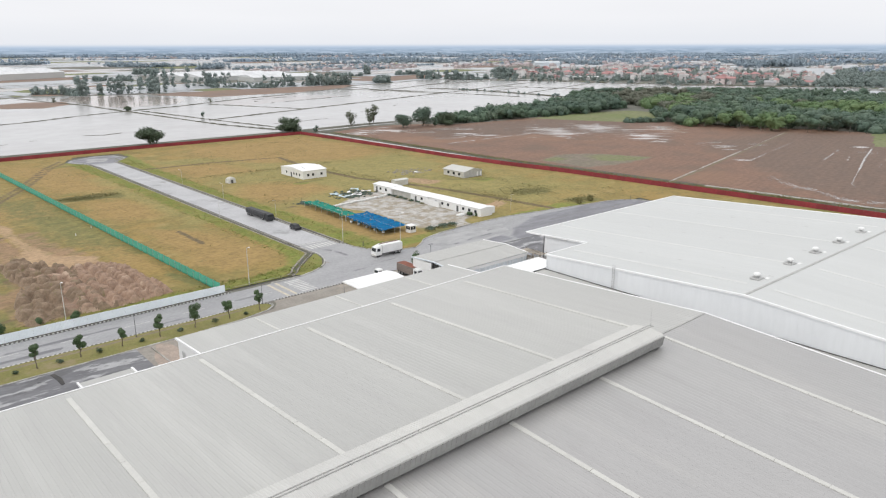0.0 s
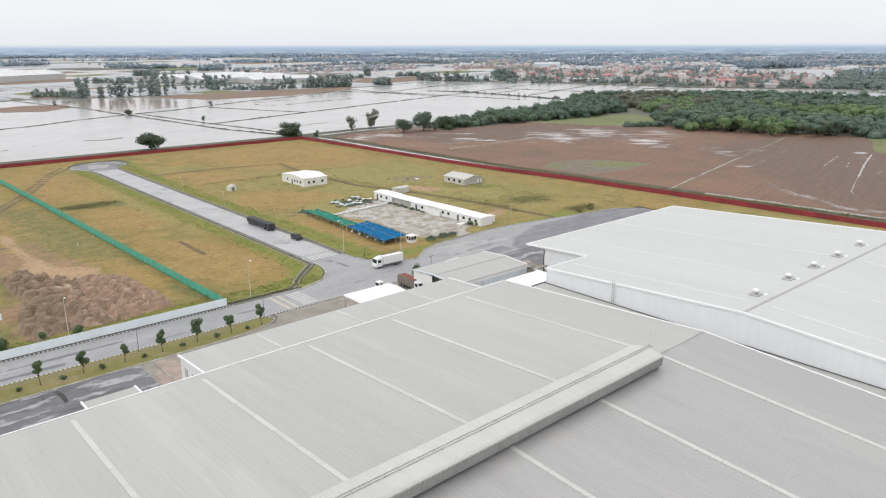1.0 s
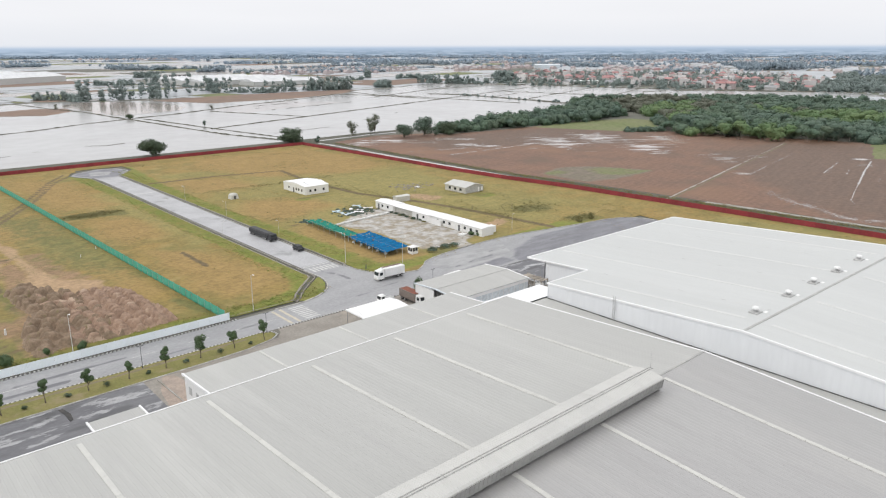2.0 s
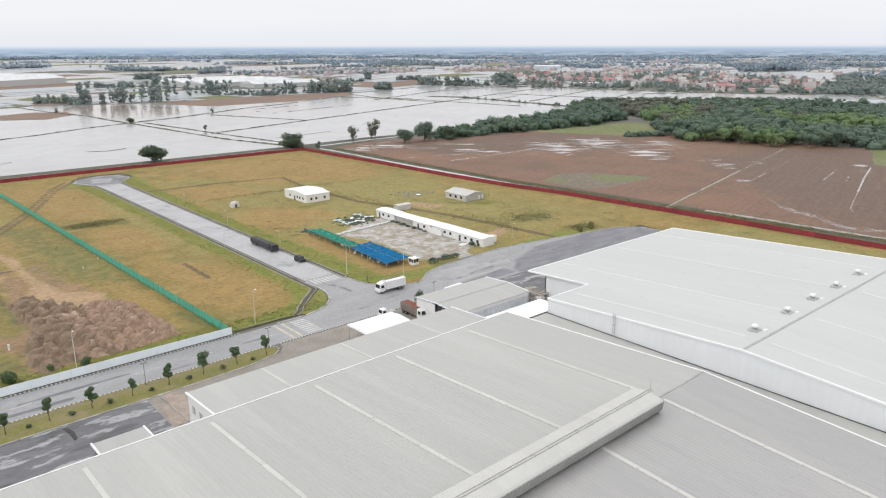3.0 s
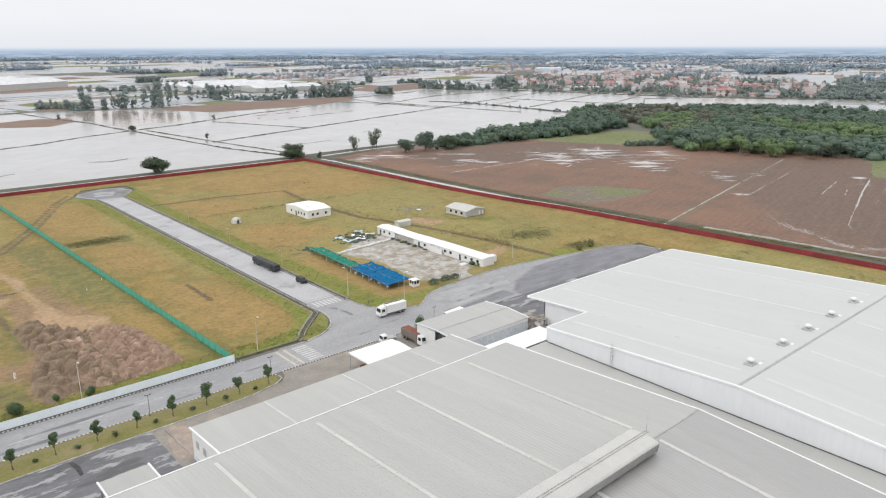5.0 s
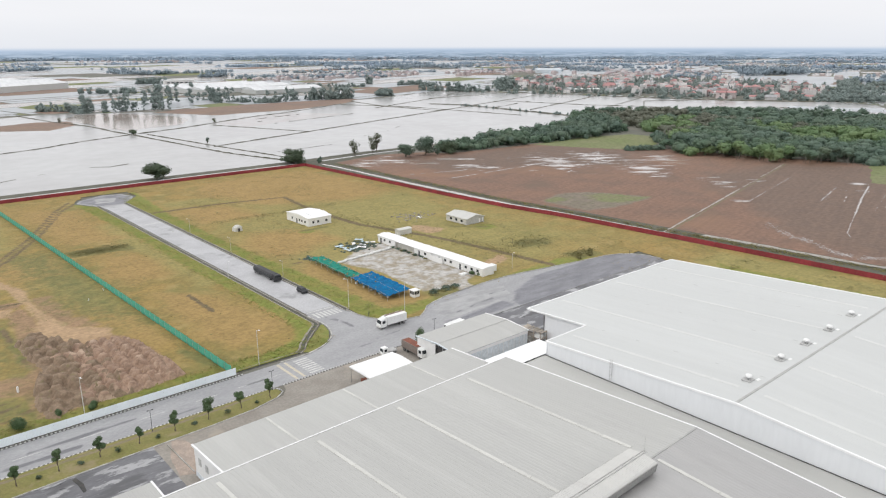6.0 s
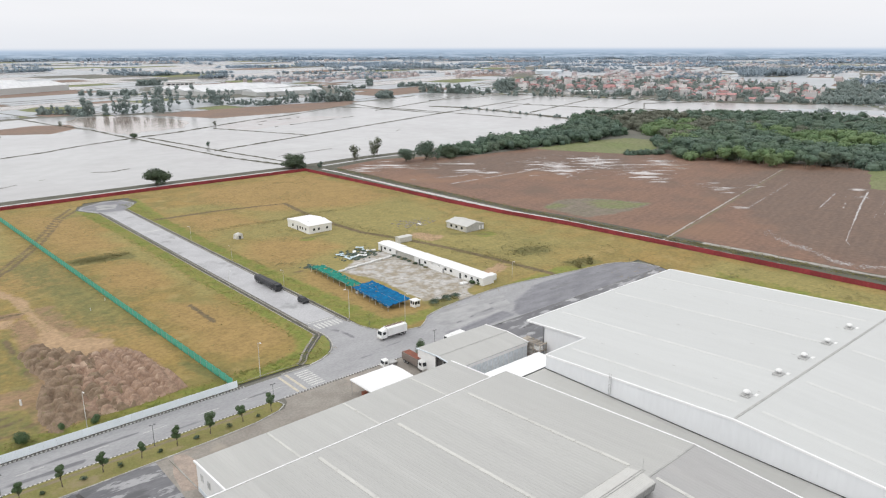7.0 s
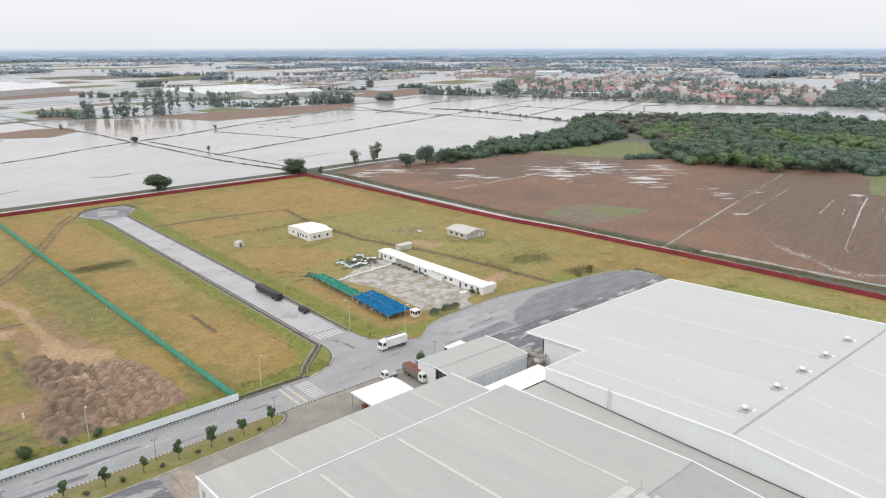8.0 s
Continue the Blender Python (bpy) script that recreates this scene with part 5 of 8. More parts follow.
# ---- houses in the grass ----
def white_house():
    h = thing("site_house", "low white panel house with a shallow roof", "house", (152.8, 266.8, 0.2))
    w, d, ez, rz = 11.6, 18.8, 3.5, 4.5
    for a in ((0, 0, w, 0.16), (0, d - 0.16, w, d), (0, 0.16, 0.16, d - 0.16), (w - 0.16, 0.16, w, d - 0.16)):
        Geo().box(a[0], a[1], 0, a[2], a[3], ez).done("wall", M_WHITE, h)
    Geo().along_x([(-0.25, ez), (d + 0.25, ez), (d + 0.25, ez + 0.12), (d / 2, rz), (-0.25, ez + 0.12)], -0.25, w + 0.25).done("roof", M_ROOFW, h)
    Geo().along_x([(2.0, rz - 0.6), (6.5, rz - 0.45), (6.5, rz + 0.12), (2.0, ez + 0.3)], 3.0, w + 0.27).done("roof_step", M_ROOFW, h)
    for x in (2.0, 4.4, 8.6):
        win = Geo().box(x, -0.03, 1.2, x + 1.0, 0.02, 2.2).done("window", M_GLASS, h)
        Geo().box(x - 0.08, -0.07, 1.12, x + 1.08, 0.0, 1.2).done("sill", M_OFFWHITE, win)
    for y in (2.4, 5.0, 7.2, 13.5):
        win = Geo().box(-0.03, y, 1.2, 0.02, y + 1.0, 2.2).done("window", M_GLASS, h)
        Geo().box(-0.07, y - 0.08, 1.12, 0.0, y + 1.08, 1.2).done("sill", M_OFFWHITE, win)
    dr = Geo().box(-0.04, 9.4, 0, 0.02, 10.5, 2.1).done("door", M_DARKSTEEL, h)
    Geo().box(-0.08, 9.3, 2.1, 0.01, 10.6, 2.2).done("door_head", M_OFFWHITE, dr)


def barrack():
    h = thing("barrack", "long white site barrack with a stepped white roof", "building", (161.2, 166.6, 0.2))
    segs = [(0, 13, 2.75), (13, 27, 2.8), (27, 37, 2.7), (37, 49, 2.6), (49, 60.6, 2.8)]
    w = 5.4
    for k, (a, b, z) in enumerate(segs):
        dx = (0.0, 0.12, -0.25, 0.8, 0.0)[k]
        Geo().box(dx, a + 0.02, 0, w, b - 0.02, z).done("wall", M_WHITE if k != 3 else M_OFFWHITE, h)
        Geo().along_y([(-0.35 + min(dx, 0), z), (w + 0.3, z), (w + 0.3, z + 0.1), (w / 2, z + 0.42 + 0.04 * k), (-0.35 + min(dx, 0), z + 0.1)], a - 0.1 + 0.15 * k / 5, b + 0.1).done("roof", M_ROOFW, h)
    for y in (2.0, 5.0, 8.0, 16, 19, 30, 52, 55.5):
        x = -0.03 + (0.12 if 13 < y < 27 else (-0.25 if 27 < y < 37 else 0))
        win = Geo().box(x, y, 1.1, x + 0.06, y + 1.1, 2.0).done("window", M_GLASS, h)
        Geo().box(x - 0.04, y - 0.06, 1.03, x + 0.05, y + 1.16, 1.1).done("sill", M_OFFWHITE, win)
    for y in (11, 22.5, 33.5, 58):
        x = -0.04 + (0.12 if 13 < y < 27 else (-0.25 if 27 < y < 37 else 0))
        Geo().box(x, y, 0, x + 0.07, y + 0.95, 2.05).done("door", M_DARKSTEEL if y != 22.5 else M_GREYROOF, h)
    for y in (38, 41, 44, 47.5):
        Geo().tube((-0.25, y, 0), (-0.25, y, 2.55), 0.06, n=6).done("porch_post", M_OFFWHITE, h)
    Geo().box(-0.6, 20.5, 0.0, -0.3, 27.5, 1.9).done("leaning_sheet", M_WHITE, h, "white sheets that lean on the wall")
    Geo().box(w + 0.3, 2, 0, w + 3.2, 4.5, 2.2).done("side_room", M_WHITE, h)


def grey_house():
    h = thing("grey_house", "small weathered house with a pale tin roof", "house", (206.2, 223.6, 0.2))
    w, d, ez, rz = 10.6, 13.4, 2.7, 4.0
    for a in ((0, 0.16, 0.18, d), (w - 0.18, 0.16, w, d), (0.18, d - 0.18, w - 0.18, d)):
        Geo().box(a[0], a[1], 0, a[2], a[3], ez).done("wall", M_OFFWHITE, h)
    Geo().along_y([(0, 0), (w, 0), (w, ez), (w / 2, rz - 0.15), (0, ez)], 0, 0.16).done("wall", M_GREYROOF, h)
    Geo().along_y([(-0.4, ez - 0.1), (w / 2, rz - 0.12), (w + 0.4, ez - 0.1), (w + 0.4, ez), (w / 2, rz), (-0.4, ez)], -0.5, d + 0.4).done("roof", M_SKYLIGHT, h)
    Geo().box(0.4, -0.06, 0.1, 7.0, 0.0, 2.2).done("shutter", M_GREYROOF, h)
    for x in (7.4, 9.3):
        Geo().box(x, -0.07, 0.3, x + 0.9, 0.01, 2.1).done("door", M_WHITE, h)
    for y in (2.5, 6.0, 9.5):
        Geo().box(-0.05, y, 0.9, 0.02, y + 1.3, 2.0).done("window", M_GLASS, h)


white_house()
barrack()
grey_house()

hut = thing("field_hut", "small leaning white hut with a dark doorway", "hut", (125.2, 279, 0.2), 12)
Geo().loft([[(0, 0, 0), (3.2, 0, 0), (3.2, 3.0, 0), (0, 3.0, 0)], [(0.2, 0.15, 1.7), (3.0, 0.15, 1.9), (3.0, 2.8, 1.9), (0.2, 2.8, 1.7)], [(0.9, 0.5, 2.3), (2.4, 0.5, 2.4), (2.4, 2.4, 2.4), (0.9, 2.4, 2.3)]]).done("shell", M_OFFWHITE, hut)
Geo().box(0.9, -0.03, 0, 1.8, 0.12, 1.4).done("doorway", M_DARK, hut)

store = thing("rear_hut", "small grey-white hut behind the barrack", "hut", (173.4, 229, 0.2))
Geo().box(0, 0, 0, 6.5, 3.0, 2.1).done("wall", M_OFFWHITE, store)
Geo().along_x([(-0.2, 2.1), (3.2, 2.1), (3.2, 2.2), (1.5, 2.55), (-0.2, 2.2)], -0.2, 6.7).done("roof", M_SKYLIGHT, store)

booth = thing("guard_booth", "white guard booth with windows on all sides", "booth", (130.6, 165.6, 0.2))
booth.scale = (0.86, 0.86, 0.9)
Geo().box(0, 0, 0, 2.6, 2.6, 1.0).done("base_wall", M_WHITE, booth)
for x in (0, 1.22, 2.42):
    for y in (0, 2.42):
        Geo().box(x, y, 1.0, x + 0.18, y + 0.18, 2.3).done("post", M_WHITE, booth)
for x in (0, 2.42):
    Geo().box(x, 1.2, 1.0, x + 0.18, 1.38, 2.3).done("post", M_WHITE, booth)
for a in ((0.18, 0.04, 1.22, 0.08), (1.4, 0.04, 2.42, 0.08), (0.18, 2.5, 1.22, 2.54), (1.4, 2.5, 2.42, 2.54), (0.04, 0.18, 0.08, 1.2), (0.04, 1.38, 0.08, 2.42), (2.5, 0.18, 2.54, 1.2), (2.5, 1.38, 2.54, 2.42)):
    Geo().box(a[0], a[1], 1.0, a[2], a[3], 2.15).done("pane", M_GLASS, booth)
Geo().loft([[(-0.25, -0.25, 2.3), (2.85, -0.25, 2.3), (2.85, 2.85, 2.3), (-0.25, 2.85, 2.3)], [(-0.25, -0.25, 2.45), (2.85, -0.25, 2.45), (2.85, 2.85, 2.45), (-0.25, 2.85, 2.45)], [(0.6, 0.6, 2.75), (2, 0.6, 2.75), (2, 2, 2.75), (0.6, 2, 2.75)]]).done("roof", M_WHITE, booth)

# ---- shade nets on poles ----
def shade_net(name, label, corners, material, nu, nv, z, seed, holes=0.0, droop=0.0):
    t = thing(name, label, "shade net")
    r = random.Random(seed)
    c = [Vector((x, y, 0)) for x, y in corners]
    grid = []
    for i in range(nu + 1):
        row = []
        for j in range(nv + 1):
            u, v = i / nu, j / nv
            p = c[0] * (1 - u) * (1 - v) + c[1] * u * (1 - v) + c[2] * u * v + c[3] * (1 - u) * v
            on_post = (i % 6 == 0) and (j % (nv // 2 if nv > 9 else nv) == 0)
            sag = -0.32 * abs(math.sin(math.pi * i / 6)) * abs(math.sin(2 * math.pi * v)) - 0.9 * max(0.0, u - 0.8) * droop
            row.append(Vector((p.x, p.y, z + (0.1 if on_post and u < 0.95 else sag + r.uniform(-0.22, 0.06)))))
        grid.append(row)
    g = Geo()
    for i in range(nu):
        for j in range(nv):
            rim = i in (0, nu - 1) or j in (0, nv - 1)
            if r.random() < (holes * 4 if rim else holes):
                continue
            q = [grid[i][j], grid[i + 1][j], grid[i + 1][j + 1], grid[i][j + 1]]
            g.face(q)
    for j0 in (0, nv):      # the edge hangs down in tatters
        for i in range(nu):
            if r.random() < 0.7:
                a, b = grid[i][j0], grid[i + 1][j0]
                g.face([a, b, b - Vector((0, 0, r.uniform(0.2, 0.7))), a - Vector((0, 0, r.uniform(0.2, 0.7)))])
    g.done("net", material, t, smooth=True)
    for i in range(0, nu + 1, 6):
        for j in range(0, nv + 1, nv // 2 if nv > 9 else nv):
            p = grid[i][j]
            Geo().tube((p.x, p.y, 0.1), (p.x, p.y, p.z), 0.05, n=6).done("pole", M_OFFWHITE, t)
    for j in range(0, nv + 1, nv // 2 if nv > 9 else nv):
        a, b = grid[0][j], grid[nu][j]
        Geo().tube((a.x, a.y, z - 0.05), (b.x, b.y, z - 0.05), 0.035, n=5).done("rail", M_STEEL, t)
    return t


shade_net("shade_net", "bright blue shade net stretched over poles", [(124.0, 190.6), (122.4, 168.4), (131.9, 169.2), (133.2, 191.9)], M_NETB, 36, 18, 2.2, 4, 0.02, 1.0)
shade_net("shade_net", "green shade net stretched over poles", [(124.1, 191.0), (126.0, 221.8), (130.4, 219.8), (128.6, 191.4)], M_NETS, 45, 9, 2.25, 9, 0.06, 1.6)
rr = random.Random(21)
for nm, label, cat, n, x0, x1, y0, y1, s, mt in (
        ("net_heap", "crumpled dark green netting and scraps", "rubbish", 190, 142, 160, 219, 233, 0.75, M_DEBRIS),
        ("rubbish_heap", "grey and brown scraps beside the green net", "rubbish", 90, 125, 132, 221, 228, 0.5, M_DEBRIS),
        ("rubble_heap", "broken grey-brown concrete in the grass", "rubble", 110, 188, 211, 243, 262, 0.5, M_PAVING)):
    g = Geo()
    for _ in range(n):
        s1 = s * rr.uniform(0.4, 1.2)
        g.blob(((x0 + x1) / 2 + max(-1, min(1, rr.gauss(0, 0.42))) * (x1 - x0) / 2, (y0 + y1) / 2 + max(-1, min(1, rr.gauss(0, 0.42))) * (y1 - y0) / 2, 0.2), s1 * rr.uniform(0.6, 1.8), s1 * rr.uniform(0.4, 1.2), s1 * rr.uniform(0.25, 0.9), rr, 0.4, 6, 3, flat=True)
    stuff(g.done(nm, mt), label, cat)
for k, (x, y, a) in enumerate(((145, 226, 20), (150, 229, -30), (148, 222.5, 70), (153, 225, 10), (157, 232, 45), (199, 247, 10), (146.5, 229.5, 80), (151.5, 222, 35), (155, 229, -15), (147, 224, -50), (144, 222, 5), (159, 226, 60))):
    s = thing("loose_sheet", "pale loose roof sheet lying on the heap", "sheet", (x, y, 0.55), a, "loose sheets")
    g = Geo()
    w, l = rr.uniform(1.0, 1.8), rr.uniform(2.0, 4.2)
    g.loft([[(0, 0, 0), (w, 0, 0.25), (w, 0, 0.29), (0, 0, 0.04)], [(0.1, l / 2, 0.15), (w, l / 2, 0.05), (w, l / 2, 0.09), (0.1, l / 2, 0.19)], [(0, l, 0), (w, l, 0.2), (w, l, 0.24), (0, l, 0.04)]])
    g.done("sheet", (M_TARP, M_WHITE)[k % 2], s)
for k in range(26):
    t = k / 25
    x, y = 133.5 + 25 * t, 212.6 + 3.0 * t + rr.uniform(-0.3, 0.3)
    b = Geo().blob((0, 0, 0.2), 0.95, 0.6, 0.42, rr, 0.15, 8, 4).done("sandbag", M_SACK, smooth=True)
    b.matrix_basis = pose(x, y, 0.3, 0, 0, rr.uniform(-25, 25))
    tagged(b, "dirty white sandbag in a line on the yard", "sandbag", "sandbags along the yard")
for k in range(5):
    b = Geo().blob((0, 0, 0.2), 0.5, 0.42, 0.5, rr, 0.15, 8, 4).done("sandbag", M_SACK, smooth=True)
    b.matrix_basis = pose(124.7, 171.4 + 4.35 * k, 0.25, 0, 0, rr.uniform(-25, 25))
    tagged(b, "white sandbag at the foot of a net pole", "sandbag", "sandbags at the net poles")
pal = Geo().bevelled(-1.4, -1.0, 0, 1.4, 1.0, 0.5, 0.1).done("white_crate", M_WHITE)
pal.matrix_basis = pose(158.0, 172.8, 0.25, 0, 0, 10)
tagged(pal, "low white crate on the yard", "crate")
mark_posts = [(53.2, 230, 0.75, 0.11), (59.5, 237, 0.75, 0.11), (23.1, 175.5, 1.4, 0.26)]
for x, y, h, r in mark_posts:
    q = Geo().tube((0, 0, 0), (0, 0, h), r, r * 0.85, 8).done("marker_post", M_WHITE)
    q.matrix_basis = pose(x, y, 0.2)
    tagged(q, "short white marker post in the clay", "post", "marker posts")

# ---- open shed, tent roof ----
shed = thing("storage_shed", "open-fronted storage shed with a grey tin roof", "shed", (104.6, 116.2, 0.04))
L, Wd = 24.4, 16.0
for a, b in ((0, Wd * 0.48), (Wd * 0.48, Wd)):
    zf = lambda y: 5.15 + 0.55 * (1 - abs(y - Wd * 0.48) / (Wd * 0.52))
    ribbed(0, L, a, b, zf, 0.36).done("roof_panel", M_ROOF, shed)
edge_strip(shed, "ridge_cap", (0, Wd * 0.48, 5.7), (L, Wd * 0.48, 5.7), 0.35, 0.06, M_SEAM)
for x in (0, L):
    edge_strip(shed, "gable_flashing", (x, 0, 4.97), (x, Wd * 0.48, 5.55), 0.3, 0.26, M_BLUECLAD if x == 0 else M_TRIM)
    edge_strip(shed, "gable_flashing", (x, Wd * 0.48, 5.55), (x, Wd, 5.0), 0.3, 0.26, M_BLUECLAD if x == 0 else M_TRIM)
Geo().box(0.3, 0.1, 0, L - 0.2, 0.3, 5.05).done("wall", M_BLUECLAD, shed)
Geo().box(0.3, 0.04, 4.3, L - 0.2, 0.098, 5.0).done("wall_band", M_TRIM, shed)
for k in range(12):
    Geo().box(2 + k * 1.9, 0.03, 0.2, 2.07 + k * 1.9, 0.098, 4.3).done("cladding_rib", M_TRIM, shed)
Geo().box(0.3, Wd - 0.3, 0, L - 0.2, Wd - 0.1, 5.0).done("wall", M_CLAD, shed)
Geo().box(L - 0.3, 0.3, 0, L - 0.1, Wd - 0.3, 5.1).done("wall", M_CLAD, shed)
Geo().box(0.15, 8.6, 0, 0.35, Wd - 0.3, 5.1).done("wall", M_WHITE, shed)
# dark sheet across the open front stands in for the shade inside
Geo().box(0.5, 0.4, 0, 0.6, 8.5, 5.0).done("dark_bay", M_DARK, shed)
for y in (3.0, 5.8, 8.5):
    Geo().box(0.1, y, 0, 0.3, y + 0.2, 5.0).done("post", M_STEEL, shed)

tent = thing("tent_roof", "bright white tent roof over the loading bay", "tent", (83.2, 121.8, 0.04))
Geo().loft([[(0, 0, 3.7), (12.5, 0, 3.7), (12.5, 8.8, 3.7), (0, 8.8, 3.7)], [(0, 0, 3.95), (12.5, 0, 3.95), (12.5, 8.8, 3.95), (0, 8.8, 3.95)], [(0.6, 4.0, 4.7), (11.9, 4.0, 4.7), (11.9, 4.8, 4.7), (0.6, 4.8, 4.7)]]).done("canvas", M_ROOFW, tent)
for x in (0.3, 4.3, 8.3, 12.2):
    for y in (0.3, 8.5):
        Geo().tube((x, y, 0), (x, y, 3.75), 0.07, n=6).done("pole", M_STEEL, tent)
for k in range(7):
    q = Geo().bevelled(-0.6, -0.5, 0, 0.6, 0.5, rr.uniform(0.8, 1.6), 0.05).done("goods_crate", (M_RUST, M_OFFWHITE, M_DARKSTEEL)[k % 3])
    q.matrix_basis = pose(85 + 1.5 * k, 123.5 + rr.uniform(0, 5), 0.05, 0, 0, rr.uniform(-20, 20))
    tagged(q, "crate of goods under the tent roof", "crate", "goods under the tent")


# ---- lorries and cars ----
def wheel_parts(owner, spots, r=0.48, w=0.3):
    for x, y in spots:
        t = Geo().tube((x, y - w / 2, r), (x, y + w / 2, r), r, n=16).done("wheel", M_TYRE, owner)
        Geo().tube((x, y - w / 2 - 0.01, r), (x, y + w / 2 + 0.01, r), r * 0.55, n=12).done("rim", M_STEEL, t)


def lorry(label, at, turn, box_l, box_h, box_mat, cab_mat, roof_mat=None, name="lorry", roof_from=-1.05):
    """A box lorry; it faces -x, with its cab at the origin's side."""
    v = thing(name, label, "lorry", at, turn)
    Geo().box(0.3, -0.95, 0.55, 2.2 + box_l, 0.95, 0.85).done("chassis", M_DARKSTEEL, v)
    cab = Geo().loft([[(0, -1.15, 0.55), (2.0, -1.15, 0.55), (2.0, 1.15, 0.55), (0, 1.15, 0.55)], [(0.0, -1.15, 1.5), (2.0, -1.15, 1.5), (2.0, 1.15, 1.5), (0.0, 1.15, 1.5)],
                      [(0.28, -1.08, 2.55), (2.0, -1.08, 2.55), (2.0, 1.08, 2.55), (0.28, 1.08, 2.55)], [(0.6, -0.95, 2.75), (1.95, -0.95, 2.75), (1.95, 0.95, 2.75), (0.6, 0.95, 2.75)]]).done("cab", cab_mat, v)
    Geo().loft([[(-0.02, -1.0, 1.55), (0.02, 1.0, 1.55), (0.06, 1.0, 1.55), (0.02, -1.0, 1.55)], [(0.21, -0.95, 2.45), (0.21, 0.95, 2.45), (0.27, 0.95, 2.45), (0.27, -0.95, 2.45)]]).done("windscreen", M_GLASS, cab)
    for y in (-1.16, 1.12):
        Geo().box(0.5, y, 1.55, 1.5, y + 0.05, 2.35).done("side_window", M_GLASS, cab)
    Geo().loft([[(0.7, -1.0, 2.72), (2.0, -1.0, 2.72), (2.0, 1.0, 2.72), (0.7, 1.0, 2.72)], [(1.6, -1.0, box_h + 0.75), (2.0, -1.0, box_h + 0.75), (2.0, 1.0, box_h + 0.75), (1.6, 1.0, box_h + 0.75)]]).done("deflector", cab_mat, v)
    Geo().box(-0.1, -1.15, 0.35, 0.1, 1.15, 0.75).done("bumper", M_OFFWHITE, v)
    for y in (-0.95, 0.7):
        Geo().box(-0.13, y, 0.75, 0.0, y + 0.25, 0.95).done("headlight", M_TRIM, v)
    Geo().bevelled(2.2, -1.22, 0.9, 2.2 + box_l, 1.22, 0.9 + box_h, 0.05).done("box_body", box_mat, v)
    for k in range(int(box_l / 0.9)):
        for y in (-1.24, 1.22):
            Geo().box(2.7 + k * 0.9, y, 1.0, 2.74 + k * 0.9, y + 0.02, 0.8 + box_h).done("box_rib", box_mat, v)
    if roof_mat:
        Geo().box(2.4, roof_from, 0.905 + box_h, 2.0 + box_l, 1.05, 0.935 + box_h).done("box_roof", roof_mat, v)
    wheel_parts(v, [(0.95, -0.98), (0.95, 0.98), (1.2 + box_l, -0.98), (1.2 + box_l, 0.98), (box_l, -0.98), (box_l, 0.98)])
    return v


lorry("white box lorry with a brown strip along its top", (107.6, 152.6, 0.06), -2, 6.6, 2.25, M_WHITE, M_WHITE, M_LORRYTOP, roof_from=0.2)
lorry("parked lorry with dull brown sides and a rusty red roof", (104.6, 128.4, 0.05), 88, 6.6, 1.9, M_LORRYSIDE, M_WHITE, M_RUST)
small = lorry("small white lorry parked by the kerb", (97.4, 137.4, 0.05), -3, 3.2, 0.5, M_GREYROOF, M_WHITE)
small.scale = (0.78, 0.78, 0.78)
lorry("white van body parked behind the shed", (119.0, 137.2, 0.06), 3, 4.4, 1.8, M_WHITE, M_WHITE)

bl = thing("covered_lorry", "long black tarpaulin-covered lorry parked on the side road", "lorry", (106.4, 208.4, 0.06), 90)
Geo().loft([[(1.6, -1.25, 0.8), (15.0, -1.25, 0.8), (15.0, 1.25, 0.8), (1.6, 1.25, 0.8)], [(1.6, -1.25, 2.0), (15.0, -1.25, 2.0), (15.0, 1.25, 2.0), (1.6, 1.25, 2.0)],
            [(1.7, -0.9, 2.45), (14.9, -0.9, 2.35), (14.9, 0.9, 2.35), (1.7, 0.9, 2.45)]]).done("tarpaulin", M_BLACK, bl)
for k in range(9):
    Geo().box(2.2 + k * 1.5, -1.28, 0.85, 2.28 + k * 1.5, 1.28, 2.02).done("strap", M_DARKSTEEL, bl)
Geo().loft([[(-0.6, -1.2, 0.5), (1.4, -1.2, 0.5), (1.4, 1.2, 0.5), (-0.6, 1.2, 0.5)], [(-0.6, -1.2, 1.4), (1.4, -1.2, 1.4), (1.4, 1.2, 1.4), (-0.6, 1.2, 1.4)], [(-0.2, -1.05, 2.4), (1.4, -1.05, 2.4), (1.4, 1.05, 2.4), (-0.2, 1.05, 2.4)]]).done("cab", M_BLACK, bl)
Geo().box(-0.5, -1.0, 1.45, -0.35, 1.0, 2.1).done("windscreen", M_GLASS, bl)
Geo().box(0.0, -0.9, 0.5, 14.8, 0.9, 0.85).done("chassis", M_DARKSTEEL, bl)
wheel_parts(bl, [(x, y) for x in (0.6, 3.2, 11.6, 12.8, 14.0) for y in (-1.0, 1.0)])

car = thing("black_car", "black car parked at the kerb", "car", (107.1, 191.4, 0.06), 90)
Geo().loft([[(0, -0.9, 0.35), (4.2, -0.9, 0.35), (4.2, 0.9, 0.35), (0, 0.9, 0.35)], [(0, -0.92, 0.95), (4.2, -0.92, 0.95), (4.2, 0.92, 0.95), (0, 0.92, 0.95)],
            [(0.5, -0.85, 1.05), (4.1, -0.85, 1.05), (4.1, 0.85, 1.05), (0.5, 0.85, 1.05)], [(1.2, -0.75, 1.7), (3.8, -0.75, 1.7), (3.8, 0.75, 1.7), (1.2, 0.75, 1.7)]]).done("body", M_BLACK, car)
for y in (-0.86, 0.82):
    Geo().box(1.3, y, 1.1, 3.6, y + 0.04, 1.5).done("side_window", M_GLASS, car)
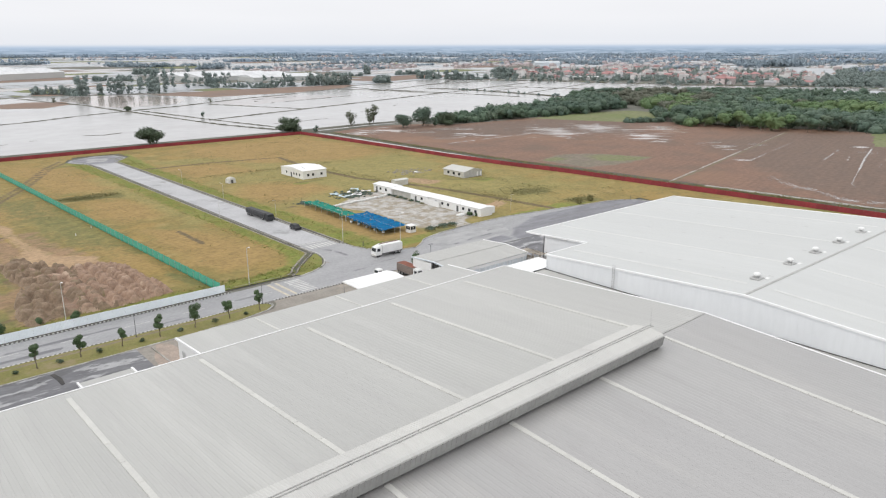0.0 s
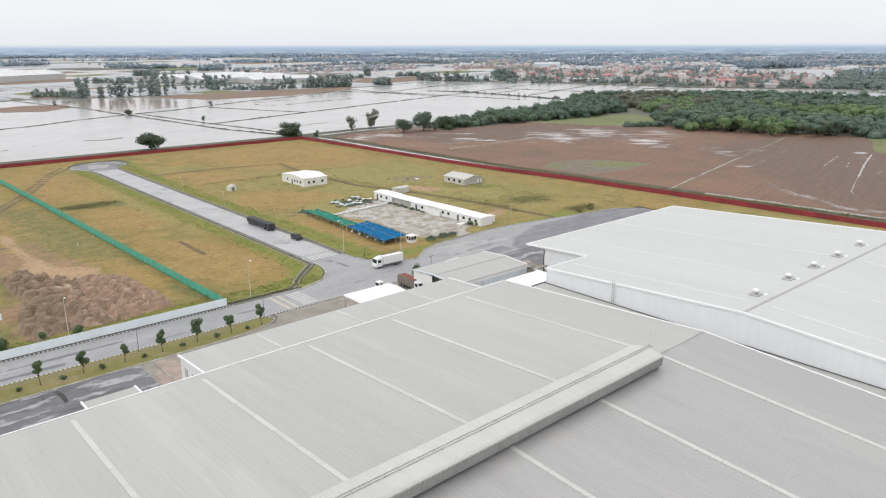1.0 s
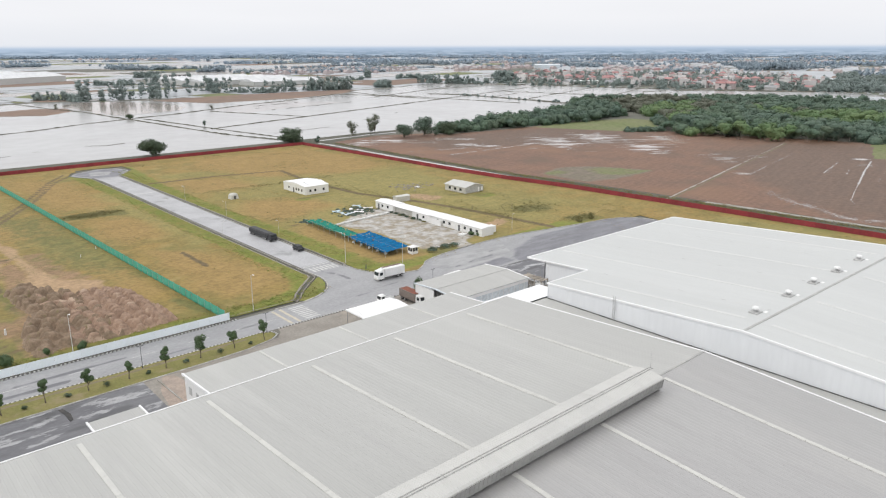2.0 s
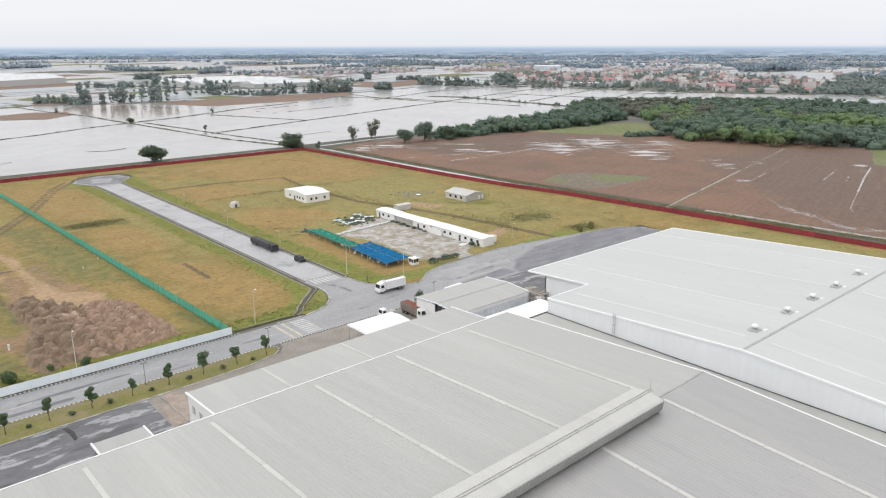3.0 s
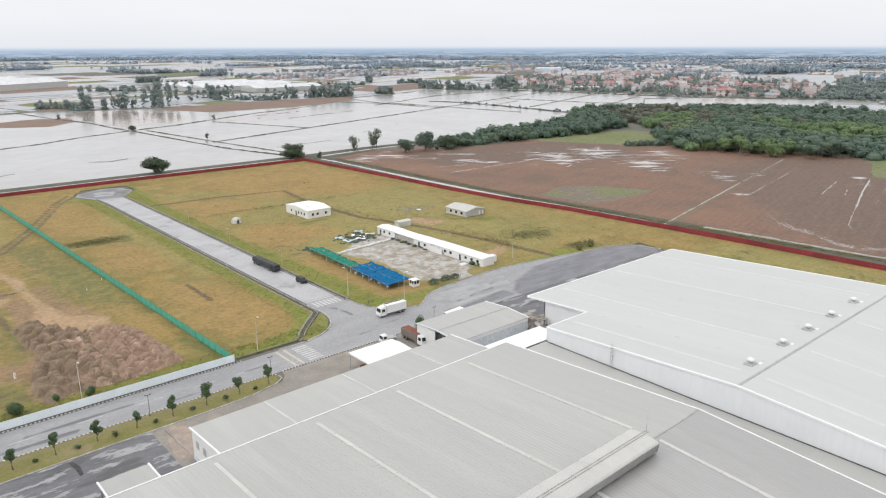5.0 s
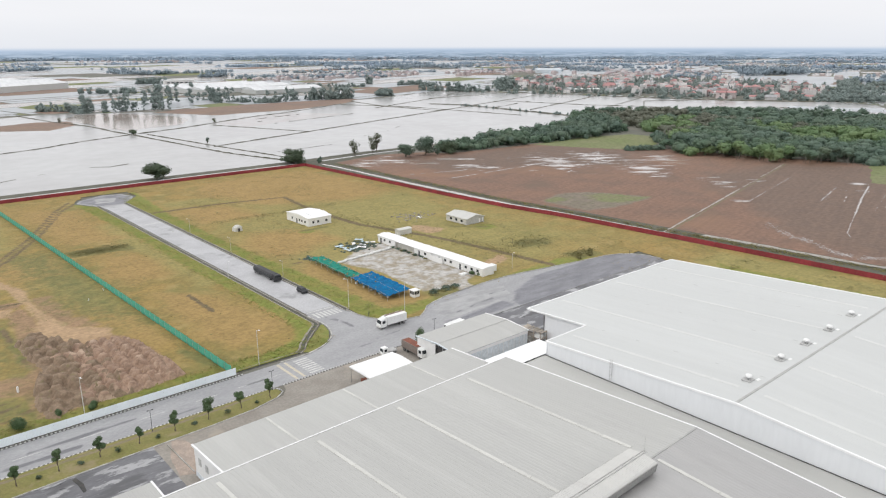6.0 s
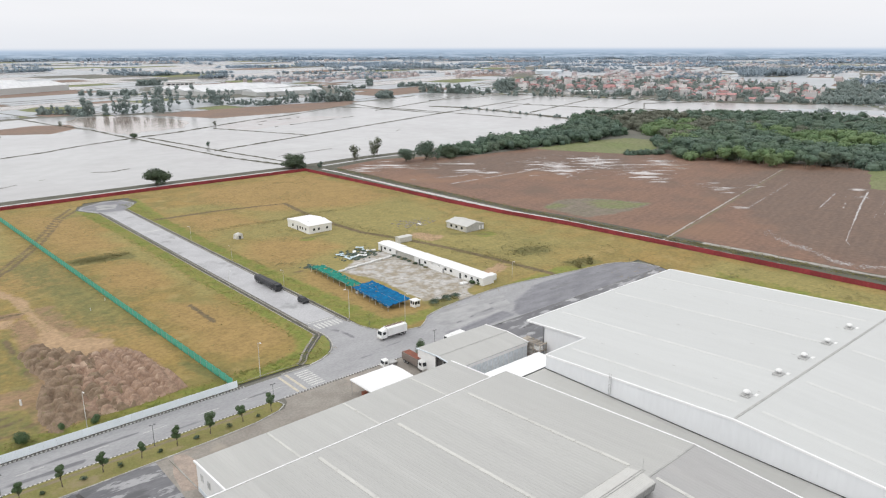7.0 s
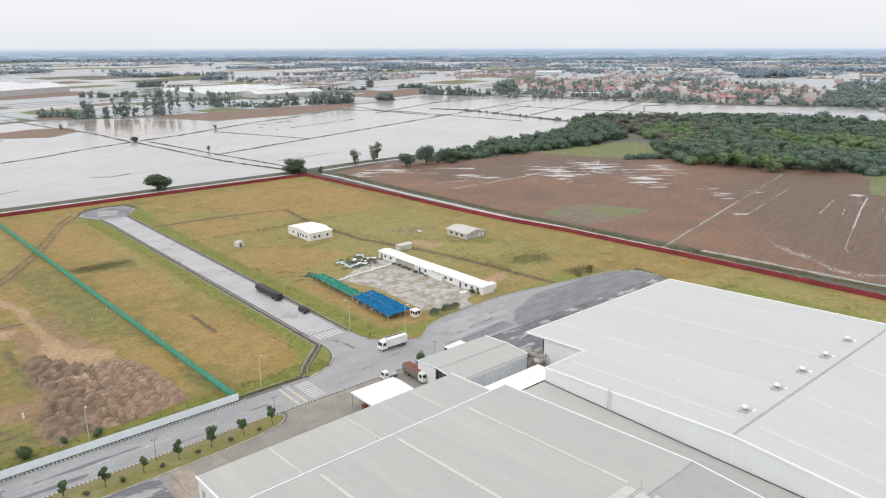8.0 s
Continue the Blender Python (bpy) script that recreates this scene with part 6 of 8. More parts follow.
wheel_parts(car, [(0.8, -0.85), (0.8, 0.85), (3.4, -0.85), (3.4, 0.85)], 0.34, 0.22)

# ---- lamps and poles ----
def street_lamp(h, arm):
    s = thing("street_lamp", "tall grey street lamp with a short arm", "street lamp", group="street lamps")
    Geo().tube((0, 0, 0), (0, 0, 0.5), 0.16, 0.14, 10).done("base", M_CONCRETE, s)
    Geo().tube((0, 0, 0.4), (0, 0, h), 0.085, 0.05, 10).done("pole", M_OFFWHITE, s)
    Geo().tube((0, 0, h - 0.05), (arm, 0, h + 0.35), 0.05, 0.04, 8).done("arm", M_OFFWHITE, s)
    Geo().loft([[(arm - 0.1, -0.1, h + 0.30), (arm + 0.7, -0.14, h + 0.38), (arm + 0.7, 0.14, h + 0.38), (arm - 0.1, 0.1, h + 0.30)], [(arm - 0.1, -0.08, h + 0.42), (arm + 0.65, -0.1, h + 0.5), (arm + 0.65, 0.1, h + 0.5), (arm - 0.1, 0.08, h + 0.42)]]).done("lamp_head", M_TRIM, s)
    return s


first = street_lamp(9.2, 1.0)
LAMPS = [(71.4, 152.9, 0.1, -90), (31.4, 153.6, 0.1, -90), (110.2, 171.5, 0.1, 180), (120.4, 157.3, 0.2, -90), (110.2, 211.6, 0.2, 180), (110.2, 252, 0.2, 180), (110.4, 292, 0.2, 180), (95.2, 222, 0.2, 0), (176, 167, 0.2, -90), (155, 169.6, 0.2, -90)]
for i, (x, y, z, a) in enumerate(LAMPS):
    small = 0.62 if i > 3 else 1.0
    if i == 0:
        first.matrix_basis = pose(x, y, z, 0, 0, a)
    else:
        c = copy_thing(first, pose(x, y, z, 0, 0, a))
        c.scale = (small, small, small)


def park_lamp():
    s = thing("park_lamp", "short dark lamp post with a double head", "lamp post", group="dark lamp posts")
    Geo().tube((0, 0, 0), (0, 0, 0.35), 0.12, 0.1, 8).done("base", M_DARKSTEEL, s)
    Geo().tube((0, 0, 0.3), (0, 0, 4.7), 0.06, 0.045, 8).done("pole", M_DARKSTEEL, s)
    for d in (-1, 1):
        Geo().tube((0, 0, 4.6), (0.45 * d, 0, 4.75), 0.035, n=6).done("arm", M_DARKSTEEL, s)
        Geo().bevelled(0.45 * d - 0.2, -0.13, 4.7, 0.45 * d + 0.2, 0.13, 4.82, 0.03).done("lamp_head", M_DARKSTEEL, s)
    return s


pl = park_lamp()
for i, (x, y) in enumerate(((40.1, 138.2), (67.5, 138.6), (12.5, 138.2), (116.2, 138.8))):
    if i == 0:
        pl.matrix_basis = pose(x, y, 0.15)
    else:
        copy_thing(pl, pose(x, y, 0.15))
for x, y, h in ((110.4, 161.6, 1.8), (111.8, 163.2, 1.4), (222.5, 150.5, 1.6), (200, 190, 2.0), (188, 200, 2.0)):
    q = Geo().tube((0, 0, 0), (0, 0, h), 0.07, 0.05, 8).done("sign_post", M_DARKSTEEL)
    q.matrix_basis = pose(x, y, 0.2)
    tagged(q, "slim dark post in the grass", "post")

# scrap between shed and warehouse
g = Geo()
for _ in range(40):
    s1 = rr.uniform(0.4, 1.0)
    g.blob((rr.uniform(130.2, 132.2), rr.uniform(106.5, 111.5), 0.05), s1, s1, s1 * 0.8, rr, 0.4, 6, 3, flat=True)
stuff(g.done("scrap_heap", M_ORANGE), "rusty orange scrap heap beside the warehouse", "scrap")
rack = thing("timber_rack", "rough timber rack with pale boards under the overhang", "rack", (129.6, 112.6, 0.05))
for x in (0.1, 2.5):
    for y in (0.1, 2.4, 4.6, 6.9):
        Geo().box(x, y, 0, x + 0.16, y + 0.16, 5.2).done("post", M_BOARD, rack)
for z in (1.5, 3.2, 4.9):
    for k in range(7):
        w = 0.62 + 0.12 * (k % 3)
        Geo().box(0.0 + 0.07 * (k % 2), 0.1 + k * 1.0, z, 2.75 - 0.1 * (k % 3), 0.1 + k * 1.0 + w, z + 0.1).done("board", M_BOARD, rack)
Geo().bevelled(0.4, 0.6, 3.3, 2.0, 2.6, 4.1, 0.15).done("bundle", M_SACK, rack, "pale wrapped bundle")
Geo().bevelled(0.5, 3.6, 1.6, 2.2, 5.6, 2.4, 0.15).done("bundle", M_OFFWHITE, rack, "dull wrapped bundle")
for k, (x, y) in enumerate(((128.4, 111.3), (129.4, 110.4), (128.2, 109.8), (129.5, 108.9))):
    q = Geo()
    rings = [[(r * math.cos(2 * math.pi * i / 14), r * math.sin(2 * math.pi * i / 14), z) for i in range(14)] for r, z in ((0.3, 0.0), (0.31, 0.28), (0.33, 0.3), (0.31, 0.32), (0.31, 0.6), (0.33, 0.62), (0.31, 0.64), (0.3, 0.9), (0.24, 0.9), (0.24, 0.86))]
    b = q.loft(rings).done("steel_drum", (M_DARKSTEEL, M_OFFWHITE)[k % 2])
    b.matrix_basis = pose(x, y, 0.05)
    tagged(b, ("dark steel drum beside the timber rack", "pale steel drum beside the timber rack")[k % 2], "drum", "drums beside the rack")

# ---- trees and bushes ----
def tree(name, label, height, spread, trunk, leaves, seed, leaf=0.28, mat_leaf=None, fork=0.35, lobes=7, gap=0.0):
    """A tapered trunk, limbs and a crown of many leaf sprays in uneven lobes."""
    rng = np.random.default_rng(seed)
    t = thing(name, label, "tree")
    g = Geo()
    pts = [(0, 0, 0)]
    for k in range(1, 4):
        pts.append((rng.normal() * 0.05 * spread, rng.normal() * 0.05 * spread, height * fork * k / 3))
    for k in range(3):
        g.tube(pts[k], pts[k + 1], trunk * (1 - 0.18 * k), trunk * (1 - 0.18 * (k + 1)), 8)
    top = np.array(pts[-1])
    blobs = []
    for i in range(lobes):
        a = 2 * math.pi * i / lobes + rng.uniform(-0.4, 0.4)
        rad = spread * rng.uniform(0.2, 0.62) * (0.5 if i % 3 == 0 else 1)
        z = height * rng.uniform(fork + 0.14, 0.86)
        c = (top[0] + rad * math.cos(a), top[1] + rad * math.sin(a), z)
        g.tube(tuple(top), c, trunk * 0.45, trunk * 0.12, 6)
        s = spread * rng.uniform(0.34, 0.52)
        blobs.append((*c, s, s * rng.uniform(0.85, 1.1), min(s * 0.9, height * 0.27) * rng.uniform(0.8, 1.1)))
    g.done("trunk", M_BARK, t)
    pt, way = crown_points(blobs, leaves, rng, 0.45)
    pt[:, 2] = np.maximum(pt[:, 2], 0.25)
    kept = rng.uniform(size=len(pt)) > gap
    pt, way = pt[kept], way[kept]
    cards("crown", leaf_quads(pt, leaf, rng, 1.0, way + np.array([0, 0, 0.25])), mat_leaf or M_LEAF, t)
    return t


# young trees on the verge
for i, (x, h, s) in enumerate(((14.9, 4.8, 1.4), (21.9, 4.7, 1.3), (29.1, 4.4, 1.35), (36.5, 4.6, 1.1), (43.7, 4.5, 1.35), (50.8, 4.9, 2.0), (58.2, 4.3, 1.3), (65.2, 4.5, 1.35), (7.8, 4.6, 1.4), (0.6, 4.6, 1.4))):
    t = tree("verge_tree", "young clipped street tree on the grass verge", h * 1.12, s * 0.98, 0.13, 2300, 40 + i, 0.15, M_LEAFS, fork=0.24, lobes=7)
    t.matrix_basis = pose(x, 134.8 + x * 0.008, 0.16, 0, 0, 47 * i)
    t["group"] = "street trees on the verge"
# big trees along the far dike and by the flooded fields
for i, (x, y, h, s, lv, mt, lab, gp, lf) in enumerate((
        (235, 424.5, 10.5, 9.6, 5200, M_LEAF, "broad dark-leaved tree at the fence corner", 0, 0.55),
        (144.5, 425.5, 9.5, 9.8, 5200, M_LEAF, "broad dark-leaved tree beside the flooded field", 0, 0.55),
        (288.5, 432, 11, 4.8, 900, M_LEAFY, "thin open grey-green tree on the dike", 0.1, 0.5),
        (306, 434, 13, 4.6, 900, M_LEAFY, "thin open grey-green tree on the dike", 0.1, 0.5),
        (311, 436, 15, 4.6, 1000, M_LEAFY, "tall thin grey-green tree on the dike", 0.1, 0.5),
        (327, 398, 14, 9.5, 3600, M_LEAFD, "tall bushy tree at the edge of the mud field", 0, 0.55),
        (310, 400, 9, 9.0, 2600, M_LEAFD, "bushy tree at the edge of the mud field", 0, 0.5),
        (345, 392, 8.5, 9.0, 3000, M_LEAF, "dark round bush at the edge of the mud field", 0, 0.5),
        (333, 392, 4.5, 2.6, 500, M_LEAFD, "bush under the tall tree", 0, 0.4),
        (211, 668, 4.0, 5.0, 900, M_LEAF, "low broad tree where the dikes meet", 0, 0.5),
        (236, 566, 4.6, 2.3, 260, M_LEAFD, "thin bush on the dike", 0.1, 0.42),
        (309, 718, 4.6, 2.6, 260, M_LEAFY, "thin bush on the far dike", 0.1, 0.45),
        (187, 818, 5.4, 3.0, 260, M_LEAFY, "thin bush on the far dike", 0.1, 0.45),
        (250, 417, 4.6, 2.2, 400, M_LEAFD, "small tree behind the red fence", 0, 0.4))):
    t = tree("field_tree", lab, h, s, 0.3, lv, 90 + i, lf, mt, fork=0.07, lobes=15, gap=gp)
    t.matrix_basis = pose(x, y, 0.1, 0, 0, 31 * i)


def bush(label, x, y, h, s, n, seed, leaf=0.16, mt=None, name="bush", ground=0.2):
    rng = np.random.default_rng(seed)
    lob = [(rng.uniform(-0.35, 0.35) * s, rng.uniform(-0.35, 0.35) * s, h * rng.uniform(0.35, 0.6), s * 0.6, s * 0.6, h * 0.45) for _ in range(4)]
    pt, way = crown_points(lob, n, rng, 0.4)
    ob = cards(name, leaf_quads(pt, leaf, rng, 1.0, way), mt or M_LEAF)
    ob.matrix_basis = pose(x, y, ground)
    return tagged(ob, label, "bush")


for i, x in enumerate((4, 11.5, 18.4, 25.5, 32.4, 40.0, 47.6, 54.8, 61.7)):
    bush("small round shrub on the verge", x, 134.9, (0.8, 1.1, 0.7)[i % 3], (0.9, 1.0, 0.7)[i % 3], 220, 200 + i, 0.13, M_LEAF if i % 3 else M_LEAFD, "verge_shrub", 0.15)
for i, (x, y, h, s) in enumerate(((19.6, 156.6, 2.8, 2.4), (33.8, 156.4, 1.6, 1.3), (27, 157.5, 1.5, 1.0), (110.4, 137.2, 4.6, 2.1), (162, 169, 1.6, 1.3), (160.4, 171.4, 1.3, 1.5))):
    bush("dark green bush beside the road", x, y, h, s, 3000, 300 + i, 0.14, M_LEAFS)

for i in range(9):
    bush("dark weeds at the foot of the barrack", 160.0 + 0.5 * (i % 2), 196 + i * 2.3 + 0.6 * (i % 3), 0.4 + 0.25 * (i % 3), 1.1 + 0.4 * (i % 2), 260, 340 + i, 0.17, M_LEAFD if i % 3 else M_DARKGRASS)
for i in range(8):
    bush("dark green weeds along the drive", 137 + i * 1.6, 164.4 + 1.1 * (i % 3), 0.2 + 0.08 * (i % 2), 2.6, 420, 360 + i, 0.17, M_LEAFD if i % 3 else M_DARKGRASS)
for i in range(6):
    bush("rough weeds beside the road bend", 203 + i * 2.2, 159 + 1.6 * (i % 3), 0.8 + 0.25 * (i % 2), 1.6, 240, 380 + i, 0.24, M_DARKGRASS)

# low weeds scattered through the dry lots
rng = np.random.default_rng(5)
pts = []
for x0, x1, y0, y1, n in ((60, 95, 153, 400, 500), (110, 238, 157, 408, 1500), (-20, 60, 240, 405, 500), (204, 240, 90, 156, 150)):
    pts.append(np.stack([rng.uniform(x0, x1, n), rng.uniform(y0, y1, n), np.full(n, 0.3)], axis=1))
pts = np.concatenate(pts)
keep = ~((pts[:, 0] > 133) & (pts[:, 0] < 168) & (pts[:, 1] > 165) & (pts[:, 1] < 232))
pts = pts[keep]
cl = np.repeat(pts, 6, axis=0) + rng.normal(size=(len(pts) * 6, 3)) * np.array([0.6, 0.6, 0.05])
stuff(cards("dry_tufts", leaf_quads(cl, 0.2, rng, 0.06), M_GRASS), "dry golden grass tufts over the lots", "grass")
sc = []
for x0, x1, y0, y1, n in ((60, 94, 158, 400, 900), (112, 238, 160, 405, 7500), (-20, 58, 215, 405, 1200), (206, 252, 66, 150, 1400)):
    for x, y in zip(rng.uniform(x0, x1, n), rng.uniform(y0, y1, n)):
        d = noise.noise(Vector((x * 0.045, y * 0.045, 11))) + 0.6 * noise.noise(Vector((x * 0.16, y * 0.16, 4)))
        if d > 0.13 and not (133 < x < 168 and 160 < y < 232):
            sc.append((x, y, 0.32))
sc = np.array(sc)
sc = np.repeat(sc, 7, axis=0) + rng.normal(size=(len(sc) * 7, 3)) * np.array([0.55, 0.55, 0.08])
stuff(cards("scrub_tufts", leaf_quads(sc, 0.24, rng, 0.06), M_DARKGRASS), "darker scrubby tufts through the dry grass", "grass")
n = 1500
p1 = np.stack([rng.uniform(109.9, 116, n), rng.uniform(160, 385, n), np.full(n, 0.3)], axis=1)
p2 = np.stack([rng.uniform(89, 95.4, n), rng.uniform(160, 375, n), np.full(n, 0.3)], axis=1)
p3 = np.stack([rng.uniform(-20, 64, n), rng.uniform(153, 159, n), np.full(n, 0.3)], axis=1)
p4 = np.stack([rng.uniform(66, 92, n // 3), rng.uniform(153, 159, n // 3), np.full(n // 3, 0.3)], axis=1)
gp = np.concatenate([p1, p2, p3, p4])
gp = np.repeat(gp, 4, axis=0) + rng.normal(size=(len(gp) * 4, 3)) * np.array([0.35, 0.35, 0.1])
stuff(cards("green_tufts", leaf_quads(gp, 0.2, rng, 0.2), M_GREEN), "green weeds along road edges and drains", "grass")
pw = []
for cx, cy, rx, ry, n in ((205, 187, 12, 8, 260), (208, 163, 8, 4, 200), (218, 232, 8, 9, 160), (72, 288, 11, 4, 700), (186, 205, 8, 20, 120), (150, 300, 40, 3, 160), (172, 290, 3, 40, 160), (176, 250, 4, 30, 120), (188, 185, 4, 20, 120)):
    pw.append(np.stack([rng.normal(cx, rx * 0.5, n), rng.normal(cy, ry * 0.5, n), np.full(n, 0.4)], axis=1))
pw = np.concatenate(pw)
pw = np.repeat(pw, 6, axis=0) + rng.normal(size=(len(pw) * 6, 3)) * np.array([0.5, 0.5, 0.2])
bank = []
for (x0, y0), (x1, y1), n in (((256.5, 405), (256.8, 320), 500), ((256.8, 320), (258, 246), 500), ((258, 246), (265, 150), 800), ((265, 150), (269, 105), 700), ((269, 105), (276, 40), 600)):
    t = rng.uniform(size=n)
    bank.append(np.stack([x0 + (x1 - x0) * t + rng.normal(size=n) * 1.6, y0 + (y1 - y0) * t + rng.normal(size=n) * 1.0, np.abs(rng.normal(size=n)) * 0.15 + 0.12], axis=1))
bank = np.concatenate(bank)
stuff(cards("bank_weeds", leaf_quads(np.repeat(bank, 4, axis=0) + rng.normal(size=(len(bank) * 4, 3)) * np.array([0.5, 0.5, 0.1]), 0.25, rng, 0.6), M_DARKGRASS), "dark weeds on the bank behind the red fence", "grass")
sw = np.stack([rng.normal(209, 3.5, 500), rng.uniform(62, 132, 500), np.full(500, 0.35)], axis=1)
stuff(cards("strip_weeds", leaf_quads(np.repeat(sw, 6, axis=0) + rng.normal(size=(3000, 3)) * np.array([0.6, 0.6, 0.2]), 0.35, rng, 0.5), M_DARKGRASS), "dark weeds along the warehouse strip", "grass")
stuff(cards("dark_weeds", leaf_quads(pw, 0.24, rng, 0.25), M_DARKGRASS), "patches of darker weeds in the dry grass", "grass")

# ---- fields beyond the fence ----
rf = random.Random(17)
MUD = [(258, 410), (300, 421), (338, 408), (342, 393), (384, 388), (435, 386), (452, 372), (454, 331), (478, 313), (492, 250), (505, 216), (518, 168), (575, 40), (420, -60), (284, -60), (278, 70), (275, 91), (273, 122), (270, 146), (264.5, 215), (259, 250), (258, 320)]
# middle, reach along and across the furrows of the places where water stands
WET = [(372, 312, 26, 42), (410, 312, 24, 36), (397, 262, 22, 40), (438, 274, 18, 24), (386, 208, 15, 14), (402, 190, 8, 8), (345, 168, 7, 5),
       (316, 338, 18, 14), (280, 394, 24, 26), (300, 380, 22, 15), (330, 372, 20, 12), (440, 150, 7, 6)]


def wet_patch(cx, cy, rx, ry):
    c, s = math.cos(FURROW), math.sin(FURROW)
    ring = [(rx * math.cos(0.35 * math.pi * i / 1.75), ry * math.sin(0.35 * math.pi * i / 1.75)) for i in range(10)]
    return [(cx + u * c - w * s, cy + u * s + w * c) for u, w in ring], 1.7 * min(rx, ry)


ground("mud_field", MUD, 0.03, M_MUD, "wide brown ploughed mud field with a weedy patch", "field", {
    "wet": [wet_patch(*q) for q in WET],
    "scrub": [([(270, 237), (292, 243), (308, 234), (321, 204), (290, 202), (268, 207)], 4.0)],
    "weeds": [([(296, 232), (308, 228), (320, 206), (300, 204), (290, 214)], 5.0), ([(270, 236), (284, 240), (286, 230), (272, 228)], 4.0)],
    "olive": [([(300, 390), (440, 380), (450, 300), (400, 270), (340, 310), (290, 330)], 25), ([(310, 140), (400, 225), (480, 214), (515, 165), (570, 60), (420, 0), (290, 0), (284, 100)], 22)]}, 4.0)
PATH_W = [(247.5, 412), (249, 392), (248.5, 320), (249.5, 282), (251, 241), (256, 211), (260, 160), (261.2, 140), (262.8, 118), (264, 88), (266, 60), (272, -60)]
PATH_FAR = [(252.5, 412), (253.3, 399), (254.6, 320), (256, 290), (256.4, 246), (260.6, 214), (262.8, 160), (263.6, 142), (264.6, 119), (265.6, 88.5), (268, 60), (274, -60)]
sheet("fence_bank", [(235.8, 412)] + [(x + 0.3, y) for x, y in RED_LINE[3:]] + [(284.5, -60), (279, 70), (276, 91), (274, 122), (271, 146), (265.5, 215), (260, 250), (259, 320), (259, 412)], 0.05, M_DIKE, "weedy dark bank behind the red fence", "bank")
PATH_E = [(a + 0.45 * (c - a), b) for (a, b), (c, d) in zip(PATH_W, PATH_FAR)]
sheet("canal", [(a - 0.5, b) for a, b in PATH_W] + PATH_E[::-1], 0.09, M_PUDDLE, "narrow pale canal behind the red fence", "water", 0.3, rf)
sheet("field_track", [(267.4, 147), (270.6, 147), (273.2, 122.5), (275, 92), (278.4, 70), (284, -60), (281, -60), (276, 70), (272.8, 91), (270.2, 121.5)], 0.08, M_CONCRETE, "pale trodden track on the bank", "path", 0.5, rf)
sheet("weedy_patch", [(425, 385), (440, 350), (456, 322), (470, 314), (500, 320), (545, 350), (540, 374), (495, 386)], 0.06, M_GREENFIELD, "green grass beside the wood", "field", 1.0, rf)
sheet("weedy_patch", [(513, 169), (484, 158), (446.5, 145.5), (448, 136), (515, 118), (560, 130)], 0.05, M_GREENFIELD, "bright green rice plot beside the wood", "field", 1.5, rf)


def ribbon(name, pts, w, z, material, label, category, wob=0.2):
    """A narrow strip along a line, with wandering edges."""
    left, right = [], []
    for i, (x, y) in enumerate(pts):
        x0, y0 = pts[max(0, i - 1)]
        x1, y1 = pts[min(len(pts) - 1, i + 1)]
        a = math.atan2(y1 - y0, x1 - x0)
        h = w / 2
        left.append((x - math.sin(a) * h, y + math.cos(a) * h))
        right.append((x + math.sin(a) * h, y - math.cos(a) * h))
    return sheet(name, left + right[::-1], z, material, label, category, wob, rf)


ribbon("field_path", [(257, 159.5), (272, 163), (372, 185.3)], 0.75, 0.062, M_CONCRETE, "pale straight path across the mud field", "path", 0.3)
ribbon("field_path", [(259, 158.6), (274, 161.9), (366, 182.4), (478, 207.6)], 1.1, 0.055, M_WEEDY, "grass ridge beside the path", "path", 0.4)

def broken(pts, w, label, fill=0.75, z=0.066, material=None):
    """A line of water or pale silt in a furrow, broken here and there."""
    g = Geo()
    for (x0, y0), (x1, y1) in zip(pts, pts[1:]):
        d = math.hypot(x1 - x0, y1 - y0)
        n = int(d / 3)
        a = math.atan2(y1 - y0, x1 - x0)
        for i in range(n):
            if rf.random() < fill:
                t0, t1, o, h = (i - 0.05) / n, (i + 1.05) / n, rf.uniform(-0.2, 0.2), w / 2 * rf.uniform(0.5, 1.3)
                h2 = w / 2 * rf.uniform(0.5, 1.3)
                p = [(x0 + (x1 - x0) * t, y0 + (y1 - y0) * t) for t in (t0, t1)]
                sx, sy = -math.sin(a), math.cos(a)
                g.face([(p[0][0] + sx * (o - h), p[0][1] + sy * (o - h), z), (p[1][0] + sx * (o - h2), p[1][1] + sy * (o - h2), z), (p[1][0] + sx * (o + h2), p[1][1] + sy * (o + h2), z), (p[0][0] + sx * (o + h), p[0][1] + sy * (o + h), z)])
    stuff(g.done("furrow_water", material or M_PUDDLE), label, "water")


broken([(278.7, 315), (345, 316), (432, 324)], 1.1, "broken line of water along a furrow", 0.85)
broken([(268, 341), (302, 331), (349, 347), (400, 345)], 0.9, "broken line of water along a furrow", 0.55)
broken([(343, 282), (395, 300), (432, 324)], 0.9, "broken line of water along a furrow", 0.6)
broken([(372, 185.3), (478, 209)], 0.6, "broken pale silt at the end of the path", 0.6, 0.062, M_CONCRETE)
broken([(343, 166), (433, 184)], 0.35, "thin line of water in a furrow", 0.7)
broken([(439, 143), (400, 133), (359, 121)], 0.9, "pale line of water across the ploughed corner", 0.95)
broken([(359, 121), (317, 109), (300, 98)], 0.3, "thin line of water across the ploughed corner", 0.6)
broken([(420, 153), (377, 144)], 0.5, "short dashes of water in the furrows", 0.5)
broken([(396, 139), (380, 134)], 0.6, "short dashes of water in the furrows", 0.6)


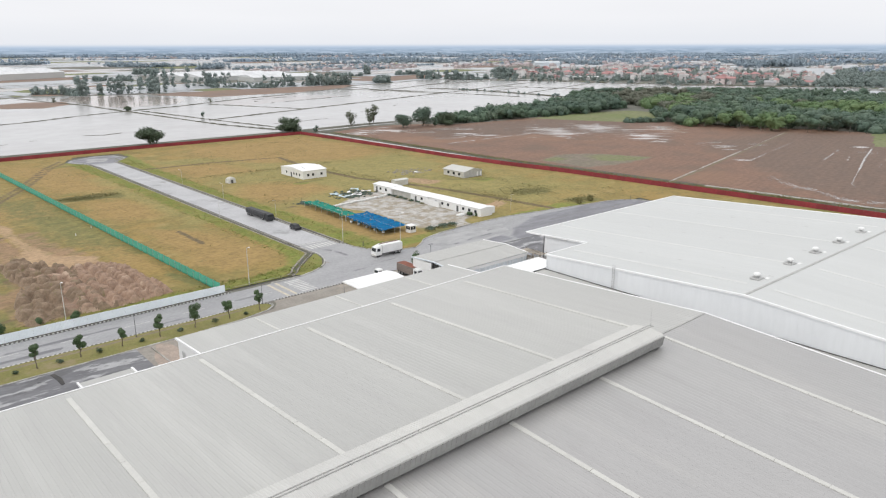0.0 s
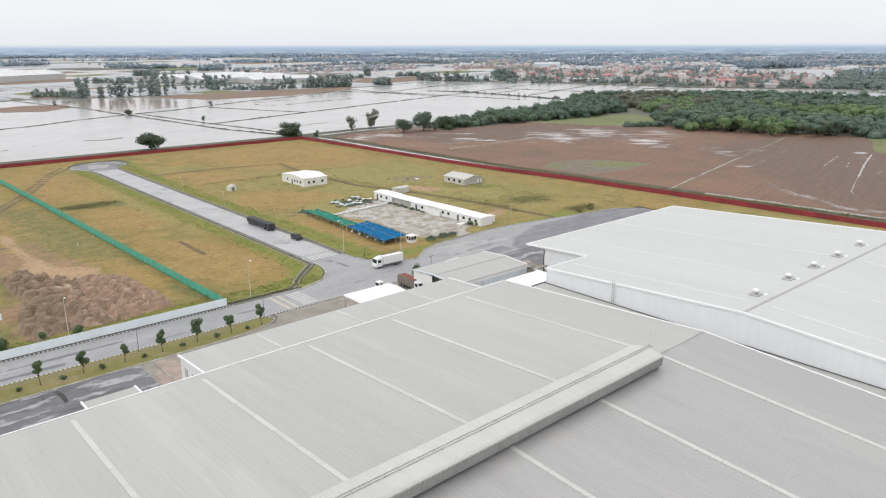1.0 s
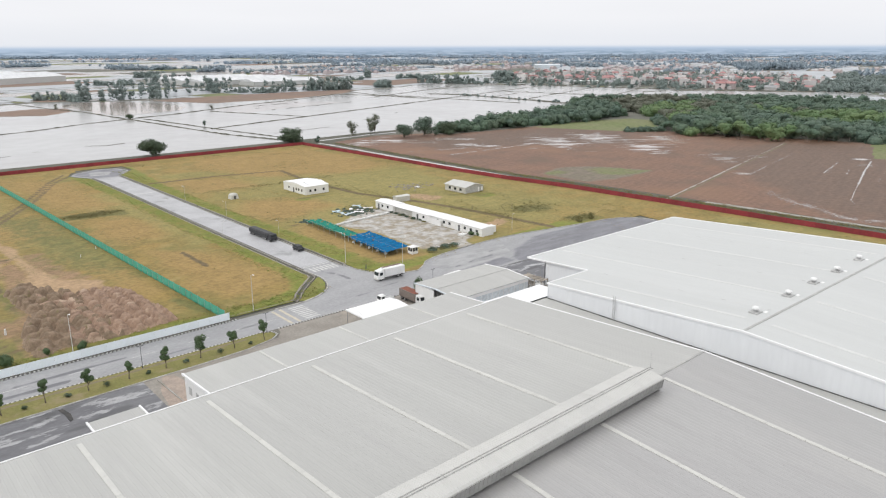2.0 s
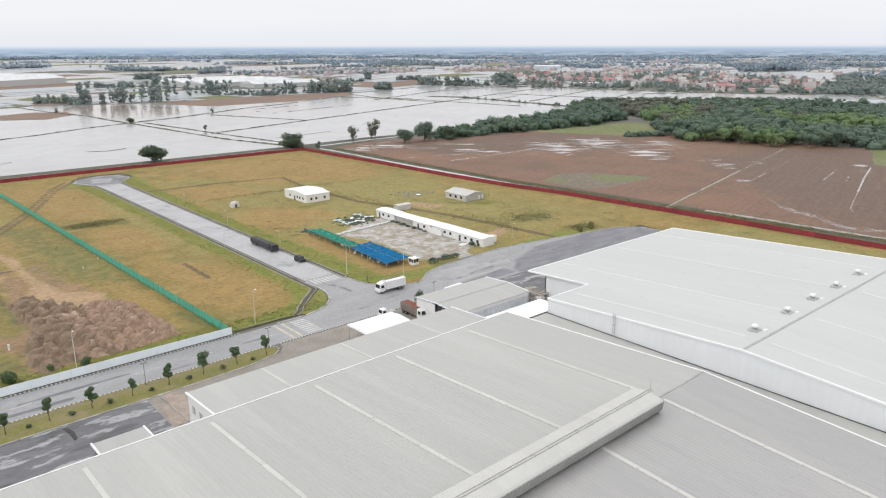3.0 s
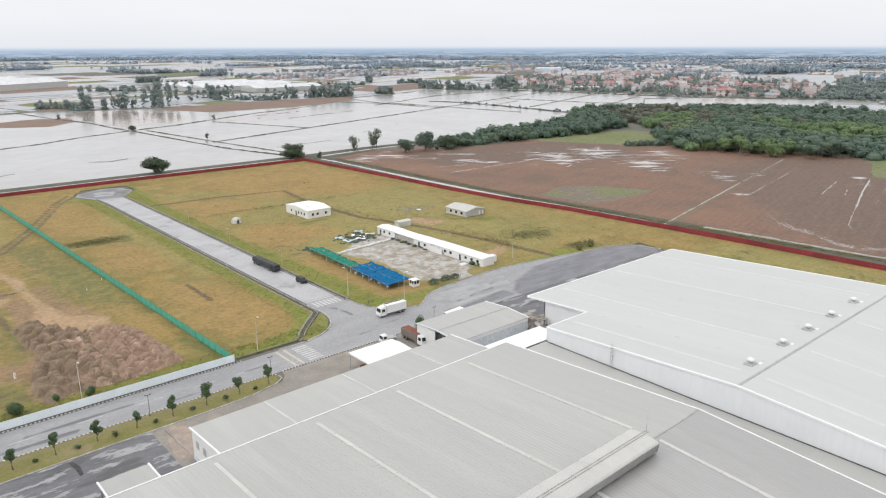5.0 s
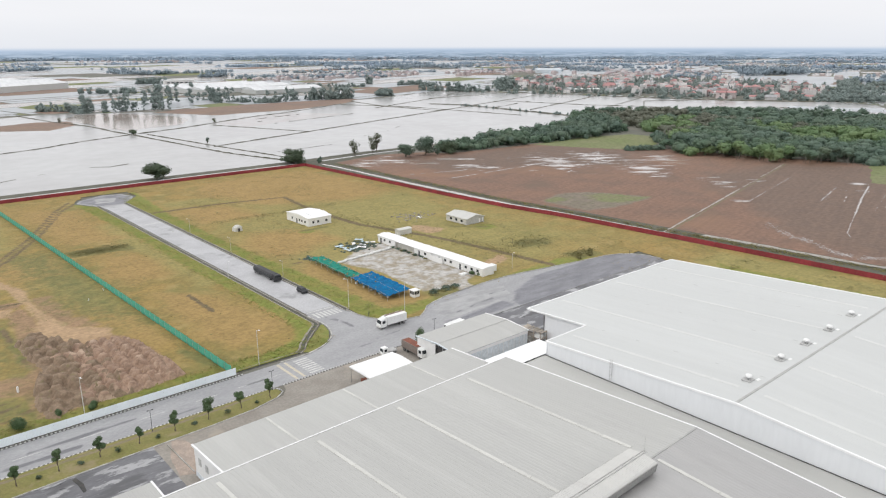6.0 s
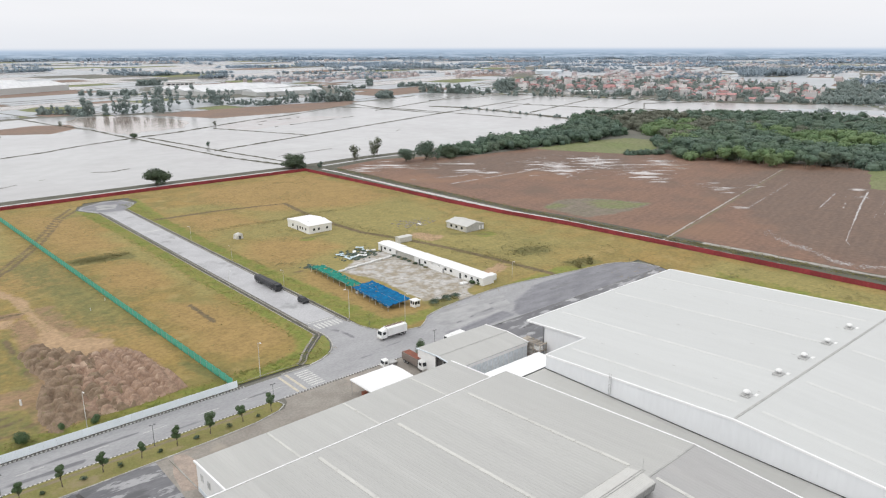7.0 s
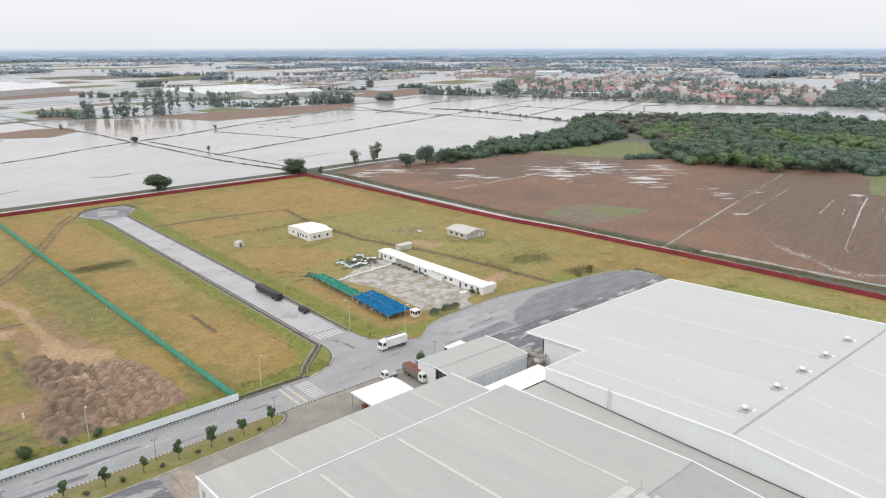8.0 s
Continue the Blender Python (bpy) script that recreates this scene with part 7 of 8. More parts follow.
def flecks(runs, label):
    """Shreds of shallow water between clods, in a ragged drift along a line; runs: x, y, spread, how many."""
    g = Geo()
    for (x0, y0, s0, n0), (x1, y1, s1, n1) in zip(runs, runs[1:]):
        a = math.atan2(y1 - y0, x1 - x0)
        for _ in range(int(n0 * 0.8)):
            t = rf.random()
            s_ = s0 + (s1 - s0) * t
            x, y = x0 + (x1 - x0) * t + rf.gauss(0, s_ * 1.7), y0 + (y1 - y0) * t + rf.gauss(0, s_ * 1.7)
            b, ln = a + rf.choice((0.5, 1.1)) + rf.gauss(0, 0.4), rf.uniform(0.2, 0.9) * (0.6 + 0.4 * s_)
            w = ln * rf.uniform(0.2, 0.5)
            ring = []
            for k in range(9):
                q, r = 2 * math.pi * k / 9, rf.uniform(0.45, 1.2)
                u, v_ = ln * r * math.cos(q), w * r * math.sin(q)
                ring.append((x + u * math.cos(b) - v_ * math.sin(b), y + u * math.sin(b) + v_ * math.cos(b), 0.058 + 0.008 * rf.random()))
            g.face(ring)
    stuff(g.done("furrow_water", M_PUDDLE), label, "water")


flecks([(311.5, 138.8, 0.7, 30), (303.1, 134.4, 0.7, 26), (299.0, 128.0, 0.8, 36), (294.1, 121.6, 0.9, 80), (292.4, 116.3, 0.8, 50), (291.9, 113.4, 0.6, 30), (288.6, 107.7, 0.6, 36), (285.0, 103.6, 0.5, 30), (282.1, 99.2, 0.7, 60), (280.8, 95.5, 0.8, 40), (284.6, 95.1, 0.5, 0)], "ragged drift of shallow water on the mud")
flecks([(279.7, 90.0, 0.6, 40), (285.9, 90.1, 0.6, 40), (284.7, 87.4, 0.5, 50), (290.2, 83.5, 0.6, 60), (293.4, 76.2, 0.6, 0)], "ragged drift of shallow water by the bank")
flecks([(376.8, 142.9, 0.5, 14), (399.2, 148.9, 0.5, 6), (418.2, 152.3, 0.5, 2), (412.7, 144.9, 0.8, 14), (419.7, 140.7, 1.2, 30), (419.5, 136.9, 1.2, 0)], "small shreds of water in the plough ridges")
for k in range(7):
    broken([(372 + k * 1.6, 117 - k * 2.6), (432 + k * 1.6, 131 - k * 2.6)], 0.3, "fine water lines between the plough ridges", 0.32)

# flooded land beyond the fence: one sheet of water, cut up by dikes
FLOOD = [(-420, 432), (60, 432), (236, 435), (300, 441), (505, 434), (562, 466), (626, 500), (760, 405), (822, 300), (900, 270), (1040, 345), (1066, 410), (1028, 428), (942, 612), (904, 795), (812, 975), (700, 905), (600, 880), (470, 860), (330, 870), (262, 900), (196, 930), (120, 900), (-60, 780), (-420, 600)]
sheet("flooded_field", FLOOD, 0.04, M_WATER, "wide flooded paddies like a pale mirror", "water")
sheet("flooded_field", [(-420, 432), (-165, 431), (-165, 350), (-420, 350)], 0.04, M_WATER, "flooded paddy west of the lots", "water")
sheet("silty_water", [(216, 690), (232, 706), (280, 722), (304, 776), (297, 836), (262, 893), (222, 900), (200, 850), (203, 764)], 0.06, M_WATERB, "brown silty water before the tree clumps", "water", 3, rf)
sheet("silty_water", [(314, 650), (345, 668), (466, 706), (420, 764), (370, 748), (304, 706)], 0.052, M_WATERS, "paddy with pale silt just under the water", "water", 1, rf)
sheet("mud_flat", [(124, 770), (162, 750), (193, 782), (198, 826), (170, 840), (133, 824), (60, 830), (40, 790)], 0.062, M_MUDFAR, "brown mud flat between flooded fields", "field", 2, rf)
sheet("stubble_field", [(342, 792), (454, 797), (540, 836), (572, 856), (608, 912), (476, 910), (388, 902), (352, 893), (300, 874)], 0.07, M_MUDFAR, "long brown stubble field", "field", 2, rf)
sheet("weedy_field", [(194, 1058), (226, 1096), (278, 1063), (254, 977), (212, 990)], 0.08, M_GREENFIELD, "green weedy field beside the tree clump", "field", 2, rf)
sheet("embankment", [(236, 411.6), (259, 411.6), (300, 422), (300, 433), (400, 431), (512, 428), (512, 438), (400, 438), (300, 440), (250, 436), (236, 435), (60, 432.5), (-160, 431), (-160, 409), (60, 410), (136, 411.6)], 0.075, M_DIKE, "grassy embankment beside the flooded field", "bank")
ribbon("canal", [(-160, 419.5), (60, 421), (150, 423), (236, 423)], 2.6, 0.09, M_PUDDLE, "pale strip of water behind the red fence", "water", 0.3)
ribbon("canal", [(256, 423), (300, 428.5), (345, 428)], 3.0, 0.09, M_WATER, "pale strip of water by the embankment", "water", 0.2)


def dike(pts, w, h, label, gap=0.0):
    """A low grassed ridge along a line, with a crooked, uneven top; gap: how much of it has washed away."""
    g = Geo()
    rings = []

    def close():
        if len(rings) > 1:
            g.loft(rings)
        rings.clear()

    for (x0, y0), (x1, y1) in zip(pts, pts[1:]):
        d = math.hypot(x1 - x0, y1 - y0)
        n = max(1, int(d / 5))
        a = math.atan2(y1 - y0, x1 - x0)
        sx, sy = -math.sin(a), math.cos(a)
        for i in range(n + 1):
            if rf.random() < gap:
                close()
                continue
            t, o = i / n, rf.uniform(-0.3, 0.3)
            x, y = x0 + (x1 - x0) * t + sx * o, y0 + (y1 - y0) * t + sy * o
            hw, hh = w * 0.5 * rf.uniform(0.6, 1.3), h * rf.uniform(0.35, 1.1)
            rings.append([(x + sx * hw, y + sy * hw, -0.05), (x + sx * hw * 0.5, y + sy * hw * 0.5, hh), (x - sx * hw * 0.5, y - sy * hw * 0.5, hh), (x - sx * hw, y - sy * hw, -0.05)])
    close()
    setting(g.done("dike", M_DIKEDRY), label, "dike")


dike([(237, 446), (223, 505), (209.5, 655), (205, 690), (200, 762), (185, 826), (170, 930)], 1.7, 0.7, "grassy dike between flooded fields")
dike([(248, 440), (235, 532), (220, 657)], 1.5, 0.6, "second dike beside the ditch")
dike([(-160, 478), (95, 606), (126, 619), (164, 645), (208, 665)], 1.3, 0.6, "low dike across the water")
dike([(211, 667), (258, 685), (306, 713), (369, 749), (418, 766), (540, 836)], 1.9, 0.6, "grassy dike across the water")
dike([(231, 542), (400, 603), (571, 666), (640, 690)], 1.4, 0.6, "straight low dike across the water")
dike([(296, 692), (314, 647), (338, 584)], 1.3, 0.5, "low dike across the water")
dike([(345, 665), (400, 682), (469, 703)], 0.8, 0.4, "faint broken dike in the water", 0.15)
dike([(330, 690), (372, 700)], 0.9, 0.4, "faint broken dike in the water", 0.2)
dike([(352, 720), (420, 738)], 0.9, 0.4, "faint broken dike in the water", 0.2)
dike([(254, 483), (281, 487), (317, 493)], 0.45, 0.2, "faint line of weeds in the water", 0.3)
dike([(330, 506), (400, 540), (430, 562)], 0.4, 0.2, "faint line of weeds in the water", 0.4)
dike([(128, 500), (139, 493), (152, 498)], 0.7, 0.25, "faint line of weeds in the water")
dike([(60, 470), (100, 492)], 0.4, 0.2, "faint line of weeds in the water", 0.3)
dike([(531, 822), (575, 740), (583, 680), (600, 560)], 1.6, 0.6, "dike between wide paddies")
dike([(574, 866), (558, 757), (571, 666)], 1.3, 0.6, "dike between wide paddies")
dike([(535, 750), (626, 795), (720, 840), (812, 905)], 1.5, 0.6, "dike between wide paddies")
dike([(626, 754), (646, 706), (639, 605), (633, 510)], 2.2, 0.8, "grassy dike with bushes at the edge of the wide paddy")
dike([(634, 752), (654, 706), (647, 605), (641, 512)], 1.4, 0.6, "second dike beside the first")
dike([(646, 695), (770, 740), (897, 787)], 1.9, 0.6, "dike across the paddies before the village")
dike([(660, 601), (790, 651), (918, 700)], 1.9, 0.6, "dike across the paddies before the village")
dike([(655, 655), (760, 695)], 1.2, 0.5, "low dike in the paddies before the village", 0.1)
dike([(690, 830), (808, 842), (880, 850)], 1.8, 0.6, "dike across the paddies before the village")
dike([(642, 520), (760, 560), (960, 640)], 1.7, 0.6, "dike across the paddies before the village")
dike([(803, 536), (800, 485), (880, 430), (913, 409), (903, 343)], 2.2, 0.7, "dike behind the wood")
dike([(740, 720), (770, 600), (803, 536), (880, 588), (961, 548)], 1.6, 0.6, "dike in the paddies before the village")
dike([(812, 978), (905, 797), (944, 612), (980, 514), (1030, 431), (1070, 412), (1100, 300)], 4.5, 1.0, "raised village road with grassy sides")
dike([(-60, 640), (40, 690), (130, 760)], 1.3, 0.5, "low dike across the water", 0.1)

# the plain of paddies beyond
U, V = Vector((0.94, 0.341)), Vector((-0.2, 0.98))
fields = {k: Geo() for k in range(4)}
WOODLAND = [(240, 440), (240, -300), (620, -300), (866, 150), (830, 300), (758, 402), (640, 512), (500, 445)]
FACTORY_AREA = [(470, 1120), (560, 1080), (720, 1085), (760, 1250), (640, 1400), (590, 1470), (500, 1470), (440, 1250)]
VILLAGE = [(935, 870), (944, 764), (977, 640), (1000, 520), (1042, 432), (1078, 420), (1250, 480), (1500, 640), (1560, 800), (1480, 1030), (1330, 1200), (1170, 1170), (1030, 1010)]


def add_field(u0, v0, du, dv, depth):
    """One field, or its quarters where it would run into the wood, the village or a field that is already there."""
    edge = rf.choice((1.4, 2.4, 4.2))
    corners = [U * a + V * b for a, b in ((u0 + 1.4, v0 + edge), (u0 + du - 1.4, v0 + edge), (u0 + du - 1.4, v0 + dv - edge), (u0 + 1.4, v0 + dv - edge))]
    c = U * (u0 + du / 2) + V * (v0 + dv / 2)
    xs, ys = [q.x for q in corners], [q.y for q in corners]
    on_site = max(xs) > -180 and min(xs) < 300 and max(ys) > -330 and min(ys) < 436
    if on_site or any(in_poly(q.x, q.y, k) for k in (FLOOD, WOODLAND, FACTORY_AREA, VILLAGE) for q in corners + [c]):
        if depth:
            for i in (0, 1, 2):
                for j in (0, 1):
                    add_field(u0 + du * i / 3, v0 + dv * j / 2, du / 3, dv / 2, depth - 1)
        return
    pick, far = rf.random(), c.length > 1900
    if far and rf.random() < 0.14:
        return
    kind = 0 if pick < (0.56 if far else 0.66) else 1 if pick < 0.85 else 2 if pick < 0.94 else 3
    fields[kind].face([(q.x + rf.uniform(-1.2, 1.2), q.y + rf.uniform(-1.2, 1.2), 0.06) for q in corners])


v = -900.0
while v < 4600:
    dv = rf.uniform(38, 75) * (1 + max(0, v) / 1800)
    u = -1800.0 + rf.uniform(0, 150)
    while u < 4600:
        du = rf.uniform(70, 190) * (1 + max(0, v) / 1800)
        c = U * (u + du / 2) + V * (v + dv / 2)
        u0, v0 = u, v
        u += du
        if c.length > 4450 or c.y < -700 or c.x < -1500 or (c.x < 250 and c.y < 430 and c.y > -300):
            continue
        add_field(u0, v0, du, dv, 2)
    v += dv
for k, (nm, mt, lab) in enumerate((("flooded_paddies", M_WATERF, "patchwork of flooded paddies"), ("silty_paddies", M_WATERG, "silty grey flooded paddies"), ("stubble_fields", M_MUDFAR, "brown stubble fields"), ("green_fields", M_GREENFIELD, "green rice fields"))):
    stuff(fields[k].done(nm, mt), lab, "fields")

# ---- woods ----
def crowns(name, spots, leaf, per, material, label, seed, flat=0.8, core=0.55, lobes=1, low=0.45):
    """Many tree crowns of loose leaf sprays round a dense heart; spots: x, y, radius, height; lobes: uneven masses in one crown."""
    rng = np.random.default_rng(seed)
    s = np.asarray(spots, dtype=float)
    if lobes > 1:
        parts = [s * np.array([1, 1, 0.88, 1.0])]
        for _ in range(lobes - 1):
            a, d = rng.uniform(0, 6.3, len(s)), rng.uniform(0.3, 0.8, len(s)) * s[:, 2]
            parts.append(np.stack([s[:, 0] + np.cos(a) * d, s[:, 1] + np.sin(a) * d, s[:, 2] * rng.uniform(0.4, 0.8, len(s)), s[:, 3] * rng.uniform(low, 1.0, len(s))], axis=1))
        s = np.concatenate(parts)
    n = len(s)
    d = rng.normal(size=(n, per, 3))
    d /= np.linalg.norm(d, axis=2)[:, :, None]
    lump = 1 + 0.22 * np.sin(d[:, :, :1] * 5 + rng.uniform(0, 6, (n, 1, 1))) * np.cos(d[:, :, 1:2] * 4 + rng.uniform(0, 6, (n, 1, 1)))
    r = (0.66 + 0.42 * rng.uniform(size=(n, per, 1))) * lump
    p = d * r
    tall = s[:, 2] * flat if lobes > 1 else np.maximum(s[:, 2] * flat, s[:, 3] * 0.5)
    p[:, :, :2] *= s[:, None, 2:3]
    p[:, :, 2] = p[:, :, 2] * tall[:, None] + (s[:, 3] - tall)[:, None]
    p[:, :, :2] += s[:, None, :2]
    p[:, :, 2] = np.maximum(p[:, :, 2], 0.3)
    size = np.repeat(s[:, 2] * leaf, per)[:, None]
    c = p.reshape(-1, 1, 3)
    q = leaf_quads(p.reshape(-1, 3), 1.0, rng, 1.0, d.reshape(-1, 3) + np.array([0, 0, 0.3]), 0.4)
    q = c + (q - c) * size[:, :, None]
    # a dense heart to each crown, so that no light falls through it
    seg, bands = 8, (-0.95, -0.45, 0.1, 0.6, 0.96)
    ring = [[(math.sqrt(1 - b * b) * math.cos(2 * math.pi * i / seg), math.sqrt(1 - b * b) * math.sin(2 * math.pi * i / seg), b) for i in range(seg)] for b in bands]
    unit = np.array([[ring[k][i], ring[k][(i + 1) % seg], ring[k + 1][(i + 1) % seg], ring[k + 1][i]] for k in range(4) for i in range(seg)])
    heart = np.repeat(unit[None], n, axis=0) * core
    heart[..., 0] = heart[..., 0] * s[:, 2, None, None] + s[:, 0, None, None]
    heart[..., 1] = heart[..., 1] * s[:, 2, None, None] + s[:, 1, None, None]
    heart[..., 2] = np.maximum(heart[..., 2] * tall[:, None, None] + (s[:, 3] - tall)[:, None, None], 0.1)
    q = np.concatenate([q, heart.reshape(-1, 4, 3)])
    return stuff(cards(name, q, material), label, "trees")


rw = random.Random(23)
WOOD = [(476, 296), (466, 276), (469, 256), (472, 238), (481, 215), (493, 195), (503, 178), (515, 164), (565, 80), (640, 20), (850, 165), (808, 288), (745, 388), (628, 486), (606, 468), (586, 386), (544, 346), (506, 314)]
BELT = [(341, 394), (384, 389), (435, 386), (471, 383), (505, 381), (560, 392), (602, 452), (620, 482), (606, 490), (566, 462), (508, 427), (420, 428), (352, 413)]
FRONT = [(470, 288), (469, 256), (481, 215), (503, 178), (565, 80)]
tones, rim = ([], [], [], []), []
y = 10.0
while y < 520:
    x = 455.0
    while x < 950:
        a, b = x + rw.uniform(-4.6, 4.6), y + rw.uniform(-4.6, 4.6)
        if in_poly(a, b, WOOD):
            deep = min(math.hypot(a - p, b - q) for p, q in FRONT)
            swell = noise.noise(Vector((a * 0.016, b * 0.016, 0)))
            tone = 1.5 * noise.noise(Vector((a * 0.012, b * 0.012, 7))) + 0.5 * noise.noise(Vector((a * 0.035, b * 0.035, 3))) + rw.uniform(-0.12, 0.12)
            tone += 0.24 if 40 < deep < 190 else -0.22 if deep < 40 else -0.3
            h = 9.4 + 7.0 * swell + rw.uniform(-2.2, 3.4)
            bare = 0.8 * noise.noise(Vector((a * 0.02, b * 0.02, 20))) + (0.42 if b > 325 and a < 690 else 0.12 if a > 690 and b > 200 else -0.1)
            k = 3 if bare > 0.33 else 0 if tone > 0.2 else 1 if tone > -0.22 else 2
            tones[k].append((a, b, rw.uniform(4.6, 8.6), max(4.6, h)))
            if deep < 26:
                rim.append((a, b))
        x += 10.0
    y += 10.0
for k, (mt, lab) in enumerate(((M_LEAFW, "yellow-green crowns of the plantation wood"), (M_LEAFM, "mid-green crowns of the plantation wood"), (M_LEAFD, "dark blue-green crowns of the plantation wood"), (M_LEAFB, "thin grey-brown crowns in the wood"))):
    crowns("plantation_wood", tones[k], 0.14, 130, mt, lab, 31 + 5 * k, 0.72, 0.72, 4, 0.72)
g = Geo()
for a, b in rim:
    for _ in range(3):
        x, y = a + rw.uniform(-4, 2), b + rw.uniform(-4, 4)
        g.tube((x, y, 0), (x + rw.uniform(-0.5, 0.5), y + rw.uniform(-0.5, 0.5), rw.uniform(4, 7)), 0.13, 0.07, 5)
stuff(g.done("plantation_stems", M_STEM), "thin pale stems along the edge of the wood", "trees")
hedge = []
y = 380.0
while y < 520:
    x = 340.0
    while x < 650:
        a, b = x + rw.uniform(-2.8, 2.8), y + rw.uniform(-2.8, 2.8)
        if in_poly(a, b, BELT):
            swell = noise.noise(Vector((a * 0.03, b * 0.03, 5)))
            hedge.append((a, b, rw.uniform(3.0, 6.2), max(3.5, 6.5 + 4.5 * swell + min(4.0, (a - 350) / 45) + rw.uniform(-2.2, 2.2))))
        x += 6.8
    y += 6.8
for (x0, y0), (x1, y1), w, n, h0 in (((628, 488), (745, 392), 13, 150, 11), ((745, 390), (808, 290), 12, 80, 11), ((454, 316), (478, 300), 4, 22, 4), ((484, 304), (540, 344), 5, 30, 6)):
    for _ in range(n):
        t = rw.random()
        hedge.append((x0 + (x1 - x0) * t + rw.gauss(0, w * 0.4), y0 + (y1 - y0) * t + rw.gauss(0, w * 0.4), rw.uniform(2.2, 4.0), h0 * rw.uniform(0.75, 1.2)))
lit = [noise.noise(Vector((q[0] * 0.02, q[1] * 0.02, 31))) + (0.35 if q[0] < 430 and q[1] < 402 else 0) > 0.12 for q in hedge]
crowns("tree_belt", [q for q, k in zip(hedge, lit) if not k], 0.19, 80, M_LEAFD, "dark belt of trees along the embankment", 32, 0.9, 0.7, 4)
crowns("tree_belt", [q for q, k in zip(hedge, lit) if k], 0.19, 80, M_LEAFM, "greener trees in the belt along the embankment", 39, 0.9, 0.7, 4)

# clumps among the paddies
clumps = []


def clump(x0, y0, x1, y1, w, n, h, r=3.4):
    for _ in range(n):
        t = rw.random()
        clumps.append((x0 + (x1 - x0) * t + rw.gauss(0, w), y0 + (y1 - y0) * t + rw.gauss(0, w), r * rw.uniform(0.6, 1.4), h * rw.uniform(0.5, 1.25)))


clump(205, 985, 246, 924, 5, 24, 10, 4.2)
clump(240, 928, 292, 910, 6, 22, 19, 3.2)
clump(299, 912, 341, 900, 5, 9, 16, 2.8)
clump(331, 1000, 396, 985, 14, 24, 24, 3.8)
clump(429, 1040, 440, 975, 9, 22, 18, 3.6)
clump(440, 975, 470, 940, 9, 12, 8, 3.8)
clump(467, 929, 482, 918, 4, 12, 9, 4.2)
clump(484, 924, 535, 935, 5, 14, 17, 2.8)
clump(535, 935, 608, 912, 7, 40, 16, 4.8)
clump(670, 924, 688, 922, 4, 20, 11, 4.6)
clump(863, 1234, 868, 1234, 2, 7, 17, 4.4)
clump(879, 1151, 944, 1158, 5, 22, 9, 4)
clump(815, 1000, 842, 925, 8, 34, 14, 4.2)
clump(920, 925, 985, 934, 8, 26, 17, 4.6)
clump(842, 925, 935, 880, 8, 26, 9, 4)
clump(330, 1330, 430, 1250, 8, 30, 9)
clump(513, 1559, 566, 1541, 6, 44, 12, 4.6)
clump(720, 1240, 800, 1160, 6, 34, 7)
clump(812, 976, 942, 640, 4, 26, 7, 3)
clump(944, 612, 1070, 414, 4, 30, 6, 3)
clump(1075, 405, 1110, 365, 9, 40, 10, 4)
clump(1120, 420, 1600, 585, 8, 150, 11, 4.4)
clump(1095, 390, 1600, 520, 30, 170, 9, 4.4)
clump(770, 385, 905, 345, 5, 14, 7, 3.4)
clump(640, 706, 636, 510, 1.5, 22, 3.4, 1.5)
for (x0, y0) in ((948, 800), (965, 725), (1000, 610), (1070, 470), (1005, 700), (1100, 560), (1030, 800), (1180, 640), (1250, 760), (1330, 900), (1180, 980)):
    clump(x0, y0, x0 + 40, y0 + 30, 16, 18, 9)
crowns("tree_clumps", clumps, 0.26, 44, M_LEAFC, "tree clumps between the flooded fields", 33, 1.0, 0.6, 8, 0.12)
clumps = []
clump(443, 2572, 583, 2640, 8, 90, 12, 5)
clump(658, 2219, 690, 2064, 8, 60, 12, 5)
clump(690, 2064, 767, 2035, 9, 70, 13, 5)
clump(768, 2060, 946, 2060, 9, 60, 10, 5)
clump(741, 1779, 821, 1790, 7, 60, 13, 4.6)
clump(785, 1640, 840, 1530, 7, 60, 11, 4.5)
clump(840, 1529, 1212, 1600, 9, 110, 10, 4.6)
clump(846, 1630, 1098, 1474, 9, 60, 9, 4.5)
clump(1402, 4100, 1735, 3800, 12, 150, 16, 8)
clump(1000, 4350, 1400, 4150, 12, 120, 13, 8)
clump(1735, 3800, 2300, 3500, 14, 200, 17, 8)
clump(1854, 1579, 1887, 1547, 8, 40, 14, 5)
clump(1815, 1477, 1897, 1398, 8, 60, 12, 5)
clump(1813, 918, 2017, 869, 14, 150, 22, 6)
clump(2217, 1192, 2307, 1104, 9, 70, 14, 5)
clump(2091, 1084, 2138, 1038, 8, 40, 12, 5)
clump(1565, 994, 1677, 889, 8, 60, 9, 4.5)
clump(1669, 617, 1636, 532, 10, 50, 11, 5)
clump(1160, 2580, 1367, 2470, 9, 90, 11, 5.5)
clump(1543, 2716, 1887, 2492, 14, 160, 14, 6)
clump(1586, 2163, 1733, 2019, 12, 120, 14, 6)
clump(2000, 2260, 2323, 2056, 12, 140, 13, 6)
clump(2840, 1504, 3270, 2200, 14, 260, 15, 7)
clump(2683, 2236, 2919, 1848, 14, 130, 13, 6)
clump(2549, 1055, 2602, 854, 12, 110, 13, 6)
clump(3361, 1545, 3479, 1146, 14, 120, 14, 7)
clump(3263, 2337, 3663, 1921, 14, 150, 14, 7)
clump(2518, 2916, 2955, 2463, 14, 170, 14, 7)
clump(1332, 3954, 1633, 3644, 14, 110, 12, 7)
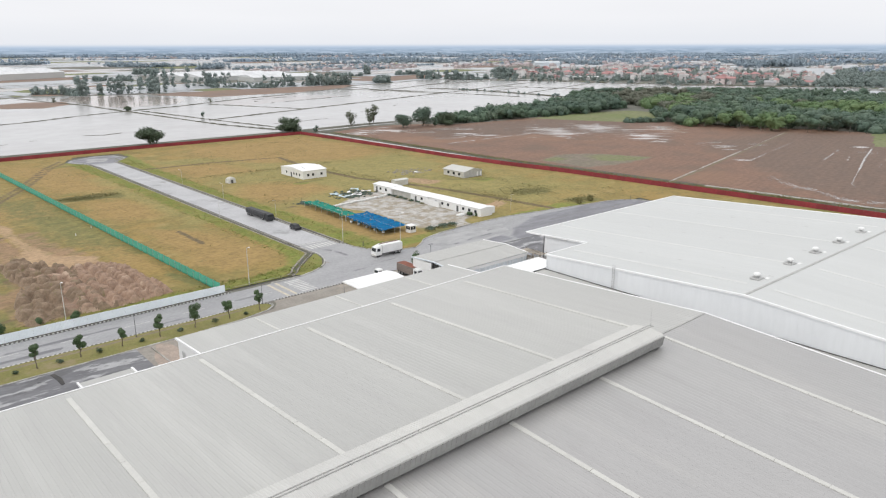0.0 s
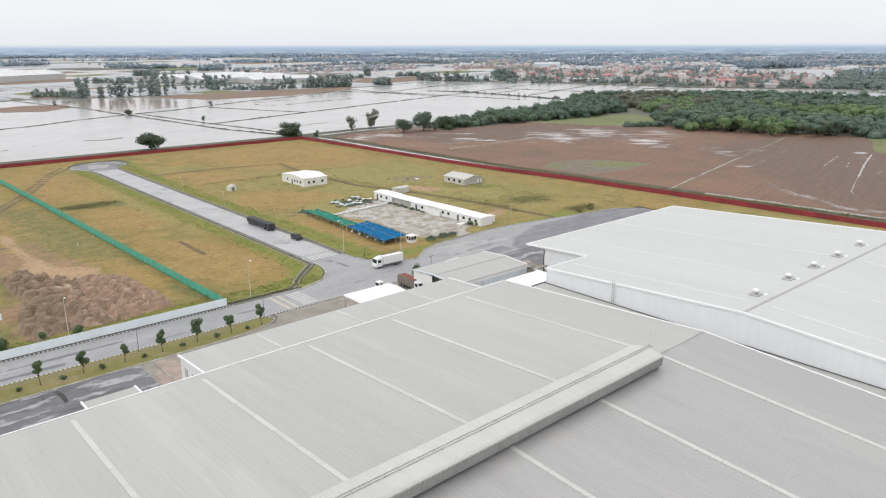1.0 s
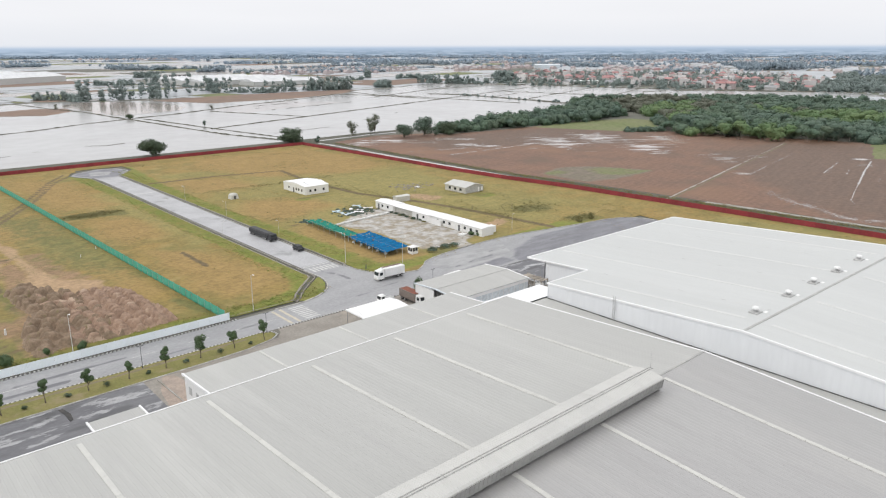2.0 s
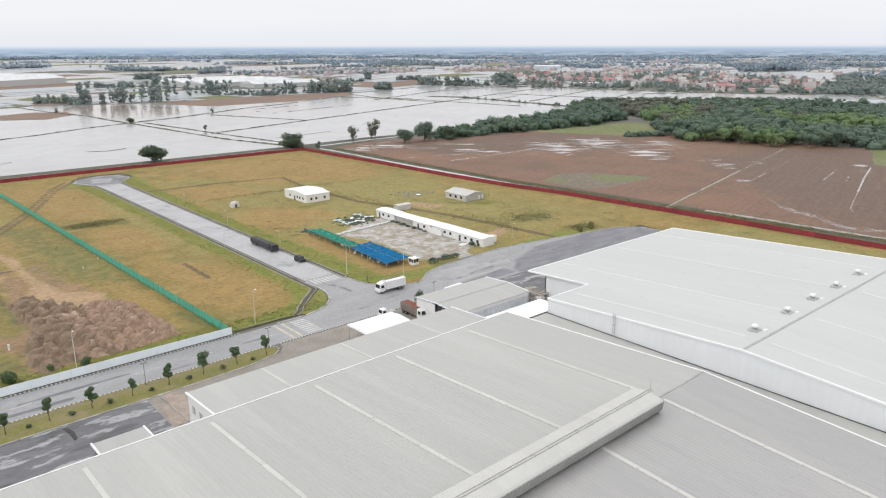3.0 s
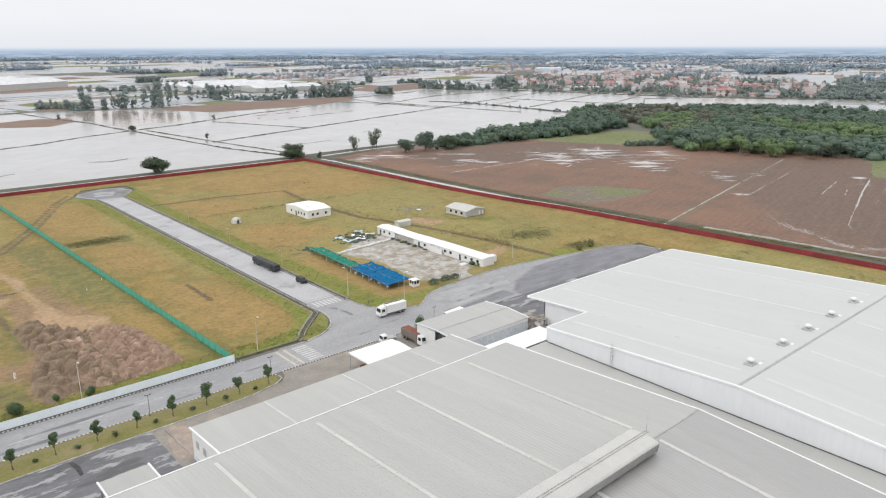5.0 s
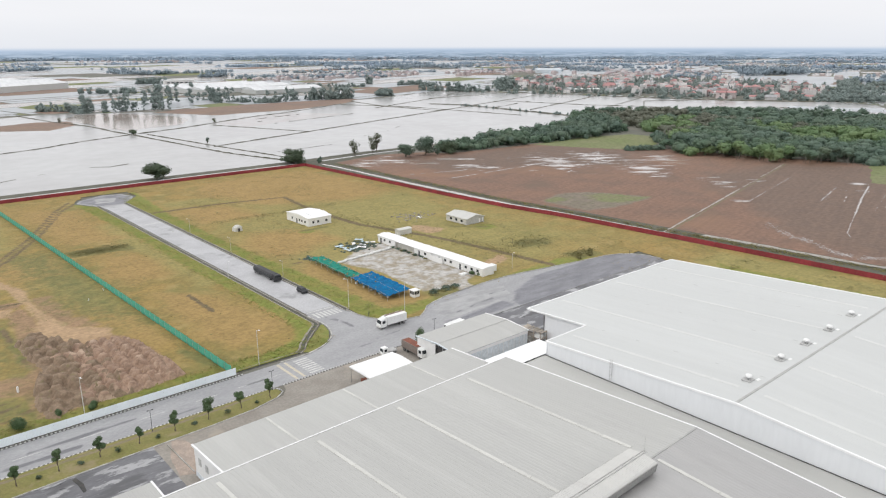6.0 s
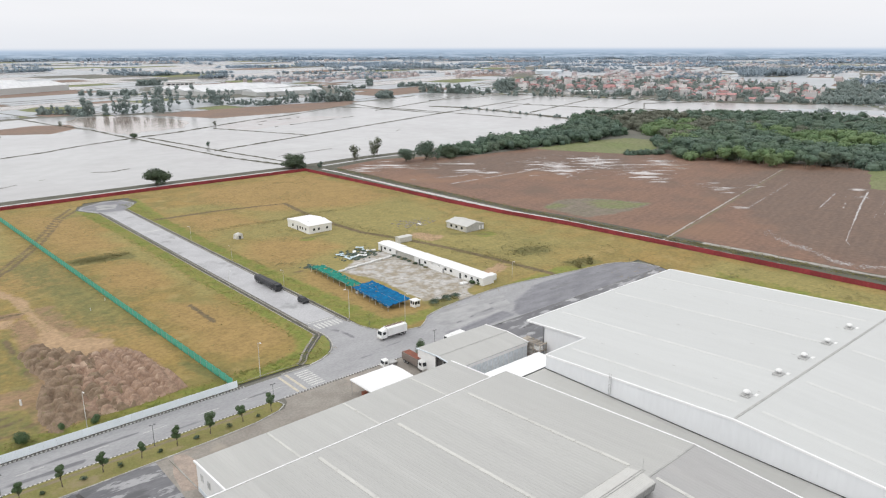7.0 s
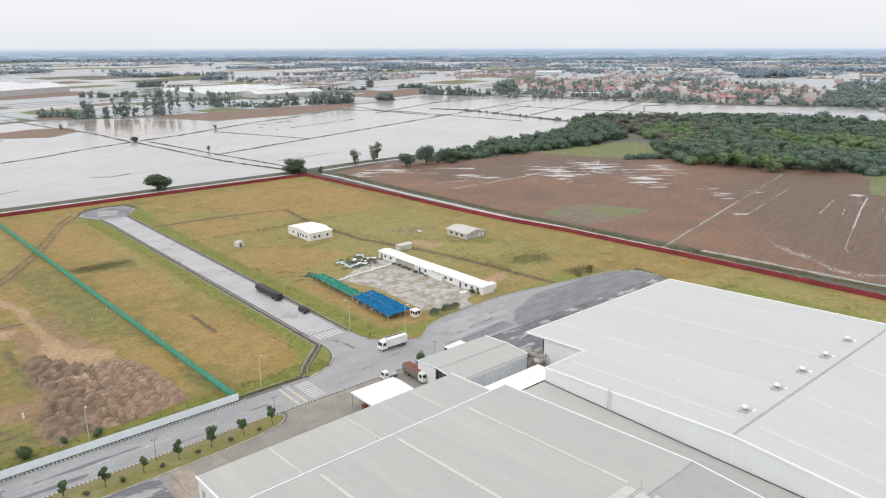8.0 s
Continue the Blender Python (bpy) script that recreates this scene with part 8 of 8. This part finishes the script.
for i in range(115):
    a = radians(rw.uniform(4, 94) if i % 2 else rw.uniform(4, 62))
    r = rw.uniform(2500, 4600) if i % 4 else rw.uniform(1900, 3000)
    cx, cy = r * math.cos(a), r * math.sin(a)
    ln, ang = rw.uniform(60, 300), math.atan2(-cx, cy) + rw.gauss(0, 0.2)
    clump(cx, cy, cx + ln * math.cos(ang), cy + ln * math.sin(ang), 8, int(ln / 6), rw.uniform(7, 12), 5.5)
for i in range(90):
    a, r = radians(rw.uniform(2, 94)), rw.uniform(4150, 4630)
    cx, cy = r * math.cos(a), r * math.sin(a)
    ln, ang = rw.uniform(120, 420), math.atan2(-cx, cy) + rw.gauss(0, 0.1)
    clump(cx, cy, cx + ln * math.cos(ang), cy + ln * math.sin(ang), 8, int(ln / 5), rw.uniform(9, 17), 7)
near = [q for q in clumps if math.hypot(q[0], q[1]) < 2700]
crowns("far_woods", near, 0.4, 30, M_LEAFF, "rows of far trees coloured with haze", 34)
crowns("far_woods", [q for q in clumps if math.hypot(q[0], q[1]) >= 2700], 0.5, 20, M_LEAFH, "rows of the farthest trees, coloured pale blue with haze", 37)


# ---- villages and far factories ----
def village_house(k):
    h = thing("village_house", ("small village house with a faded red tile roof", "pale two-storey village house with a faded red roof", "narrow pale town house with a flat roof", "low house with a grey roof", "tall pale house with a red hipped roof")[k], "house", group="village houses")
    w, d = ((8, 11), (7, 10), (5, 12), (9, 14), (8, 9))[k]
    z = (3.6, 6.6, 9.4, 3.8, 8.6)[k]
    wm = (M_PLASTER, M_PINK, M_PLASTER, M_PLASTER, M_PINK)[k]
    Geo().box(-w / 2, -d / 2, 0, w / 2, d / 2, z).done("wall", wm, h)
    if k == 2:
        Geo().box(-w / 2 - 0.2, -d / 2 - 0.2, z, w / 2 + 0.2, d / 2 + 0.2, z + 0.35).done("roof", M_PLASTER, h)
        Geo().box(-w / 2 + 0.6, 0, z + 0.35, w / 2 - 0.6, d / 2 - 1, z + 2.6).done("stair_head", M_PINK, h)
    elif k == 4:
        e = 0.6
        Geo().loft([[(-w / 2 - e, -d / 2 - e, z), (w / 2 + e, -d / 2 - e, z), (w / 2 + e, d / 2 + e, z), (-w / 2 - e, d / 2 + e, z)], [(-0.4, -1.2, z + 2.4), (0.4, -1.2, z + 2.4), (0.4, 1.2, z + 2.4), (-0.4, 1.2, z + 2.4)]]).done("roof", M_TILE, h)
        Geo().box(w / 2, -2.0, 3.2, w / 2 + 2.2, 2.0, 3.5).done("porch_roof", M_PLASTER, h)
    else:
        Geo().along_y([(-w / 2 - 0.5, z - 0.1), (w / 2 + 0.5, z - 0.1), (w / 2 + 0.5, z + 0.1), (0, z + w * 0.3), (-w / 2 - 0.5, z + 0.1)], -d / 2 - 0.4, d / 2 + 0.4).done("roof", M_SLATE if k == 3 else M_TILE, h)
        if k == 1:
            Geo().along_x([(-2.2, 0), (2.2, 0), (2.2, 3.0), (0, 4.0), (-2.2, 3.0)], w / 2, w / 2 + 3.2).done("side_wing", M_PLASTER, h)
    for s in range(int(z // 3.2)):
        for x in (-w * 0.27, w * 0.27):
            Geo().box(x - 0.7, -d / 2 - 0.04, 1.0 + s * 3.3, x + 0.7, -d / 2 + 0.02, 2.4 + s * 3.3).done("window", M_GLASS, h)
        Geo().box(-w / 2 - 0.04, -0.9, 1.0 + s * 3.3, -w / 2 + 0.02, 0.9, 2.4 + s * 3.3).done("window", M_GLASS, h)
    return h


protos = [village_house(k) for k in range(5)]
rv = random.Random(41)
used = [False] * 5
made = 0
while made < 290:
    x, y = rv.uniform(930, 1560), rv.uniform(415, 1200)
    if not in_poly(x, y, VILLAGE) or edge_gap(x, y, VILLAGE) < 7:
        continue
    if rv.random() < (math.hypot(x, y) - 1100) / 900 or noise.noise(Vector((x * 0.012, y * 0.012, 3))) < -0.22:
        continue
    k = rv.choice((0, 0, 1, 1, 2, 2, 3, 3, 4))
    m = pose(x, y, 0.05, 0, 0, rv.choice((0, 90, 180, 270)) + rv.uniform(-8, 8) + 20)
    s = rv.uniform(0.85, 1.3)
    if not used[k]:
        protos[k].matrix_basis, used[k] = m, True
        ob = protos[k]
    else:
        ob = copy_thing(protos[k], m)
    ob.scale = (s, s, s)
    made += 1
vt = []
for _ in range(1350):
    x, y = rv.uniform(930, 1560), rv.uniform(415, 1200)
    if in_poly(x, y, VILLAGE):
        vt.append((x, y, rv.uniform(2.4, 5.0), rv.uniform(4.5, 11)))
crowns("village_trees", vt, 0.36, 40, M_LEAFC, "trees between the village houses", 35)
sheet("village_ground", VILLAGE, 0.05, M_LAND, "trodden village ground and gardens", "ground", 4, rf)
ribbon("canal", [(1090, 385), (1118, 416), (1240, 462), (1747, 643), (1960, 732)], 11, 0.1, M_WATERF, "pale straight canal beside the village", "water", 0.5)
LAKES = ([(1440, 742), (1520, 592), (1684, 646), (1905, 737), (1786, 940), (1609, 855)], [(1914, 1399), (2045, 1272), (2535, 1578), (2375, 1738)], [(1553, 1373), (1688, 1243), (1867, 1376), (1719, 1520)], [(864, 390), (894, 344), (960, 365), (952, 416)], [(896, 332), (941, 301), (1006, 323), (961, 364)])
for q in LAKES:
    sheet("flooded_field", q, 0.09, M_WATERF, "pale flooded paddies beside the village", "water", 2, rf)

far_h = [Geo(), Geo(), Geo()]
spots = [(840, 1540, 60, 40), (960, 1560, 70, 46), (1100, 1590, 80, 50), (1190, 1620, 60, 30), (1500, 1480, 90, 40), (1760, 1300, 110, 50), (1900, 1150, 90, 36)]
for i in range(26):
    a = radians(rv.uniform(4, 92) if i % 3 == 0 else rv.uniform(5, 60))
    r = 2000 + 2500 * rv.random()
    spots.append((r * math.cos(a), r * math.sin(a), 90, rv.randint(14, 34)))
for cx, cy, sd, n in spots:
    for _ in range(n):
        x, y = cx + rv.gauss(0, sd), cy + rv.gauss(0, sd * 0.6)
        w, d, z = rv.uniform(6, 12), rv.uniform(8, 16), rv.choice((3.5, 3.5, 4, 7))
        if any(in_poly(x, y, q) for q in LAKES):
            continue
        k = rv.choice((0, 1, 1, 2))
        far_h[2].box(x - w / 2, y - d / 2, 0, x + w / 2, y + d / 2, z)
        far_h[k].along_y([(x - w / 2 - 0.5, z), (x + w / 2 + 0.5, z), (x, z + w * 0.3)], y - d / 2, y + d / 2)
for g2, nm, mt, lab in zip(far_h, ("far_red_roofs", "far_grey_roofs", "far_house_walls"), (M_TILEF, M_SLATE, M_PINK), ("far village roofs of red tile, paled with haze", "far village roofs of grey sheet", "pale walls of far village houses")):
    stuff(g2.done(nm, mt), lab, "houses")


def plant(label, x, y, a, l, w, h, n, wall, roof, panes=0, name="far_factory"):
    """A far factory: n parallel low-pitched halls."""
    t = thing(name, label, "factory", (x, y, 0), a)
    for k in range(n):
        y0, y1 = w * k / n, w * (k + 1) / n - 0.5
        Geo().box(0, y0, 0, l, y1, h).done("wall", wall, t)
        Geo().along_x([(y0 - 0.4, h), (y1 + 0.4, h), (y1 + 0.4, h + 0.3), ((y0 + y1) / 2, h + (y1 - y0) * 0.09), (y0 - 0.4, h + 0.3)], -0.6, l + 0.6).done("roof", roof, t)
    for k in range(panes):
        Geo().box(3 + k * 8.5, -0.1, h * 0.5, 9 + k * 8.5, 0.02, h * 0.72).done("window", M_GLASS, t)
        Geo().box(3 + k * 8.5, -0.1, h * 0.12, 9 + k * 8.5, 0.02, h * 0.32).done("window", M_GLASS, t)


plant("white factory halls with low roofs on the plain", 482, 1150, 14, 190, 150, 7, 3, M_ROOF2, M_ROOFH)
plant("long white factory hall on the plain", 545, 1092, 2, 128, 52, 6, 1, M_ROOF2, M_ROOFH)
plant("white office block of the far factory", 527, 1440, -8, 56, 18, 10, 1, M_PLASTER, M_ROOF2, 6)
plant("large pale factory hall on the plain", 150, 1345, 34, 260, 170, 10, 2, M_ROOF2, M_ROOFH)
plant("small blue-roofed hall in the far village", 1560, 1400, -40, 70, 35, 9, 1, M_BLUECLAD, M_BLUECLAD)
plant("white sheds at the village edge", 962, 784, -43, 46, 15, 5, 2, M_PLASTER, M_ROOFW)
